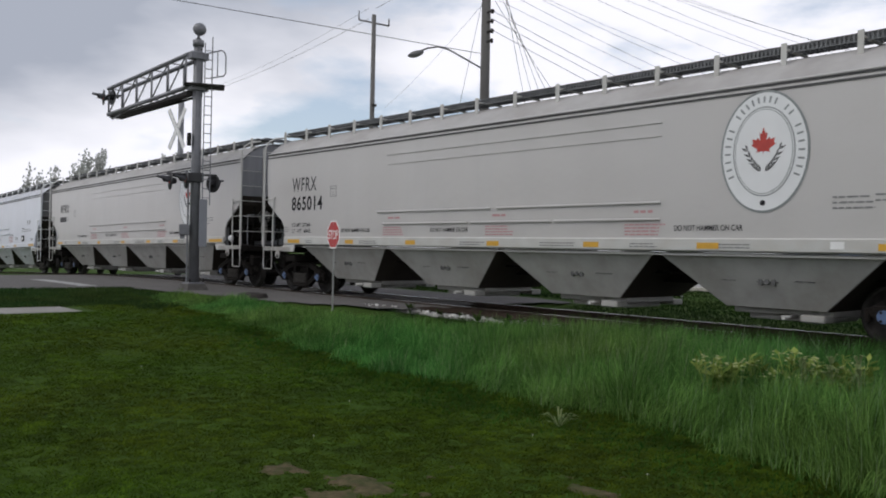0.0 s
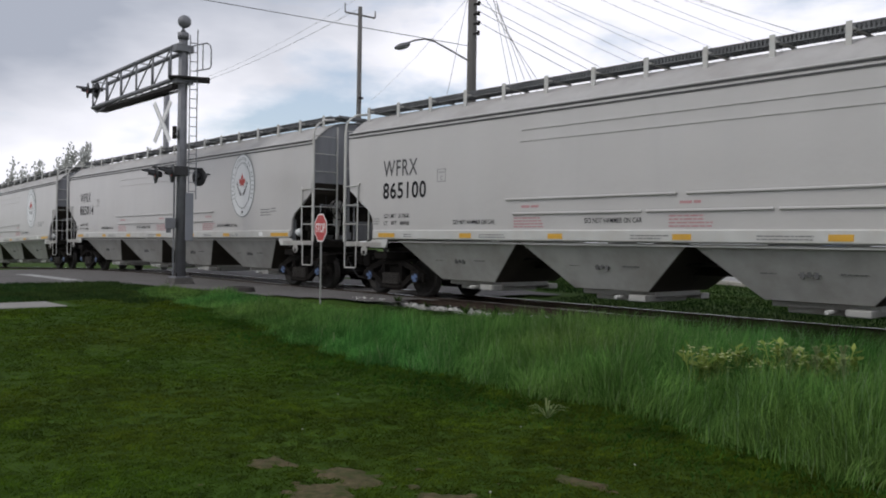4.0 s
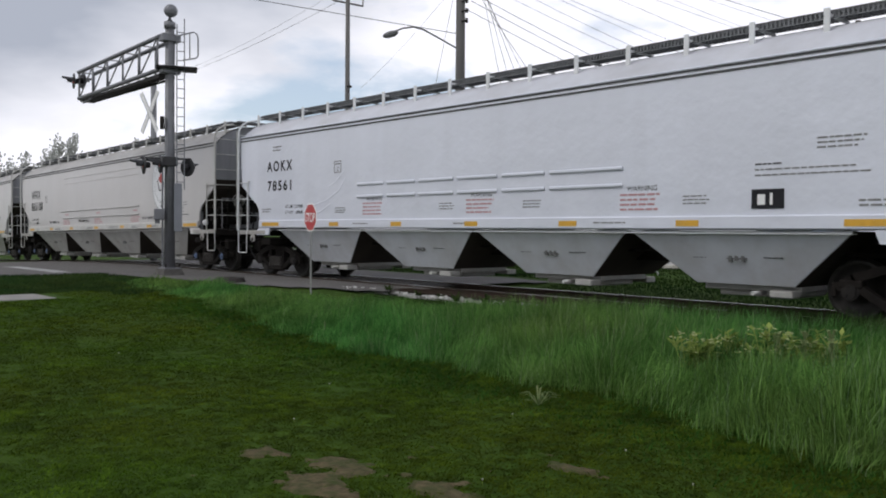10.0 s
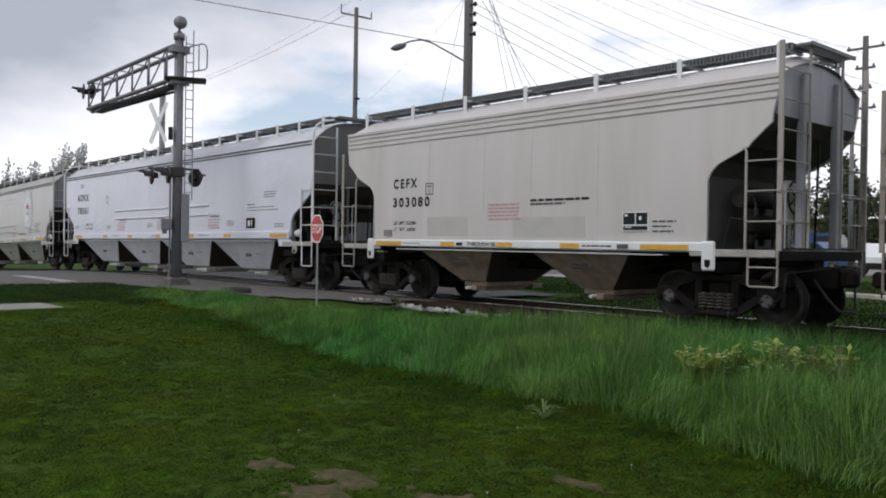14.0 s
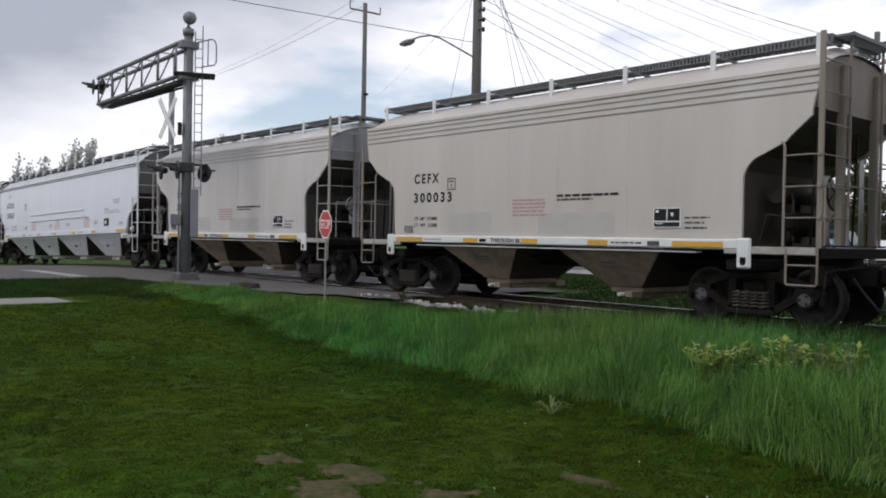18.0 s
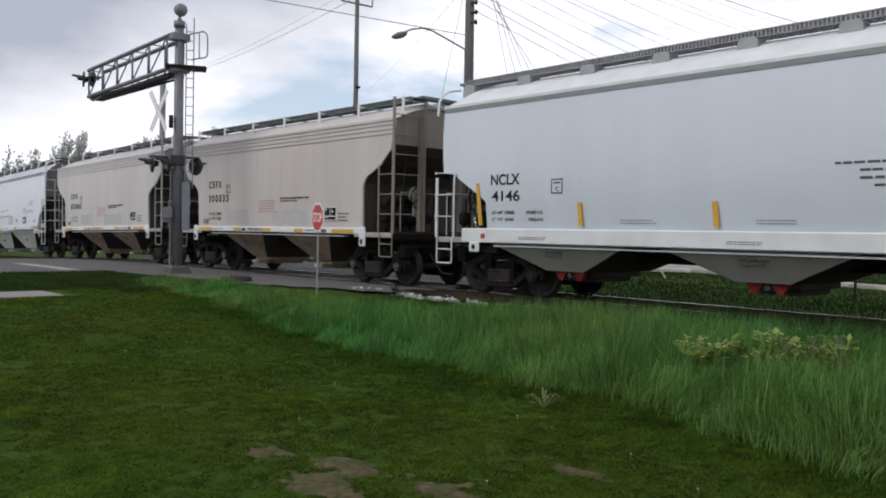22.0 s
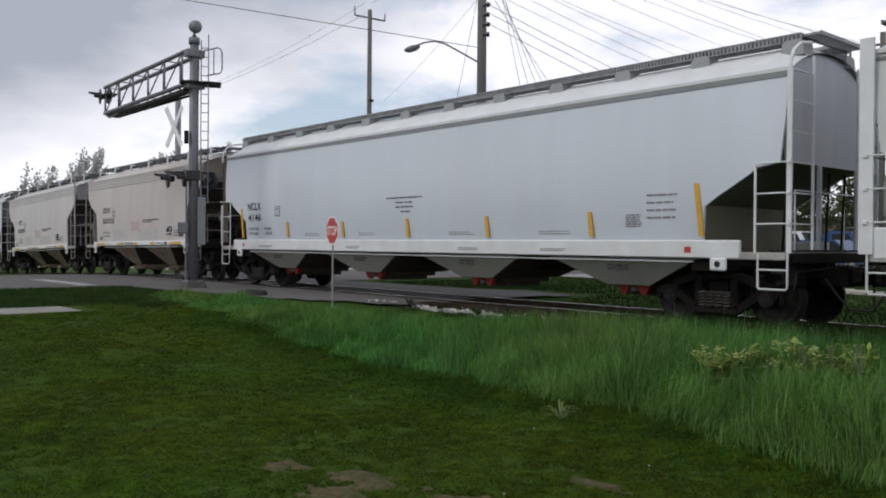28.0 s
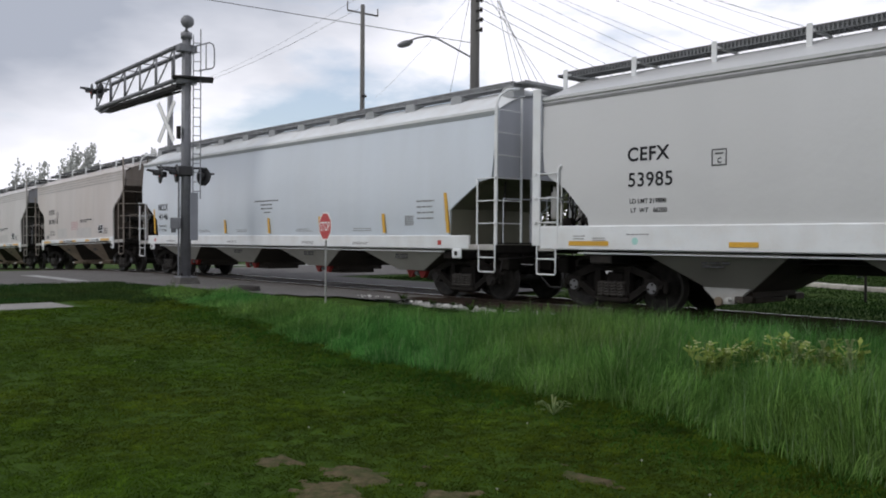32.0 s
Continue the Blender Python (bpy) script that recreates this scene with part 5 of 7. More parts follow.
def pellet_car(at):
    spec = dict(label="white curved-side covered hopper car with upright orange reflectors", half=9.35, paint=PALE_PAINT, roof_paint=TRIM_WHITE, trim=TRIM_WHITE, eave=4.02, rise=0.60, round=0.35,
                bulge=0.10, sill=(1.10, 1.40), sill_end=8.55, low=PELLET_LOW, seams=((3.915, 0.085),), seam_mat=LOGO_GREY, rim_mat=TRIM_WHITE, sill_mat=TRIM_WHITE, end_mat=PANEL_PALE, end_dark=BROWN_STEEL, slope_mat=OLIVE_SLOPE,
                inset=0.08, panel_low=2.62, closure=[(7.88, 1.12), (7.89, 1.98), (8.70, 2.48)], short_post=2.50, stile_top=1.34, saddles=True, board_mat=PALE_GRATING,
                bays=(-6.07, -2.02, 2.02, 6.07), bay_bottom=0.46, bay_top=1.62, bay_in=1.12, bay_mat=BAY_PELLET, gate_mat=DIRT_AND_SHADE, vents=False, caps=True, bay_z=0.58,
                truck=7.85, platform=1.22, ladder_top=4.25, bent=True, board=4.68, brackets=12, bracket_mat=SADDLE, brake_end=-1, cap=DARK_STEEL)
    car = hopper_car(spec, at)
    y = -1.531
    lettering("NCLX", 0.225, MARK_BLACK, car, -7.72, y, 2.28, width=0.80, bold=0.022)
    lettering("4146", 0.22, MARK_BLACK, car, -7.70, y, 1.95, width=0.78, bold=0.018)
    class_box(car, -6.1, 2.08, y, 0.28)
    lettering("LD LMT 220600", 0.07, MARK_BLACK, car, -7.70, y, 1.69, bold=0.015)
    lettering("LT  WT  65600", 0.07, MARK_BLACK, car, -7.70, y, 1.55, bold=0.015)
    lettering("100050 KG", 0.07, MARK_BLACK, car, -6.75, y, 1.69, bold=0.015)
    lettering("29650 KG", 0.07, MARK_BLACK, car, -6.70, y, 1.55, bold=0.015)
    for x, z0, z1 in ((-8.05, 1.46, 2.34), (-5.40, 1.46, 1.90), (-2.64, 1.46, 1.88), (0.05, 1.46, 1.90), (2.73, 1.46, 1.90), (5.50, 1.46, 1.92), (7.80, 1.46, 2.34)):
        part("reflector", Shape().prism([(x, z0), (x + 0.09, z0), (x + 0.09 - 0.12 * (z1 - z0), z1), (x - 0.12 * (z1 - z0), z1)], "y", y - 0.006, y + 0.02), REFLECTOR, car)
    bars(car, -0.75, 2.42, 1.55, 1, MARK_DARK, y + 0.004, 0.045)
    for i in range(3):
        bars(car, -0.40 + 0.2 * (i == 2), 2.31 - i * 0.11, 0.85 - 0.45 * (i == 2), 1, MARK_DARK, y + 0.004, 0.045)
    for x in (-1.95, 1.5, -4.5, 4.2):
        bars(car, x, 1.58, 0.85, 2, MARK_GREY, y - 0.004, 0.02, 0.05)
    bars(car, 6.3, 1.86, 0.34, 6, MARK_GREY, y, 0.03, 0.04)
    for i in range(4):
        bars(car, 6.75, 2.20 - i * 0.13, 0.62, 1, MARK_GREY, y, 0.04)
    for x in (-6.9, -2.4, 1.9, 4.3):
        bars(car, x, 1.24, 0.75, 2, MARK_GREY, -1.574, 0.022, 0.035)
    part("small_decal", Shape().box(-7.95, -1.576, 1.19, -7.83, -1.571, 1.29), LEAF_RED, car)
    part("small_decal", Shape().box(7.55, -1.576, 1.19, 7.67, -1.571, 1.29), LEAF_RED, car)
    for x in (-8.30, 8.02):
        b = part("jacking_plate", Shape().box(x, -1.59, 0.90, x + 0.30, -1.53, 1.12, 0.03), TRIM_WHITE, car)
        part("plate_hole", Shape().tube((x + 0.15, -1.592, 1.01), (x + 0.15, -1.596, 1.01), 0.055, 12), DARK_STEEL, b)
    return car


LAST_LOW = [(0, 1.54), (7.94, 1.54), (7.97, 1.72), (8.05, 1.81), (8.50, 2.28), (9.08, 2.62), (9.2, 2.66)]


def last_car(at):
    spec = dict(label="pale grey covered hopper car with a deep white side sill", half=9.2, paint=LIGHT_PAINT, roof_paint=LIGHT_PAINT, trim=TRIM_WHITE, eave=4.04, rise=0.52, round=0.3,
                bulge=0.04, sill=(1.13, 1.58), sill_end=9.1, low=LAST_LOW, seams=((3.92, 0.05),), seam_mat=MARK_GREY, rim_mat=LIGHT_PAINT, vee=True, sill_mat=TRIM_WHITE, end_mat=MALT_END, end_dark=DARK_STEEL, slope_mat=DIRT_AND_SHADE,
                inset=0.08, panel_low=2.68, closure=[(7.96, 1.12), (7.98, 1.76), (8.50, 2.32)], post=0.10, stile_top=1.50,
                bays=(-5.45, -1.82, 1.82, 5.45), bay_bottom=0.36, bay_top=1.35, bay_in=0.85, bay_mat=BAY_OLIVE, gate_mat=DIRT_AND_SHADE, vents=False, caps=False,
                truck=7.72, platform=1.22, ladder_top=4.25, bent=False, board=4.66, brackets=12, brake_end=-1, cap=LAMP_GREY)
    car = hopper_car(spec, at)
    y = -1.531
    lettering("CEFX", 0.25, MARK_BLACK, car, -7.07, y, 2.70, width=0.86, bold=0.024, space=1.08)
    lettering("53985", 0.255, MARK_BLACK, car, -7.05, y, 2.25, width=0.90, bold=0.015, space=1.08)
    class_box(car, -5.42, 2.53, y, 0.27)
    lettering("LD LMT 219800", 0.085, MARK_BLACK, car, -7.02, y, 1.96, bold=0.02)
    lettering("LT  WT   66200", 0.085, MARK_BLACK, car, -7.00, y, 1.80, bold=0.02)
    reflectors(car, ((-8.36, 0.92), (-5.07, 0.50), (-1.3, 0.50), (2.5, 0.50)), 1.21, y=-1.578, h=0.085)
    bars(car, -8.25, 1.40, 0.30, 3, MARK_GREY, -1.576, 0.025, 0.05)
    bars(car, -7.8, 1.36, 0.3, 2, MARK_GREY, -1.576, 0.02, 0.04)
    bars(car, -7.05, 1.43, 0.6, 1, MARK_GREY, -1.576, 0.025)
    part("round_decal", Shape().tube((-6.87, -1.571, 1.30), (-6.87, -1.575, 1.30), 0.065, 16), material("mint_decal", (0.35, 0.60, 0.55), 0.5), car, "round mint-green decal")
    part("slack_adjuster_box", Shape().box(-8.98, -0.38, 1.25, -8.74, -0.10, 2.08, 0.02), BEAM_GREY, car, "grey valve box on the end platform")
    tag = part("yellow_tag", Shape().box(-8.93, -0.32, 2.08, -8.79, -0.26, 2.34, 0.015), SIGNAL_YELLOW, car, "yellow tag with a red dot")
    part("red_dot", Shape().tube((-8.86, -0.322, 2.25), (-8.86, -0.330, 2.25), 0.045, 12), SIGN_RED, tag)
    part("air_bottle", Shape().spun([(0.0, 2.36), (0.03, 2.35), (0.035, 2.28), (0.075, 2.22), (0.08, 1.76), (0.06, 1.72), (0.0, 1.72)], (-9.02, -1.22, 0), "z", 14), TRIM_GREY, car, "pale upright air bottle")
    for i in range(5):
        part("brake_pipe", Shape().pipe([(-8.95 + 0.16 * i, -1.0 + 0.1 * (i % 3), 1.25), (-8.93 + 0.16 * i, -0.95, 1.55 + 0.12 * (i % 2)), (-8.80 + 0.14 * i, -0.7 + 0.08 * i, 1.75 + 0.1 * ((i * 2) % 3))], 0.022), TRIM_GREY if i % 2 else DARK_STEEL, car)
    return car


# ---- ground, road, track ----
def sheet(name, xs, ys, height, mat, kind="structure", label="", category="ground", keep=None, lift=0.0):
    v, f, idx = [], [], {}
    for i, x in enumerate(xs):
        for j, y in enumerate(ys):
            idx[i, j] = len(v)
            v.append((x, y, height(x, y) + lift))
    for i in range(len(xs) - 1):
        for j in range(len(ys) - 1):
            if keep and not keep((xs[i] + xs[i + 1]) / 2, (ys[j] + ys[j + 1]) / 2):
                continue
            f.append((idx[i, j], idx[i + 1, j], idx[i + 1, j + 1], idx[i, j + 1]))
    ob = part(name, Shape().add(v, f, True), mat)
    return tagged(ob, label, category, kind=kind)


def steps(a, b, d):
    n = max(1, int(round((b - a) / d)))
    return [a + (b - a) * i / n for i in range(n + 1)]


GX = [-3000, -1200, -500, -220, -120, -80] + steps(-60, 12, 0.6) + [20, 40, 90, 250, 900, 3000]
GY = [-3000, -900, -250, -80, -30] + steps(-12, 40, 0.6) + [46, 55, 70, 100, 180, 500, 1300, 3000]
ground = sheet("ground", GX, GY, ground_z, LAWN, label="mown lawn and rough grass verge beside the railway")

# crossing road with its flared apron along the track
def on_road(x, y):
    near = 9.3 + 0.9 * smooth(-25.2, -18.0, x) + 1.0 * smooth(-18.5, -14.6, x)
    if -40.5 < x < -25.2:
        return True
    edge = -14.9 + 1.2 * noise.noise(Vector((x * 0.2, y * 0.8, 5.0)))
    if -25.3 <= x < edge and near < y < 17.2:
        return True
    return False


RX = steps(-40.5, -14.4, 0.45)
RY = [-60, -40, -25, -15] + steps(-10, 24, 0.3) + [30, 40, 60, 90]
def road_z(x, y):
    return max(ground_z(x, y), crest(x) - 0.05) + 0.03
sheet("road", RX, RY, road_z, ASPHALT, label="worn grey asphalt of the level crossing", category="road",
      keep=lambda x, y: on_road(x, y) and abs(abs(y - TRACK_Y) - 0.7175) > 0.16)

# cross street and parking lot beyond the railway
sheet("pavement", steps(-62, 6, 2), steps(27.5, 60, 2.5), lambda x, y: ground_z(x, y) + 0.02, PALE_ASPHALT, label="pale grey asphalt lot beyond the railway", category="pavement",
      keep=lambda x, y: x < -14.4 - 0.25 * (y - 27.5) or y > 43)

mark = Shape()
for k in range(9):
    x0 = -31.6 + k * 0.6
    mark.add([(x0, 8.35, road_z(x0, 8.35) + 0.006), (x0 + 0.6, 8.35, road_z(x0 + 0.6, 8.35) + 0.006), (x0 + 0.6, 8.85, road_z(x0 + 0.6, 8.85) + 0.006), (x0, 8.85, road_z(x0, 8.85) + 0.006)], [(0, 1, 2, 3)])
tagged(part("road_marking", mark, material("worn_white_line", (0.34, 0.34, 0.33), 0.9, vary=0.25, scale=4, dirt=(0.15, 0.145, 0.14), dirt_amount=0.9, dirt_scale=2.5)), "worn white stop line on the road", "road marking", kind="structure")

# concrete footpath that ends at the tall grass
walk_path = tagged(new("sidewalk"), "pale concrete footpath slabs ending in the lawn", "footpath", kind="structure")
for i in range(9):
    y1 = 5.9 - i * 1.5
    s = Shape()
    z = ground_z(-19.0, y1 - 0.7)
    s.box(-19.85, y1 - 1.485, z - 0.08, -18.35, y1, z + 0.015, 0.012)
    part("slab", s, CONCRETE, walk_path)

# rails, ties, ballast
def rail(y):
    prof = [(-0.075, -0.17), (0.075, -0.17), (0.075, -0.155), (0.012, -0.135), (0.010, -0.045), (0.036, -0.03), (0.036, -0.003), (-0.036, -0.003), (-0.036, -0.03), (-0.010, -0.045), (-0.012, -0.135), (-0.075, -0.155)]
    xs = [-320, -200, -120] + steps(-80, 20, 2.0) + [60, 140]
    n = len(prof)
    v = [(x, y + a, b + crest(x)) for x in xs for a, b in prof]
    f = [(i * n + j, i * n + (j + 1) % n, (i + 1) * n + (j + 1) % n, (i + 1) * n + j) for i in range(len(xs) - 1) for j in range(n)]
    r = tagged(part("rail", Shape().add(v, f), RAIL_SIDE), "rusty steel rail with a polished head", "rail", "rails of the track", "structure")
    v = [(x, y + a, crest(x) + b) for x in xs for a, b in ((-0.033, -0.0025), (0.033, -0.0025), (0.028, 0.0), (-0.028, 0.0))]
    f = [(i * 4 + j, i * 4 + (j + 1) % 4, (i + 1) * 4 + (j + 1) % 4, (i + 1) * 4 + j) for i in range(len(xs) - 1) for j in range(4)]
    part("rail_head", Shape().add(v, f), RAIL_TOP, r, "bright worn running surface")


for y in (TRACK_Y - 0.7525, TRACK_Y + 0.7525):
    rail(y)
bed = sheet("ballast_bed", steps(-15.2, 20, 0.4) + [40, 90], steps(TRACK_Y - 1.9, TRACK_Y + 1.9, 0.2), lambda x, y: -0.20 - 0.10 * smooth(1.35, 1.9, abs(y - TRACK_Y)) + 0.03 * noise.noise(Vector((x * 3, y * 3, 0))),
            BALLAST_DARK, label="dark ballast between the ties", category="ballast")
track = tagged(new("track"), "creosoted wooden ties under the rails", "railway track", kind="structure")
tie = Shape().box(-0.115, -1.3, -0.30, 0.115, 1.3, -0.165, 0.012).mesh("tie", TIE_WOOD)
for i in range(60):
    x = -15.0 + i * 0.52
    part("tie", tie, None, track, at=pose(x, TRACK_Y, 0, 0, 0, random.uniform(-1.5, 1.5)))

# pale crushed stone along the near shoulder
rng = random.Random(4)
stone_meshes = []
for k in range(5):
    bm = bmesh.new()
    bmesh.ops.create_icosphere(bm, subdivisions=1, radius=0.042)
    for w in bm.verts:
        w.co *= rng.uniform(0.7, 1.25)
        w.co.z *= 0.6
    me = bpy.data.meshes.new("stone")
    bm.to_mesh(me)
    bm.free()
    me.materials.append(BALLAST)
    stone_meshes.append(me)
heap = tagged(new("ballast_stones"), "pale crushed limestone spilled along the shoulder of the track", "ballast stones", kind="structure")
for i in range(290):
    x = rng.uniform(-15.9, -10.2)
    u = (x + 15.9) / 5.7
    y = 11.95 + 0.55 * u + rng.gauss(0, 0.20)
    ob = part("stone", stone_meshes[i % 5], None, heap, at=pose(x, y, ground_z(x, y) + 0.05 + rng.uniform(0, 0.05), rng.uniform(-30, 30), rng.uniform(-30, 30), rng.uniform(0, 360)))
    ob.scale = (rng.uniform(0.7, 1.5),) * 3
rubble = Shape()
for i in range(1500):
    x = rng.uniform(-16.2, -9.6)
    y = 11.95 + 0.55 * (x + 15.9) / 5.7 + rng.gauss(0, 0.24)
    c = Vector((x, y, ground_z(x, y) + rng.uniform(0.01, 0.07)))
    r = rng.uniform(0.018, 0.040)
    v = [c + Vector((r * a * rng.uniform(0.7, 1.2), r * b * rng.uniform(0.7, 1.2), r * e * 0.7)) for a, b, e in ((1, 0, 0), (-1, 0, 0), (0, 1, 0), (0, -1, 0), (0, 0, 1), (0, 0, -1))]
    rubble.add(v, [(0, 2, 4), (2, 1, 4), (1, 3, 4), (3, 0, 4), (2, 0, 5), (1, 2, 5), (3, 1, 5), (0, 3, 5)])
tagged(part("stone_chips", rubble, BALLAST), "fine pale limestone chips along the track", "ballast stones", kind="stuff")

# iron access cover on a low concrete collar by the apron
cover_thing = thing("access_cover", "dark rusty iron access cover set in the apron", "access cover", at=pose(-19.3, 10.37, road_z(-19.3, 10.37)))
part("cover_plate", Shape().spun([(0.0, 0.06), (0.26, 0.055), (0.28, 0.12), (0.36, 0.11), (0.40, 0.0)], (0, 0, 0), "z", 20), STEEL_COVER, cover_thing)
part("cover_rib", Shape().box(-0.25, -0.03, 0.05, 0.25, 0.03, 0.085).box(-0.03, -0.25, 0.05, 0.03, 0.25, 0.085), STEEL_COVER, cover_thing)


# ---- grass ----
def blades(name, xyz, height, width, bend, mat, label, category, seed=1, segs=2, heading=None):
    """Many separate blades as one mesh."""
    r = np.random.RandomState(seed)
    n = len(xyz)
    a = r.uniform(0, 2 * np.pi, n)
    side = np.stack([np.cos(a), np.sin(a), np.zeros(n)], 1) * width[:, None] / 2
    b = r.uniform(0, 2 * np.pi, n) if heading is None else heading + r.normal(0, 0.7, n)
    lean = np.stack([np.cos(b) * bend + 0.25 * bend, np.sin(b) * bend, np.zeros(n)], 1) * height[:, None]
    up = np.zeros((n, 3))
    up[:, 2] = height
    droop = np.clip(bend, 0, 1.2)[:, None] * 0.45
    rows = []
    for k in range(segs):
        u = k / segs
        c = xyz + up * (u - droop * u ** 3) + lean * u * u
        rows += [c - side * (1 - 0.5 * u), c + side * (1 - 0.5 * u)]
    rows.append(xyz + up * (1 - droop) + lean)
    m = len(rows)
    v = np.stack(rows, 1).reshape(-1, 3)
    base = np.arange(n) * m
    loops, starts, totals = [], [], []
    quads = [np.stack([base + 2 * k, base + 2 * k + 1, base + 2 * k + 3, base + 2 * k + 2], 1) for k in range(segs - 1)]
    tri = np.stack([base + m - 3, base + m - 2, base + m - 1], 1)
    nl = sum(q.size for q in quads) + tri.size
    idx = np.concatenate([q.ravel() for q in quads] + [tri.ravel()])
    tot = np.concatenate([np.full(len(q), 4) for q in quads] + [np.full(n, 3)])
    me = bpy.data.meshes.new(name)
    me.vertices.add(len(v))
    me.vertices.foreach_set("co", v.ravel())
    me.loops.add(nl)
    me.loops.foreach_set("vertex_index", idx)
    me.polygons.add(len(tot))
    me.polygons.foreach_set("loop_start", np.concatenate([[0], np.cumsum(tot)[:-1]]))
    me.polygons.foreach_set("loop_total", tot)
    me.update(calc_edges=True)
    me.materials.append(mat)
    return tagged(new(name, me), label, category, kind="stuff")


ROUGH = ((-4.75, 3.40, 0.34, 0.20), (-3.95, 3.52, 0.34, 0.16), (-4.45, 3.02, 0.45, 0.20), (-3.63, 4.55, 0.22, 0.10), (-2.3, 4.6, 0.25, 0.15), (-5.4, 3.15, 0.22, 0.14))
gz = np.vectorize(ground_z)
rs = np.random.RandomState(7)


def scatter(n, x0, x1, y0, y1):
    return rs.uniform(x0, x1, n), rs.uniform(y0, y1, n)


def mown_edge(x):
    """Where the mown lawn gives way to the tall grass."""
    base = np.interp(x, (-26.0, -20.0, -13.0, -10.0, -6.0, -4.9, -3.7, -2.6, 0.0, 3.0), (8.9, 8.1, 7.15, 6.60, 6.55, 6.55, 6.25, 5.80, 4.9, 4.2))
    return base + 0.10 * np.sin(x * 2.3) + 0.07 * np.sin(x * 5.9 + 1.0)


def drift(x, y, scale, seed):
    return np.array([noise.noise(Vector((a * scale, b * scale, seed))) for a, b in zip(x, y)])


# tall unmown grass between lawn and track
x, y = scatter(250000, -21.5, 2.8, 4.6, 12.35)
front = mown_edge(x)
keep = (y > front + rs.exponential(0.14, len(x))) & ~((x < -14.0) & (y > 9.3 + 0.30 * (x + 19.0) / 5.0)) & ~((x < -10.0) & (y > 11.45))
keep &= ~((x < -18.2) & (y > 9.1))
x, y, front = x[keep], y[keep], front[keep]
clump, lump, sway = drift(x, y, 0.55, 9.0), drift(x, y, 1.9, 2.0), drift(x, y, 0.9, 5.0)
hgt = (0.44 + 0.14 * clump + rs.uniform(-0.14, 0.14, len(x))) * np.clip(0.20 + (y - front) * 0.75, 0.20, 1.0)
hgt *= np.where((y > 11.0) & (x < -8.5), 0.72, 1.0)
hgt *= 1 + 0.25 * np.clip((x + 9) / 4, 0, 1)
hgt *= 1 - 0.45 * np.clip((-10.5 - x) / 2.5, 0, 1)
hgt *= 1 - 0.55 * np.clip((-10.0 - x) / 1.2, 0, 1) * np.clip((y - 9.0) / 0.8, 0, 1)
hgt *= 1 + 0.50 * lump
hgt = np.minimum(hgt, 0.86 - 0.075 * (y - 8.0) + rs.uniform(-0.12, 0.03, len(x)))
hgt = np.maximum(hgt, 0.03)
wid = rs.uniform(0.004, 0.008, len(x)) * (1 + 0.03 * np.hypot(x, y))
bow = rs.uniform(0.10, 1.0, len(x)) ** 1.2
turn = 2.2 * np.pi * (clump + 0.8 * sway) + rs.normal(0, 0.5, len(x))
shore = y > 10.75 + 0.35 * lump + 0.3 * rs.uniform(-1, 1, len(x))      # tall grass along the ballast, recoloured for the shade there
for pick, name, mat, label in ((~shore, "tall_grass", TALL_BLADES, "knee-high unmown green grass along the track"), (shore, "trackside_grass", TRACK_BLADES, "unmown grass coloured as shaded at the edge of the ballast")):
    blades(name, np.stack([x[pick], y[pick], gz(x[pick], y[pick]) - 0.01], 1), hgt[pick], wid[pick], bow[pick], mat, label, "tall grass", 2, 4, turn[pick])

lx, ly = scatter(60000, -16.0, 1.0, 4.0, 8.2)
near = mown_edge(lx) - ly
keep = (near > -0.35) & (near < 1.1 * rs.uniform(0, 1, len(lx)) ** 1.5)
lx, ly = lx[keep], ly[keep]
blades("edge_grass", np.stack([lx, ly, gz(lx, ly) - 0.004], 1), rs.uniform(0.04, 0.10, len(lx)), rs.uniform(0.006, 0.012, len(lx)), rs.uniform(0.5, 1.2, len(lx)), LUSH_BLADES, "lush short grass coloured as shaded where the mown lawn ends", "tall grass", 21, 3)

pick = (rs.uniform(0, 1, len(x)) < 0.03 * (1 + 1.2 * (x > -9))) & ~shore
blades("seed_stems", np.stack([x[pick], y[pick], gz(x[pick], y[pick])], 1), hgt[pick] * rs.uniform(1.0, 1.25, pick.sum()), np.full(pick.sum(), 0.006), rs.uniform(0.05, 0.5, pick.sum()), SEED_STEMS, "pale seed stems standing in the tall grass", "grass stems", 12, 3)

# mown lawn
def bare(x, y):
    """How bare the soil lies: 1 in the middle of a worn patch, 0 in closed turf."""
    k = max(math.exp(-((x - cx) / ra) ** 2 - ((y - cy) / rb) ** 2) for cx, cy, ra, rb in ROUGH)
    return k - 0.08 + 0.55 * noise.noise(Vector((x * 4.5, y * 6.5, 1.0))) + 0.40 * noise.noise(Vector((x * 13, y * 16, 6.0)))


x, y = scatter(760000, -24.0, 0.5, 1.2, 8.8)
d = np.hypot(x, y)
azi = np.degrees(np.arctan2(-x, y))
keep = (azi > 14) & (azi < 80) & (d > 3.6) & (y < mown_edge(x) + 0.35) & (rs.uniform(0, 1, len(x)) < np.clip(7.5 / d, 0, 1) ** 1.5) & ~((x > -19.9) & (x < -18.2) & (y < 6.2))
x, y, d = x[keep], y[keep], d[keep]
worn = np.where((x > -6.6) & (x < -1.4) & (y < 5.6), np.vectorize(bare)(x, y), 0.0)
keep = worn < 0.26 + 0.65 * rs.uniform(0, 1, len(x)) ** 2
x, y, d = x[keep], y[keep], d[keep]
tuft, tiny = drift(x, y, 1.3, 4.0), drift(x, y, 6.0, 8.0)
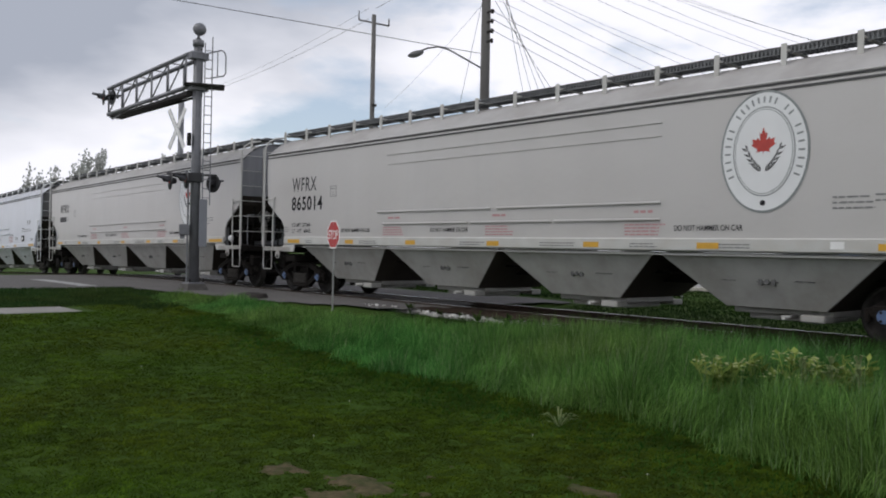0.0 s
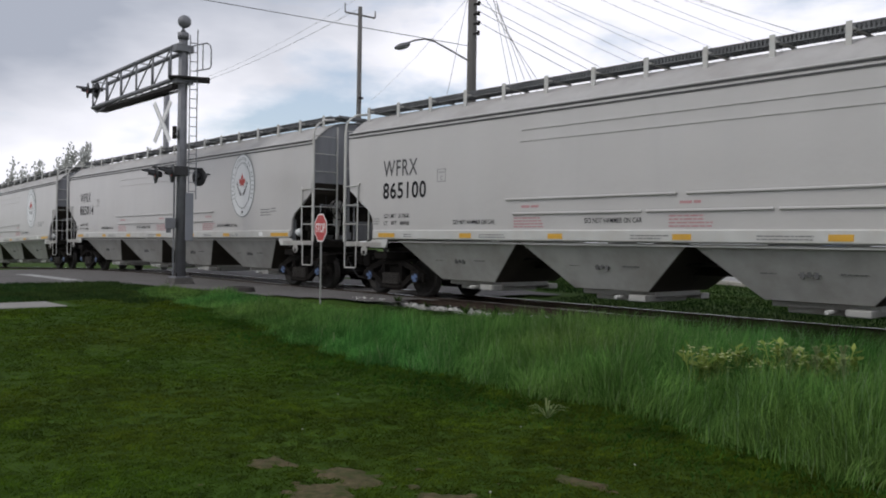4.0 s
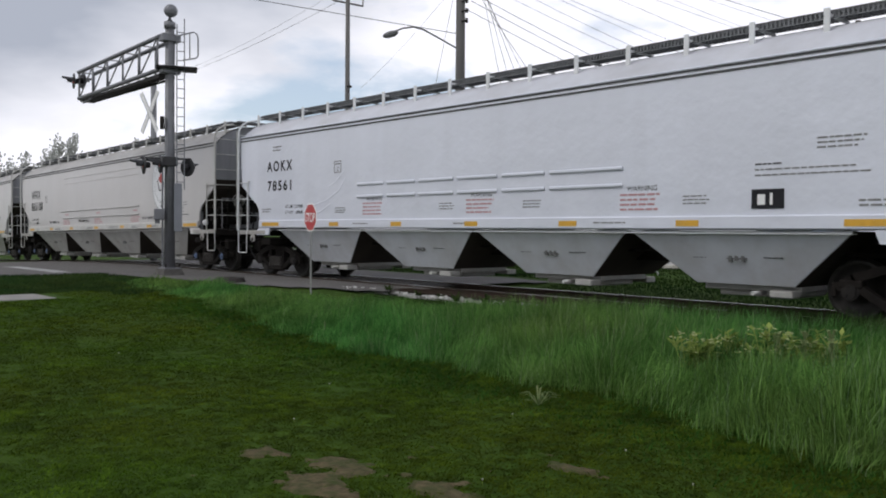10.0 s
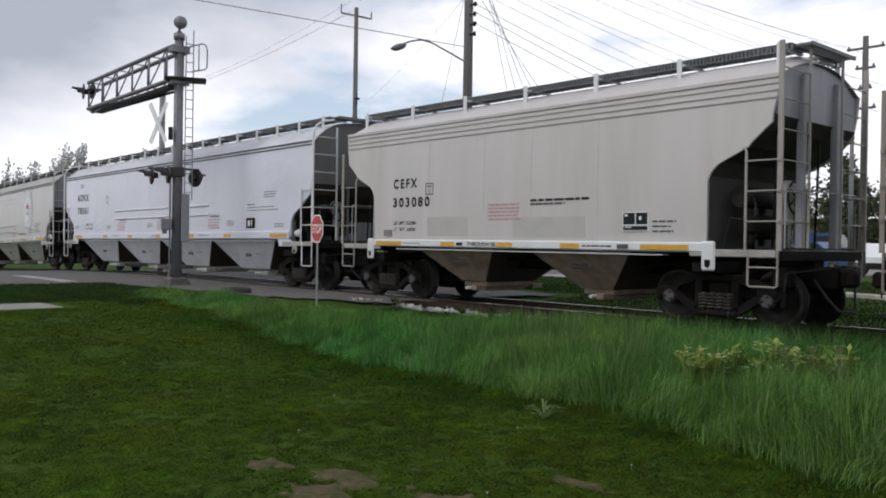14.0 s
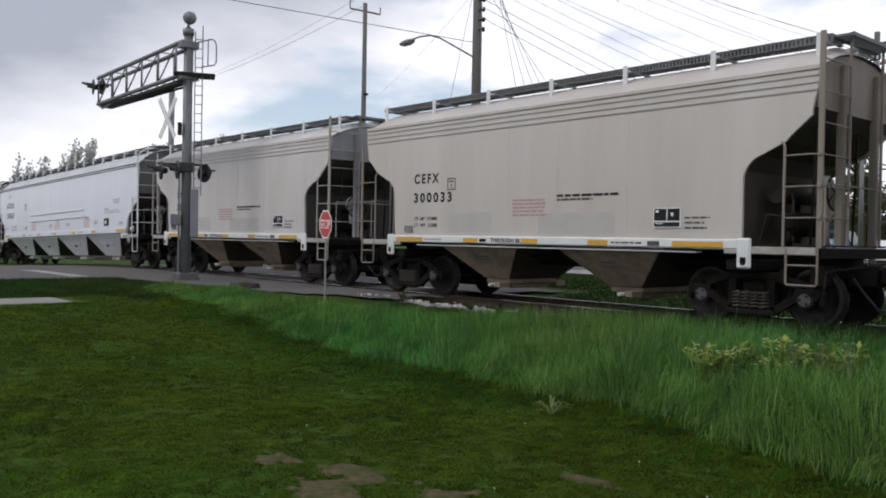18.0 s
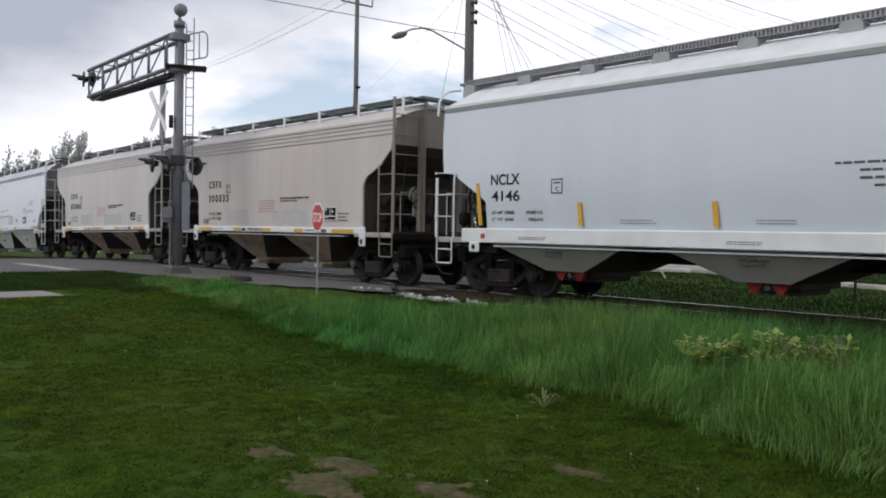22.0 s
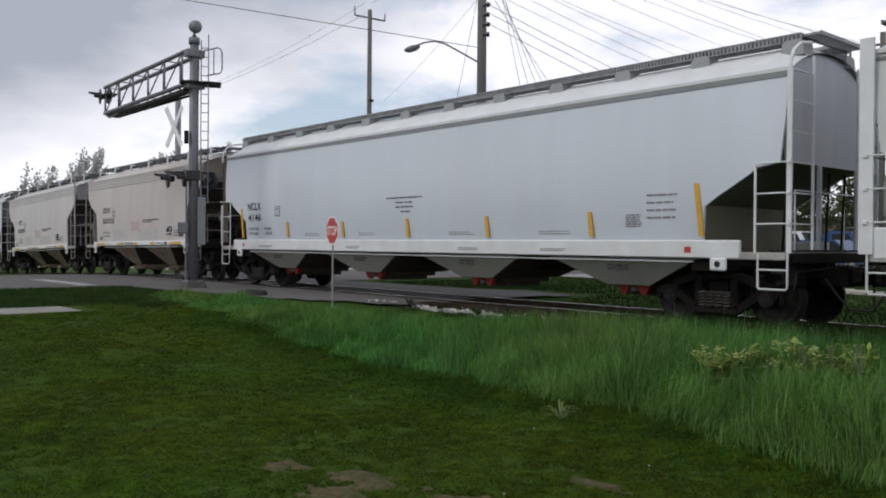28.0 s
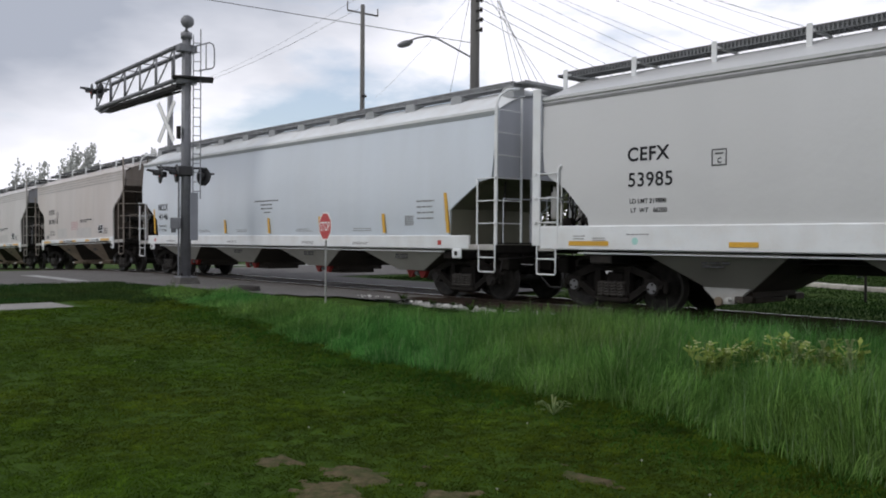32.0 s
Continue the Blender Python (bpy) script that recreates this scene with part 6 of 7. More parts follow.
tall = 0.020 + 0.010 * tuft + 0.020 * np.clip(tiny, -0.5, 1) + rs.uniform(0, 0.016, len(x))
tall *= 1 + 1.2 * np.clip(1 - (mown_edge(x) - y) / 0.5, 0, 1)
blades("lawn_grass", np.stack([x, y, gz(x, y) - 0.004], 1), np.maximum(tall, 0.008), 0.0038 + 0.0011 * d, rs.uniform(0.8, 2.0, len(x)), LAWN_BLADES, "short mown lawn grass", "lawn", 3, 2, 5.0 * (tuft + tiny))

# rough grass in shade-darkened colours: between footpath and road, and beyond the railway
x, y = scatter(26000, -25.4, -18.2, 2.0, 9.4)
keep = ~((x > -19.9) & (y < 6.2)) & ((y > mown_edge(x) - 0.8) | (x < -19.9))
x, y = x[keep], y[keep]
blades("verge_grass", np.stack([x, y, gz(x, y) - 0.01], 1), rs.uniform(0.05, 0.12, len(x)), rs.uniform(0.016, 0.03, len(x)), rs.uniform(0.2, 0.7, len(x)), VERGE_BLADES, "verge grass in a shadow-darkened colour between footpath and road", "grass verge", 4, 2)
x, y = scatter(170000, -24.0, 6.0, 16.1, 36.0)
keep = ~((x < -14.0) & (y < 17.6)) & ((y < 27.4) | (x > -14.2 - 0.25 * (y - 27.5)))
x, y = x[keep], y[keep]
blades("far_grass", np.stack([x, y, gz(x, y) - 0.01], 1), rs.uniform(0.04, 0.13, len(x)) * np.where(y < 21, 1.0, 0.7), rs.uniform(0.014, 0.026, len(x)), rs.uniform(0.4, 1.2, len(x)), FAR_BLADES, "rough grass beyond the track, coloured dark for the train's shade", "grass verge", 5, 2)


# bare patches: one thin uneven crust that dips under the turf where the grass closes
crust, at_index = Shape(), {}
cv, cf = [], []
CX, CY = steps(-6.3, -1.9, 0.03), steps(2.5, 5.1, 0.03)
for i, px in enumerate(CX):
    for j, py in enumerate(CY):
        k = bare(px, py)
        if k > 0.12:
            at_index[i, j] = len(cv)
            cv.append((px, py, ground_z(px, py) + 0.016 * min(1.0, (k - 0.36) / 0.30) + 0.004 * noise.noise(Vector((px * 30, py * 30, 0)))))
for i, j in at_index:
    q = [(i, j), (i + 1, j), (i + 1, j + 1), (i, j + 1)]
    if all(c in at_index for c in q):
        cf.append([at_index[c] for c in q])
tagged(part("soil_patch", crust.add(cv, cf, True), SOIL), "bare dry soil showing through the worn lawn", "bare soil", kind="structure")


def rosette(at, n, length, width, mat, lift=0.6, seed=1):
    """Leaves that spring from one root."""
    r2 = random.Random(seed)
    s = Shape()
    for i in range(n):
        t = 2 * math.pi * i / n + r2.uniform(-0.3, 0.3)
        L = length * r2.uniform(0.7, 1.2)
        d = Vector((math.cos(t), math.sin(t), 0))
        w = Vector((-d.y, d.x, 0)) * width * r2.uniform(0.8, 1.2)
        e = r2.uniform(0.6, 1.2) * lift
        p1 = d * L * 0.5 + Vector((0, 0, L * e))
        p2 = d * L + Vector((0, 0, L * e * 0.9))
        s.add([w * 0.3, -w * 0.3, p1 + w, p1 - w, p2], [(0, 1, 3, 2), (2, 3, 4)])
    return s


def weed(x, y, h, seed, flower=True):
    w = thing("flowering_weed", "yellow-green flowering weed in the tall grass", "weed", "weeds in the tall grass", at=pose(x, y, ground_z(x, y)))
    r2 = random.Random(seed)
    stem = Shape()
    leaf = Shape()
    fl = Shape()
    for k in range(5):
        t = r2.uniform(0, 6.28)
        top = Vector((math.cos(t) * h * 0.28, math.sin(t) * h * 0.28, h * r2.uniform(0.75, 1.05)))
        stem.tube((0, 0, 0), top, 0.006, 5)
        for j in range(10):
            c = top * r2.uniform(0.45, 1.0)
            u = Vector((r2.uniform(-1, 1), r2.uniform(-1, 1), r2.uniform(-0.1, 0.7))).normalized() * r2.uniform(0.09, 0.16)
            q = Vector((-u.y, u.x, 0)) * 0.28
            leaf.add([c, c + u * 0.5 + q, c + u, c + u * 0.5 - q], [(0, 1, 2, 3)])
        for j in range(4):
            c = top + Vector((r2.uniform(-0.07, 0.07), r2.uniform(-0.07, 0.07), r2.uniform(-0.02, 0.03)))
            fl.spun([(0.0, 0.008), (0.018, 0.004), (0.010, -0.004)], c, "z", 6)
    part("stem", stem, WEED_LEAF, w)
    part("foliage", leaf, WEED_LEAF, w)
    if flower:
        tagged(part("flower_cluster", fl, PETAL, w, "pale yellow flower heads"), kind="stuff")


for i in range(13):
    u = i / 12
    weed(-4.75 + 1.15 * u + random.uniform(-0.1, 0.1), 7.75 + 0.75 * u + random.uniform(-0.3, 0.3), random.uniform(0.42, 0.60), i, i % 2 == 0)
for i in range(3):
    px, py = -3.9 + 0.22 * i, 8.1 + 0.1 * i
    w = thing("leafy_weed", "pale grey-green leafy weed in the tall grass", "weed", "weeds in the tall grass", at=pose(px, py, ground_z(px, py)))
    part("stem", Shape().tube((0, 0, 0), (0.02, 0, 0.55), 0.008, 6), SAGE_LEAF, w)
    for k in range(4):
        part("leaf_whorl", rosette(None, 7, 0.09, 0.016, SAGE_LEAF, 1.1, i * 5 + k), SAGE_LEAF, w, at=pose(0.02 * math.cos(2.1 * k + i), 0.03 * math.sin(1.7 * k + i), 0.34 + 0.07 * k))
w = thing("spiky_weed", "pale spiky leaf rosette at the edge of the mown lawn", "weed", "weeds in the tall grass", at=pose(-5.22, 6.02, ground_z(-5.22, 6.02)))
part("foliage", rosette(None, 22, 0.22, 0.009, SAGE_LEAF, 0.55, 5), SAGE_LEAF, w)
for i in range(9):
    px, py = -14.6 + i * 0.75 + random.uniform(-0.3, 0.3), 11.75 + 0.03 * i
    w = thing("track_weed", "small dark green weed at the edge of the ballast", "weed", "weeds beside the track", at=pose(px, py, ground_z(px, py)))
    part("foliage", rosette(None, 18, random.uniform(0.12, 0.24), 0.02, TRACK_BLADES, 1.0, 30 + i), TRACK_BLADES, w)
for i in range(16):
    t = random.uniform(20, 78)
    d = random.uniform(4.6, 12)
    px, py = -d * math.sin(radians(t)), d * math.cos(radians(t))
    if not 1.5 < py < 6.2:
        continue
    w = thing("clover_flower", "small white clover head in the lawn", "flower", "clover heads in the lawn", at=pose(px, py, ground_z(px, py)))
    part("flower_head", Shape().spun([(0.0, 0.052), (0.005, 0.050), (0.008, 0.044), (0.006, 0.038), (0.0, 0.036)], (0, 0, 0), "z", 7), PETAL_WHITE, w)
    part("stem", Shape().tube((0, 0, 0), (0, 0, 0.036), 0.002, 4), WEED_LEAF, w)


# ---- crossing signal with its cantilever ----
MX, MY = -23.3, 10.6
sig = thing("crossing_signal", "grey cantilever railway crossing signal with truss arm, ladder, bell and flashers", "crossing signal", at=pose(MX, MY, 0.12))
sig.scale = (0.893,) * 3
part("foundation", Shape().frustum((-0.42, 0.40), (-0.40, 0.38), -0.26, (-0.30, 0.29), (-0.30, 0.28), 0.04), material("dirty_concrete", (0.10, 0.095, 0.088), 0.95, vary=0.25, scale=6, bump=0.5, spec=0.1), sig)
mast = Shape().tube((0, 0, 0.05), (0, 0, 7.95), 0.165, 18, 0.125)
mast.box(-0.27, -0.27, 0.04, 0.27, 0.27, 0.09).tube((0, 0, 7.80), (0, 0, 8.0), 0.18, 16)
mast.box(-0.18, -0.30, 7.36, 0.18, 0.30, 7.60, 0.02).box(-0.18, -0.30, 6.34, 0.18, 0.30, 6.58, 0.02)
part("mast", mast, MAST_PAINT, sig)
for t in range(4):
    c, d = math.cos(0.8 + 1.571 * t), math.sin(0.8 + 1.571 * t)
    part("mast_rib", Shape().tube((0.15 * c, 0.15 * d, 0.1), (0.118 * c, 0.118 * d, 7.8), 0.03, 6), MAST_PAINT, sig)
for bx in (-0.23, 0.23):
    for by in (-0.23, 0.23):
        part("anchor_bolt", Shape().tube((bx, by, 0.1), (bx, by, 0.2), 0.025), DARK_STEEL, sig)
part("bell", Shape().spun([(0.0, -0.10), (0.10, -0.09), (0.18, -0.03), (0.215, 0.05), (0.20, 0.07), (0.0, 0.07)], (0.03, 0, 8.38), "y", 20).tube((0, 0.1, 8.0), (0, 0.1, 8.35), 0.045).tube((0, 0.0, 8.0), (0, 0.1, 8.05), 0.10, 12, 0.07), MAST_PAINT, sig, "round grey warning bell", at=pose(0, 0, 0, 0, 0, 65.7))
arm_len = 7.45
def chord_z(u, top):
    return (7.52 - 0.17 * u) if top else (6.46 - 0.12 * u)
chord = Shape()
for yy in (-0.28, 0.28):
    for top in (True, False):
        chord.tube((-0.15, yy, chord_z(0, top)), (-arm_len, yy, chord_z(1, top)), 0.072, 10)
arm = part("cantilever_arm", chord, MAST_PAINT, sig)
n = 5
for i in range(n + 1):
    u = i / n
    xx = -0.3 - (arm_len - 0.35) * u
    for yy in (-0.28, 0.28):
        part("upright", Shape().tube((xx, yy, chord_z(u, False)), (xx, yy, chord_z(u, True)), 0.036, 8), MAST_PAINT, arm)
    for top in (True, False):
        part("cross_tie", Shape().tube((xx, -0.28, chord_z(u, top)), (xx, 0.28, chord_z(u, top)), 0.022, 6), MAST_PAINT, arm)
    if i < n:
        x2 = -0.3 - (arm_len - 0.35) * (u + 1 / n)
        part("diagonal", Shape().tube((xx, -0.28, chord_z(u, True)), (x2, -0.28, chord_z(u + 1 / n, False)), 0.026, 6), MAST_PAINT, arm)
walkway = Shape()
for i in range(26):
    xx = -0.3 - i * 0.275
    u = i / 26
    walkway.box(xx - 0.20, -0.24, chord_z(u, False) - 0.14, xx + 0.04, 0.24, chord_z(u, False) - 0.10)
walkway.box(-arm_len + 0.1, -0.27, 6.22, -0.2, -0.25, 6.30).box(-arm_len + 0.1, 0.25, 6.22, -0.2, 0.27, 6.30)
part("arm_walkway", walkway, DARK_STEEL, sig)
part("tip_bracket", Shape().pipe([(-arm_len, -0.28, 6.34), (-arm_len + 0.5, -0.28, 6.12), (-arm_len + 1.3, -0.28, 6.20)], 0.03), MAST_PAINT, sig)
SIDE = pose(0, 0, 0, 0, 0, 65.7)      # ladder, platform and lower lamps stand across the arm
deck = part("service_platform", Shape().box(-0.42, -0.38, 6.48, 0.85, 0.40, 6.52), DARK_STEEL, sig, at=SIDE)
for i in range(6):
    part("slat", Shape().box(-0.40, -0.35 + i * 0.12, 6.523, 0.83, -0.27 + i * 0.12, 6.55), DARK_STEEL, deck)
hoop = Shape().pipe([(0.30, 0.0, 7.60), (0.74, 0.0, 7.74), (0.84, 0.0, 7.68), (0.88, 0.0, 7.55), (0.88, 0.0, 7.0), (0.82, 0.0, 6.90), (0.40, 0, 6.80)], 0.022)
part("safety_hoop", hoop, MAST_PAINT, sig, at=SIDE)
part("hoop_bar", Shape().tube((0.62, 0, 6.86), (0.62, 0, 7.70), 0.018), MAST_PAINT, sig, at=SIDE)
lad = part("ladder", Shape().box(0.20, -0.22, 2.6, 0.235, -0.18, 7.9).box(0.43, -0.22, 2.6, 0.465, -0.18, 8.1), MAST_PAINT, sig, at=SIDE)
for i in range(17):
    part("rung", Shape().tube((0.22, -0.2, 2.85 + i * 0.30), (0.445, -0.2, 2.85 + i * 0.30), 0.014, 6), MAST_PAINT, lad)
part("ladder_guard", Shape().box(0.13, -0.24, 1.25, 0.38, -0.20, 2.80, 0.01), material("blue_grey_guard", (0.20, 0.21, 0.235), 0.5, vary=0.08), sig, "blue-grey ladder guard plate", at=SIDE)
part("junction_box", Shape().box(-0.48, -0.28, 1.62, -0.16, -0.02, 1.98, 0.02).box(-0.45, -0.2, 1.5, -0.3, -0.1, 1.62), MAST_PAINT, sig, at=SIDE)
part("cable_box", Shape().box(-0.30, -0.18, 4.55, -0.16, 0.10, 4.95, 0.02), DARK_STEEL, sig, at=SIDE)
part("conduit", Shape().pipe([(-0.22, -0.1, 0.1), (-0.22, -0.1, 3.3), (-0.35, -0.1, 3.5)], 0.03), MAST_PAINT, sig, at=SIDE)


def flasher(x, y, z, turn, frame_pose, name="flasher"):
    m = frame_pose @ pose(x, y, z, 0, 0, turn)
    lamp = part(name, Shape().spun([(0.0, 0.03), (0.25, 0.03), (0.30, 0.02), (0.30, 0.0), (0.0, -0.01)], (0, 0, 0), "y", 24), BLACK_PAINT, sig, "black flasher disc with a hooded lens", at=m)
    hood = Shape()
    nn = 12
    v = []
    for i in range(nn + 1):
        t = math.pi * (-0.12 + 1.24 * i / nn)
        v += [(0.14 * math.cos(t), -0.02, 0.14 * math.sin(t)), (0.135 * math.cos(t), -0.40 if 2 < i < nn - 2 else -0.2, 0.135 * math.sin(t) + 0.02)]
    hood.add(v, [(2 * i, 2 * i + 2, 2 * i + 3, 2 * i + 1) for i in range(nn)], True)
    part("hood", hood, BLACK_PAINT, lamp)
    part("lens", Shape().spun([(0.0, -0.03), (0.08, -0.025), (0.105, 0.0)], (0, 0, 0), "y", 18), LEAF_RED, lamp)
    part("lamp_housing", Shape().tube((0, 0.03, 0), (0, 0.20, 0), 0.12, 14, 0.09), BLACK_PAINT, lamp)


part("flasher_crossarm", Shape().tube((-0.90, -0.1, 3.60), (0.66, -0.1, 3.60), 0.035, 8).box(-0.25, -0.22, 3.35, 0.25, -0.08, 3.66, 0.02), BLACK_PAINT, sig, at=SIDE)
flasher(-0.30, -0.10, 3.42, -75, SIDE)
flasher(-0.80, -0.05, 3.38, -75, SIDE)
flasher(0.56, 0.0, 3.34, 135, SIDE)
part("tip_crossarm", Shape().tube((-arm_len - 0.3, -0.35, 7.05), (-arm_len + 0.5, -0.35, 7.05), 0.035, 8), BLACK_PAINT, sig)
TIP = pose(-arm_len, -0.35, 7.0, 0, 0, 65.7)
flasher(-0.12, 0.0, 0.0, -75, TIP)
flasher(0.20, 0.15, 0.05, 120, TIP)

# signal of the far side, behind the train
fx, fy = -36.6, 15.9
far = thing("far_crossing_signal", "grey signal post with a white crossbuck behind the train", "crossing signal", at=pose(fx, fy, ground_z(fx, fy)))
part("post", Shape().tube((0, 0, 0), (0, 0, 8.0), 0.13, 12), MAST_PAINT, far)
for sg in (-1, 1):
    blade = part("crossbuck_blade", Shape().box(-1.05, -0.02, -0.13, 1.05, 0.0, 0.13, 0.01), SIGN_WHITE, far, at=pose(0.12, -0.22 - 0.03 * (sg > 0), 6.65, 0, sg * 58, 14))
    part("blade_border", Shape().box(-0.98, -0.024, 0.085, 0.98, -0.021, 0.105).box(-0.98, -0.024, -0.105, 0.98, -0.021, -0.085), LOGO_GREY, blade)

# stop sign
sx, sy = -15.26, 10.12
stop = thing("stop_sign", "red octagonal stop sign on a thin steel post", "stop sign", at=pose(sx, sy, ground_z(sx, sy), 0, 0, -8))
oct_pts = lambda r, z: [(r * math.cos(math.pi / 8 + i * math.pi / 4), z + r * math.sin(math.pi / 8 + i * math.pi / 4)) for i in range(8)]
part("post", Shape().box(-0.028, -0.012, -0.1, 0.028, 0.012, 1.88, 0.004), POST_STEEL, stop)
plate = part("sign_plate", Shape().prism(oct_pts(0.325, 1.66), "y", -0.018, -0.014), SIGN_WHITE, stop, "white-rimmed octagonal plate")
part("sign_face", Shape().prism(oct_pts(0.295, 1.66), "y", -0.020, -0.0185), SIGN_RED, plate)
lettering("STOP", 0.20, SIGN_WHITE, plate, -0.235, -0.0215, 1.56, width=0.47, bold=0.01)
for bz in (1.88, 1.44):
    part("bolt", Shape().tube((0, -0.022, bz), (0, -0.026, bz), 0.01, 6), POST_STEEL, plate)


# ---- poles, lamp and wires ----
def cable(p, q, sag=0.0, r=0.011, name="overhead_wire", n=10):
    p, q = Vector(p), Vector(q)
    pts = [p.lerp(q, i / n) - Vector((0, 0, sag * 4 * (i / n) * (1 - i / n))) for i in range(n + 1)]
    s = Shape().pipe(pts, r, 5)
    return tagged(part(name, s, WIRE), "thin dark overhead wire between the poles", "overhead wire", "overhead wires")


def direction(azimuth, elevation, dist):
    a, e = radians(azimuth), radians(elevation)
    return Vector((dist * math.sin(a) * math.cos(e), dist * math.cos(a) * math.cos(e), 1.293 + dist * math.sin(e)))


P2 = (-22.5, 21.4)
pole = thing("utility_pole", "tall weathered wooden utility pole with a street lamp arm", "utility pole", "utility poles", at=pose(*P2, ground_z(*P2)))
part("shaft", Shape().tube((0, 0, 0), (0, 0, 14.4), 0.20, 16, 0.15), POLE_WOOD, pole)
lamp_tip = Vector((-2.02, -1.49, 8.80))
armp = [(0, -0.15, 8.05), (-0.64, -0.55, 8.50), (-1.10, -0.87, 8.82), (-1.40, -1.08, 8.93), (-1.74, -1.30, 8.90), tuple(lamp_tip)]
part("lamp_arm", Shape().pipe(armp, 0.032, 8), LAMP_GREY, pole)
head = part("lamp_head", Shape().spun([(0.0, 0.09), (0.10, 0.08), (0.19, 0.02), (0.21, -0.03)], (0, 0, 0), "z", 16), LAMP_GREY, pole, "cobra-head street lamp", at=pose(-2.14, -1.58, 8.73, 0, -14, 36.5))
head.scale = (1.55, 0.85, 0.85)
part("refractor", Shape().spun([(0.205, -0.03), (0.19, -0.09), (0.12, -0.16), (0.0, -0.18)], (0, 0, 0), "z", 16), LAMP_GLASS, head)
part("crossarm", Shape().box(-1.2, -0.28, 13.3, 1.2, -0.18, 13.42).box(-1.1, -0.28, 12.1, 1.1, -0.18, 12.2), POLE_WOOD, pole)
for i, (dx, dz) in enumerate(((-1.1, 13.42), (-0.5, 13.42), (0.5, 13.42), (1.1, 13.42), (-0.9, 12.2), (0.9, 12.2))):
    part("insulator", Shape().spun([(0.0, 0.16), (0.05, 0.14), (0.07, 0.08), (0.05, 0.04), (0.06, 0.0)], (dx, -0.23, dz), "z", 10), LAMP_GREY, pole)
for i in range(4):
    zz = 9.0 + i * 0.36
    br = Shape().box(0.15, -0.10, zz, 0.41 + 0.08 * (i % 2), -0.04, zz + 0.05).tube((0.40, -0.07, zz - 0.06), (0.40, -0.07, zz + 0.10), 0.05, 8)
    part("cable_bracket", br, DARK_STEEL, pole)

P1 = (-38.9, 28.2)
pole1 = thing("utility_pole", "slim dark wooden utility pole with a short crossarm", "utility pole", "utility poles", at=pose(*P1, ground_z(*P1)))
part("shaft", Shape().tube((0, 0, 0), (0, 0, 14.8), 0.16, 12, 0.12), POLE_WOOD, pole1)
part("crossarm", Shape().tube((-0.5, -0.69, 14.48), (0.5, 0.69, 14.20), 0.05, 8).tube((-0.5, -0.69, 14.48), (-0.5, -0.69, 15.0), 0.035).tube((0.5, 0.69, 14.2), (0.5, 0.69, 14.6), 0.035), POLE_WOOD, pole1)
part("antenna_bracket", Shape().pipe([(0.1, 0, 9.3), (0.45, -0.2, 9.4), (0.45, -0.2, 9.9)], 0.025).pipe([(-0.1, 0, 8.0), (-0.5, 0.2, 8.3), (-0.9, 0.5, 8.9)], 0.02).box(0.35, -0.3, 9.5, 0.55, -0.1, 9.62), DARK_STEEL, pole1)

PR = (-16.3, 41.5)
pole3 = thing("utility_pole", "dark wooden utility pole with several crossarms beyond the lot", "utility pole", "utility poles", at=pose(*PR, ground_z(*PR)))
part("shaft", Shape().tube((0, 0, 0), (0, 0, 11.4), 0.17, 12, 0.13), POLE_WOOD, pole3)
for i, reach in enumerate((0.85, 0.45, 0.3, 0.5)):
    part("crossarm", Shape().box(-reach, -0.06, 10.8 - i * 0.95, reach, 0.06, 10.9 - i * 0.95), POLE_WOOD, pole3)
    for sg in (-1, 1):
        part("insulator", Shape().spun([(0.0, 0.14), (0.05, 0.12), (0.06, 0.0)], (sg * (reach - 0.08), 0, 10.9 - i * 0.95), "z", 8), LAMP_GREY, pole3)
P4 = (-13.4, 33.0)
pole4 = thing("steel_pole", "grey steel pole carrying a yellow traffic signal", "traffic signal", at=pose(*P4, ground_z(*P4)))
part("shaft", Shape().tube((0, 0, 0), (0, 0, 6.0), 0.10, 12, 0.07), LAMP_GREY, pole4)
part("bracket_arm", Shape().tube((0, 0, 5.55), (-1.4, 0, 5.75), 0.04, 8), LAMP_GREY, pole4)
part("signal_head", Shape().box(-1.62, -0.16, 4.45, -1.30, 0.14, 5.55, 0.03), SIGNAL_YELLOW, pole4, "yellow three-lamp signal head")
for i in range(3):
    part("signal_visor", Shape().tube((-1.46, -0.16, 4.65 + i * 0.35), (-1.46, -0.34, 4.65 + i * 0.35), 0.12, 12), BLACK_PAINT, pole4)

# wires from the tall pole towards the far pole
for i, (z0, dx) in enumerate(((13.9, -1.1), (13.6, 0.2), (13.4, 0.5), (13.0, -0.5), (12.7, 1.1), (12.2, -0.9), (12.0, 0.9), (11.5, 0.2), (11.1, 0.3), (10.7, 0.2))):
    cable((P2[0] + dx, P2[1] - 0.2, z0), (PR[0] + 0.8 * dx, PR[1], 10.9 - (13.8 - z0) * 1.75), 0.35 + 0.1 * (i % 3), 0.008)
for z0, z1 in ((10.05, 4.1), (9.75, 3.7), (9.35, 3.2)):
    cable((P2[0] + 0.4, P2[1], z0), (PR[0], PR[1], z1), 0.3, 0.011)
cable((P2[0], P2[1], 8.55), direction(-75, 15.86, 33), 0.0, 0.014)
cable((P2[0] - 0.15, P2[1], 10.47), direction(-53.2, 9.53, 58), 0.2, 0.006)
cable((P1[0] - 0.8, P1[1] + 0.2, 14.6), (-73.4, 31.9, 14.5), 0.5, 0.006)
cable((P1[0] + 0.6, P1[1] - 0.3, 14.4), (-73.4, 31.0, 14.0), 0.5, 0.006)
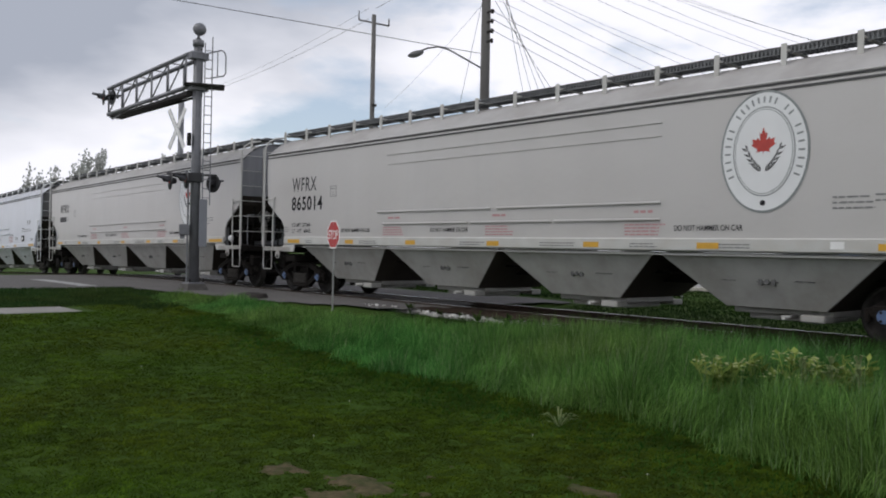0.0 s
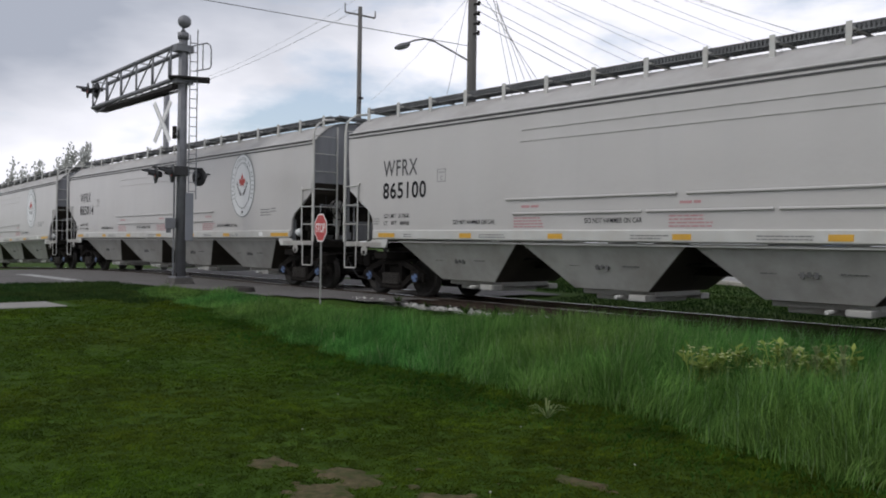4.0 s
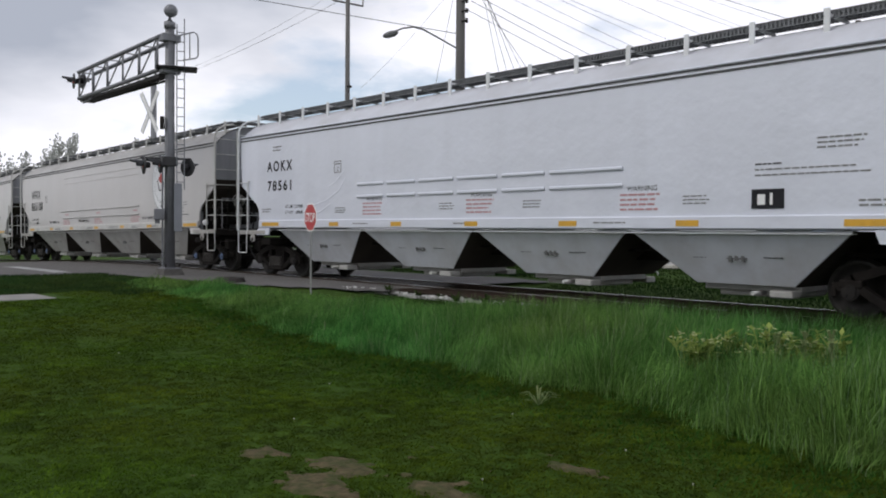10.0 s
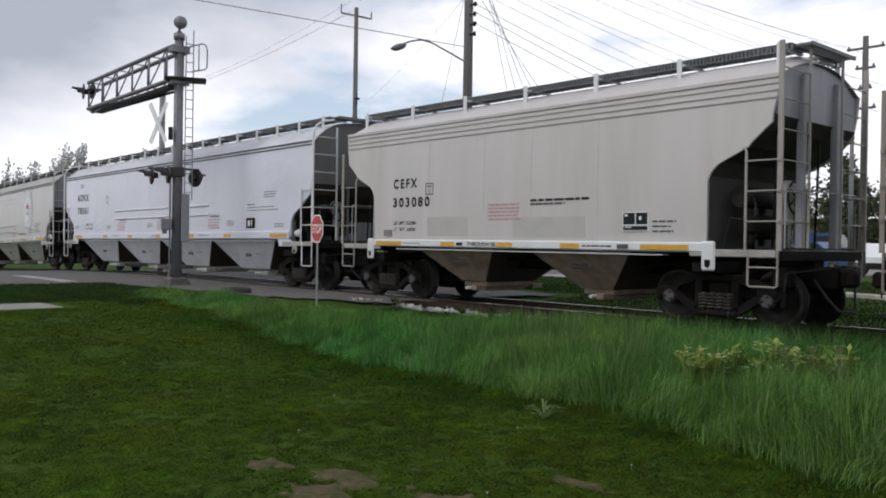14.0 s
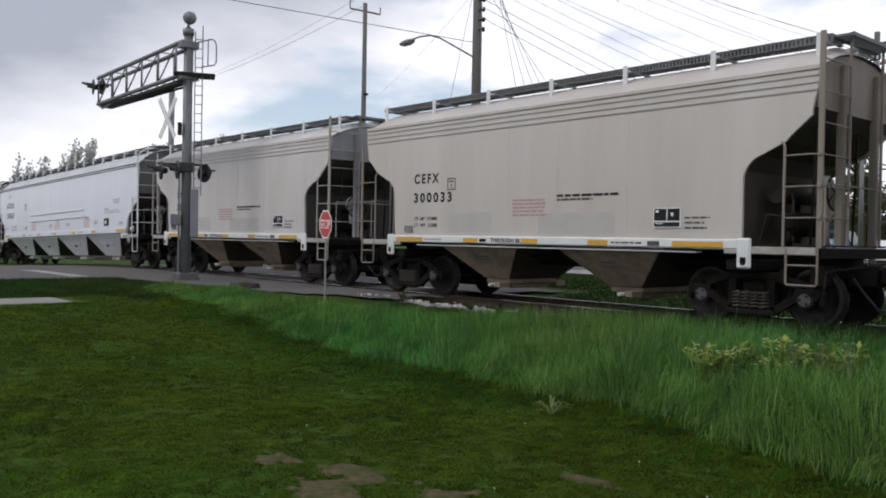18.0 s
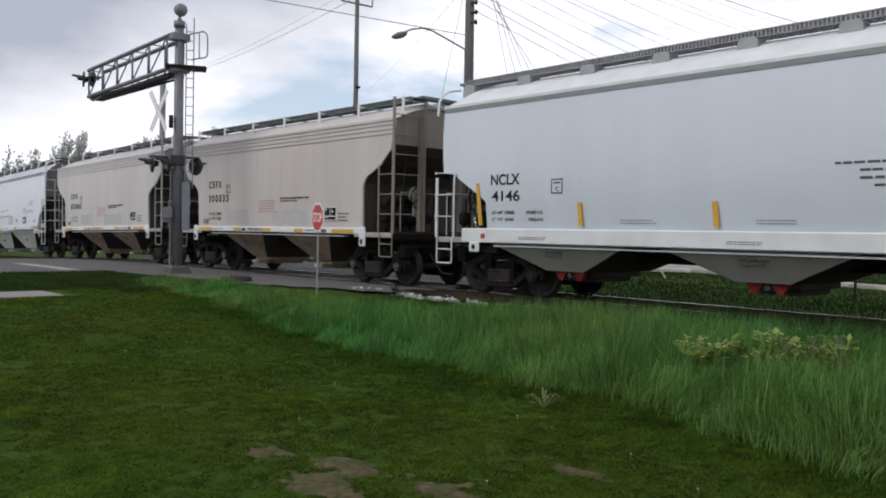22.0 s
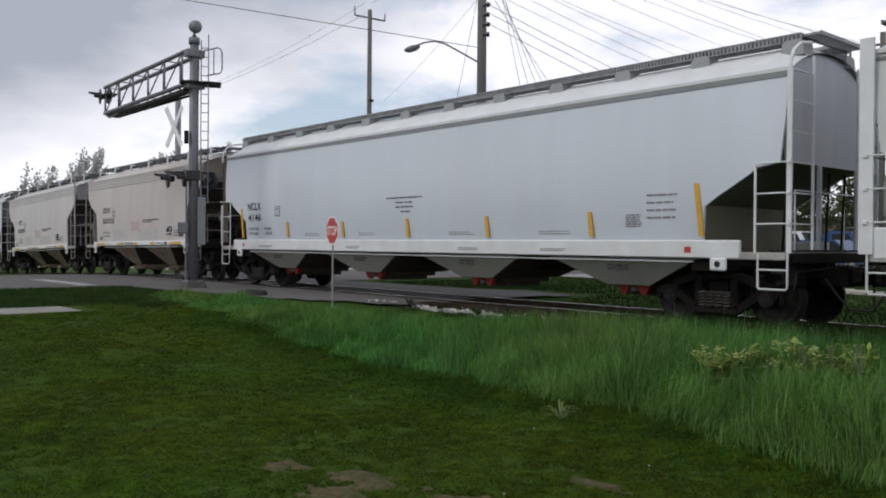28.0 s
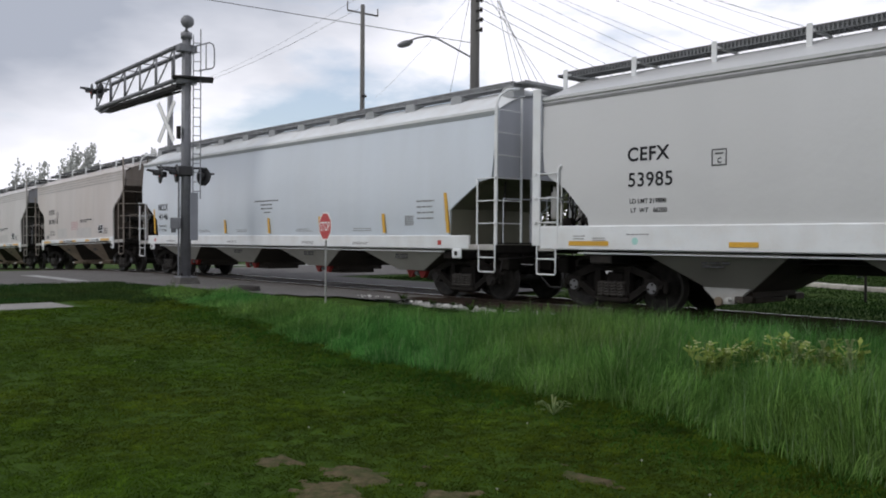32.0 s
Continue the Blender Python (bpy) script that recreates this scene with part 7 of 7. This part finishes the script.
cable((P1[0] - 0.8, P1[1] + 0.2, 15.2), (-73.4, 32.7, 15.0), 0.5, 0.008)
cable((P1[0] + 0.6, P1[1] - 0.3, 14.8), (P2[0], P2[1], 13.9), 0.4)
# service drops and guys beside the tall pole
for i in range(5):
    cable((P2[0] + 0.35 + 0.05 * i, P2[1] - 0.1, 13.2 - 0.7 * i), (P2[0] + 1.3 + 0.30 * i, P2[1] + 0.9 + 0.2 * i, 6.4), 0.05, 0.010, n=4)
cable((P2[0] - 0.2, P2[1], 10.6), (P2[0] - 1.4, P2[1] - 0.6, 4.4), 0.0, 0.009, n=3)


# ---- beyond the railway ----
kerb = tagged(new("far_kerb"), "pale broken kerb stones along the far verge", "kerb", kind="structure")
ks = Shape().box(-0.42, -0.14, -0.05, 0.42, 0.14, 0.14, 0.03).mesh("kerb_stone", STONE_FAR)
for i in range(34):
    u = i / 33
    kx, ky = -19.0 + 21.0 * u, 27.0 - 2.8 * u
    part("kerb_stone", ks, None, kerb, at=pose(kx, ky, ground_z(kx, ky), 0, 0, -8 + random.uniform(-8, 8)))
for kx, ky in ((-8.35, 20.9), (-11.0, 21.9), (-5.6, 20.2)):
    mk = thing("marker_post", "thin dark steel marker post in the verge", "marker post", "marker posts", at=pose(kx, ky, ground_z(kx, ky)))
    part("post", Shape().box(-0.03, -0.02, 0, 0.03, 0.02, 1.05, 0.005), DARK_STEEL, mk)
    part("post_cap", Shape().box(-0.04, -0.03, 1.05, 0.04, 0.03, 1.09), POST_STEEL, mk)


stake = thing("leaning_stake", "thin white leaning stake in the far verge", "stake", at=pose(-14.6, 22.4, ground_z(-14.6, 22.4), 0, -32, 20))
part("post", Shape().tube((0, 0, -0.05), (0, 0, 1.05), 0.03, 6), SIGN_WHITE, stake)


def vehicle(x, y, turn, length, height, paint, label, kind, box=False):
    v = thing(kind, label, kind.replace("_", " "), at=pose(x, y, ground_z(x, y) + 0.02, 0, 0, turn))
    w = 1.95
    L = length / 2
    if box:
        part("cargo_box", Shape().box(-L, -w / 2 - 0.1, 0.9, L - 2.0, w / 2 + 0.1, height, 0.04), paint, v)
        cab = [(L - 1.9, 0.5), (L, 0.5), (L, 1.35), (L - 0.5, 2.3), (L - 1.9, 2.35)]
        part("cab", Shape().prism(cab, "y", -w / 2, w / 2), paint, v)
        part("windscreen", Shape().prism([(L - 0.03, 1.42), (L - 0.44, 2.22), (L - 0.40, 2.24), (L + 0.01, 1.44)], "y", -w / 2 + 0.12, w / 2 - 0.12), DARK_GLASS, v)
        part("chassis", Shape().box(-L + 0.1, -0.5, 0.55, L - 0.2, 0.5, 0.9), DARK_STEEL, v)
        for sy in (-1, 1):
            part("side_window", Shape().prism([(L - 1.6, 1.5), (L - 0.35, 1.5), (L - 0.65, 2.15), (L - 1.6, 2.15)], "y", sy * (w / 2 + 0.004), sy * (w / 2 - 0.02)), DARK_GLASS, v)
    else:
        body = [(-L, 0.45), (L, 0.45), (L, 0.85), (L * 0.55, height * 0.60), (L * 0.22, height), (-L * 0.62, height), (-L * 0.95, height * 0.62), (-L, 0.9)]
        part("body", Shape().prism(body, "y", -w / 2, w / 2), paint, v)
        glass = [(L * 0.50, height * 0.62), (L * 0.20, height * 0.95), (-L * 0.60, height * 0.95), (-L * 0.88, height * 0.64)]
        for sy in (-1, 1):
            part("side_window", Shape().prism(glass, "y", sy * (w / 2 + 0.004), sy * (w / 2 - 0.02)), DARK_GLASS, v)
        part("bumper", Shape().box(L - 0.05, -w / 2, 0.40, L + 0.10, w / 2, 0.62, 0.03).box(-L - 0.10, -w / 2, 0.40, -L + 0.05, w / 2, 0.62, 0.03), DARK_STEEL, v)
    for dx in (-L * 0.62, L * 0.62):
        for sy in (-1, 1):
            wh = part("wheel", Shape().spun([(0.20, -0.11), (0.33, -0.11), (0.36, -0.07), (0.36, 0.07), (0.33, 0.11), (0.20, 0.11)], (0, 0, 0), "y", 20), RUBBER, v, at=pose(dx, sy * (w / 2 - 0.08), 0.36))
            part("rim", Shape().spun([(0.0, -0.09), (0.2, -0.10), (0.2, 0.10), (0.0, 0.09)], (0, 0, 0), "y", 16), LAMP_GREY, wh)


vehicle(-27.0, 50.0, 8, 6.6, 3.3, CAR_WHITE, "white box truck parked in the lot", "box_truck", True)
vehicle(-21.0, 47.0, 0, 4.7, 1.75, CAR_BLUE, "blue van parked in the lot", "parked_car")
vehicle(-34.5, 49.0, 4, 4.8, 1.7, CAR_WHITE, "white car parked in the lot", "parked_car")
vehicle(-16.5, 46.0, 90, 4.6, 1.6, CAR_WHITE, "white hatchback parked in the lot", "parked_car")
vehicle(-24.0, 52.5, 5, 4.8, 2.1, CAR_BLUE, "blue delivery truck parked in the lot", "box_truck", True)


def shed(x, y, turn, lx, ly, hz, label):
    b = thing("low_building", label, "building", "low buildings beyond the lot", at=pose(x, y, ground_z(x, y), 0, 0, turn))
    part("wall", Shape().box(-lx / 2, -ly / 2, -0.1, lx / 2, ly / 2, hz), BRICK_FAR, b)
    part("roof", Shape().box(-lx / 2 - 0.3, -ly / 2 - 0.3, hz, lx / 2 + 0.3, ly / 2 + 0.3, hz + 0.25, 0.03), DARK_STEEL, b)
    nw = int(lx / 3)
    for i in range(nw):
        cx = -lx / 2 + (i + 0.5) * lx / nw
        win = part("window", Shape().box(cx - 0.7, -ly / 2 - 0.05, 1.0, cx + 0.7, -ly / 2 + 0.02, 2.2), SIGN_WHITE, b)
        part("pane", Shape().box(cx - 0.6, -ly / 2 - 0.06, 1.1, cx + 0.6, -ly / 2 - 0.052, 2.1), DARK_GLASS, win)


shed(-31.0, 68.0, 6, 22, 9, 3.4, "low brown flat-roofed building beyond the lot")
shed(-6.0, 62.0, -4, 14, 8, 3.2, "low brown flat-roofed building beyond the lot")


def tree(x, y, h, spread, seed, mat, lean=0.0, leaves=900, label="spring tree with thin young leaves", columnar=False, bark=None, leaf=1.0):
    t = thing("tree", label, "tree", "trees in the distance", at=pose(x, y, ground_z(x, y)))
    r2 = random.Random(seed)
    s = Shape()
    top = Vector((lean * h, 0, h))
    s.tube((0, 0, 0), top * 0.5, 0.02 * h, 8, 0.012 * h)
    s.tube(top * 0.5, top * 0.95, 0.012 * h, 6, 0.003 * h)
    tips = []
    for i in range(22):
        u = r2.uniform(0.22, 0.92)
        a = r2.uniform(0, 6.283)
        base = top * u
        out = spread * (1.05 - u * 0.75) * r2.uniform(0.6, 1.1)
        rise = h * (0.20 if columnar else 0.10) * r2.uniform(0.6, 1.3)
        tip = base + Vector((math.cos(a) * out + lean * h * 0.1, math.sin(a) * out, rise))
        s.tube(base, tip, 0.005 * h, 5, 0.0015 * h)
        tips.append((base, tip))
    part("trunk", s, bark or BARK, t)
    v, f = [], []
    for i in range(leaves):
        b, e = tips[r2.randrange(len(tips))]
        c = b.lerp(e, r2.uniform(0.35, 1.08)) + Vector((r2.gauss(0, 1), r2.gauss(0, 1), r2.gauss(0, 1))) * spread * 0.13
        k = leaf * h * r2.uniform(0.010, 0.022)
        u = Vector((r2.gauss(0, 1), r2.gauss(0, 1), r2.gauss(0, 1))).normalized() * k
        w = u.orthogonal().normalized() * k * 0.6
        n = len(v)
        v += [c - u, c + w, c + u, c - w]
        f.append((n, n + 1, n + 2, n + 3))
    part("crown", Shape().add(v, f), mat, t)


def poplar(x, y, h, seed):
    """Several upswept stems that lean with the wind, with sparse leaves along them."""
    t = thing("tree", "slim wind-bent poplar with sparse grey-green leaves", "tree", "trees in the distance", at=pose(x, y, ground_z(x, y)))
    r2 = random.Random(seed)
    s = Shape().tube((0, 0, 0), (0, 0, h * 0.42), 0.13, 8, 0.10)
    v, f = [], []
    for k in range(r2.randrange(5, 8)):
        off = r2.uniform(-0.95, 0.95)
        hh = h * r2.uniform(0.80, 1.02)
        lean = r2.uniform(0.8, 1.7)
        pts = [Vector((off * u * 1.0 + lean * u * u, off * 0.6 * u + 0.4 * lean * u * u, h * 0.36 + (hh - h * 0.36) * u)) for u in (0, 0.35, 0.7, 1.0)]
        s.pipe(pts, 0.022, 5)
        for j in range(150):
            u = r2.uniform(0.15, 1.0)
            i = min(2, int(u * 3))
            c = pts[i].lerp(pts[i + 1], u * 3 - i) + Vector((r2.gauss(0, 0.18), r2.gauss(0, 0.18), r2.gauss(0, 0.12)))
            d = (pts[i + 1] - pts[i]).normalized() + Vector((r2.gauss(0.25, 0.35), r2.gauss(0, 0.35), r2.gauss(0, 0.25)))
            d = d.normalized() * r2.uniform(0.16, 0.32)
            w = d.orthogonal().normalized() * 0.10
            n = len(v)
            v += [c, c + d * 0.5 + w, c + d, c + d * 0.5 - w]
            f.append((n, n + 1, n + 2, n + 3))
    part("trunk", s, PALE_BARK, t)
    part("crown", Shape().add(v, f), GREY_LEAF, t)


for i, (azm, dist, h) in enumerate(((-75.6, 92, 7.8), (-74.6, 96, 8.0), (-73.4, 95, 8.6), (-72.5, 92, 9.6), (-72.0, 93, 10.4), (-71.6, 94, 9.6), (-69.1, 96, 9.6), (-68.2, 95, 10.2), (-67.5, 97, 10.6), (-66.3, 96, 10.2), (-63.6, 96, 11.6), (-60.6, 110, 12.8))):
    poplar(dist * math.sin(radians(azm)), dist * math.cos(radians(azm)), h + 1.9, 100 + i)
for i in range(22):
    azm = -47 + i * 2.0 + random.uniform(-0.8, 0.8)
    dist = random.uniform(60, 80)
    tree(dist * math.sin(radians(azm)), dist * math.cos(radians(azm)), random.uniform(5.0, 8.0), random.uniform(2.4, 3.6), 200 + i, FAR_LEAF, 0.0, 2900, "round spring tree with thin green leaves beyond the lot", leaf=1.3)


# unseen plain band behind the viewer, added to close the place and darken reflections
dark_band = Shape()
wx = steps(-260, 220, 4.0)
prof = [(x, 5.2 + 2.2 * noise.noise(Vector((x * 0.06, 0, 0))) + 1.2 * noise.noise(Vector((x * 0.3, 0, 4)))) for x in wx]
n = len(wx)
wv = [(x, -66.0, -1.5) for x, h in prof] + [(x, -67.0, 0.6 * h) for x, h in prof] + [(x, -70.0, h) for x, h in prof] + [(x, -80.0, -1.5) for x, h in prof]
dark_band.add(wv, [(r * n + i, r * n + i + 1, (r + 1) * n + i + 1, (r + 1) * n + i) for r in range(3) for i in range(n - 1)], True)
tagged(part("backdrop", dark_band, FAR_LEAF), "unseen backdrop band that darkens reflections in the car sides", "backdrop", kind="structure")


# ---- the train and its motion ----
def car_pose(x, reach):
    z0, z1 = crest(x - reach), crest(x + reach)
    return pose(x, TRACK_Y, (z0 + z1) / 2, 0, -math.degrees(math.atan2(z1 - z0, 2 * reach)), 0)


def rolled(t):
    i = min(31, int(t))
    u = t - i
    p0 = ROLLED[i - 1] if i > 0 else 2 * ROLLED[0] - ROLLED[1]
    p1, p2 = ROLLED[i], ROLLED[i + 1]
    p3 = ROLLED[i + 2] if i < 31 else 2 * ROLLED[32] - ROLLED[31]
    return 0.5 * (2 * p1 + (p2 - p0) * u + (2 * p0 - 5 * p1 + 4 * p2 - p3) * u * u + (3 * p1 - p0 - 3 * p2 + p3) * u ** 3)


MIDDLES = [-54.4, -33.45, -12.49, 8.49, 29.45, 46.27, 59.10, 75.68, 95.35]
REACH = [8.42, 8.42, 8.42, 8.42, 8.42, 4.38, 4.38, 7.85, 7.72]
TRAIN = [
    white_car(car_pose(MIDDLES[0], 8.42), ""),
    malt_car(car_pose(MIDDLES[1], 8.42), "", ()),
    malt_car(car_pose(MIDDLES[2], 8.42), "865014", ("LD LMT  217600", "LT   WT   68400")),
    malt_car(car_pose(MIDDLES[3], 8.42), "865100", ("LD LMT  217600", "LT   WT   68400")),
    white_car(car_pose(MIDDLES[4], 8.42), "78561"),
    two_bay_car(car_pose(MIDDLES[5], 4.38), "303080", BEIGE_PAINT, "beige two-bay covered hopper car with a repainted patch", ("LD LMT 232800", "LT  WT  53200")),
    two_bay_car(car_pose(MIDDLES[6], 4.38), "300033", CREAM_PAINT, "cream two-bay covered hopper car streaked with dirt", ("LD LMT 232800", "LT  WT  53200")),
    pellet_car(car_pose(MIDDLES[7], 7.85)),
    last_car(car_pose(MIDDLES[8], 7.72)),
]


def motions():
    for car, mid, reach in zip(TRAIN, MIDDLES, REACH):
        walk(car, [(k * 0.5, car_pose(mid - rolled(k * 0.5), reach)) for k in range(65)])
        for ws in WHEELSETS[car.name]:
            x = ws.location.x
            walk(ws, [(k * 4 / 30, pose(x, 0, WHEEL_R, 0, -math.degrees(rolled(k * 4 / 30) / WHEEL_R), 0)) for k in range(241)])


motions()
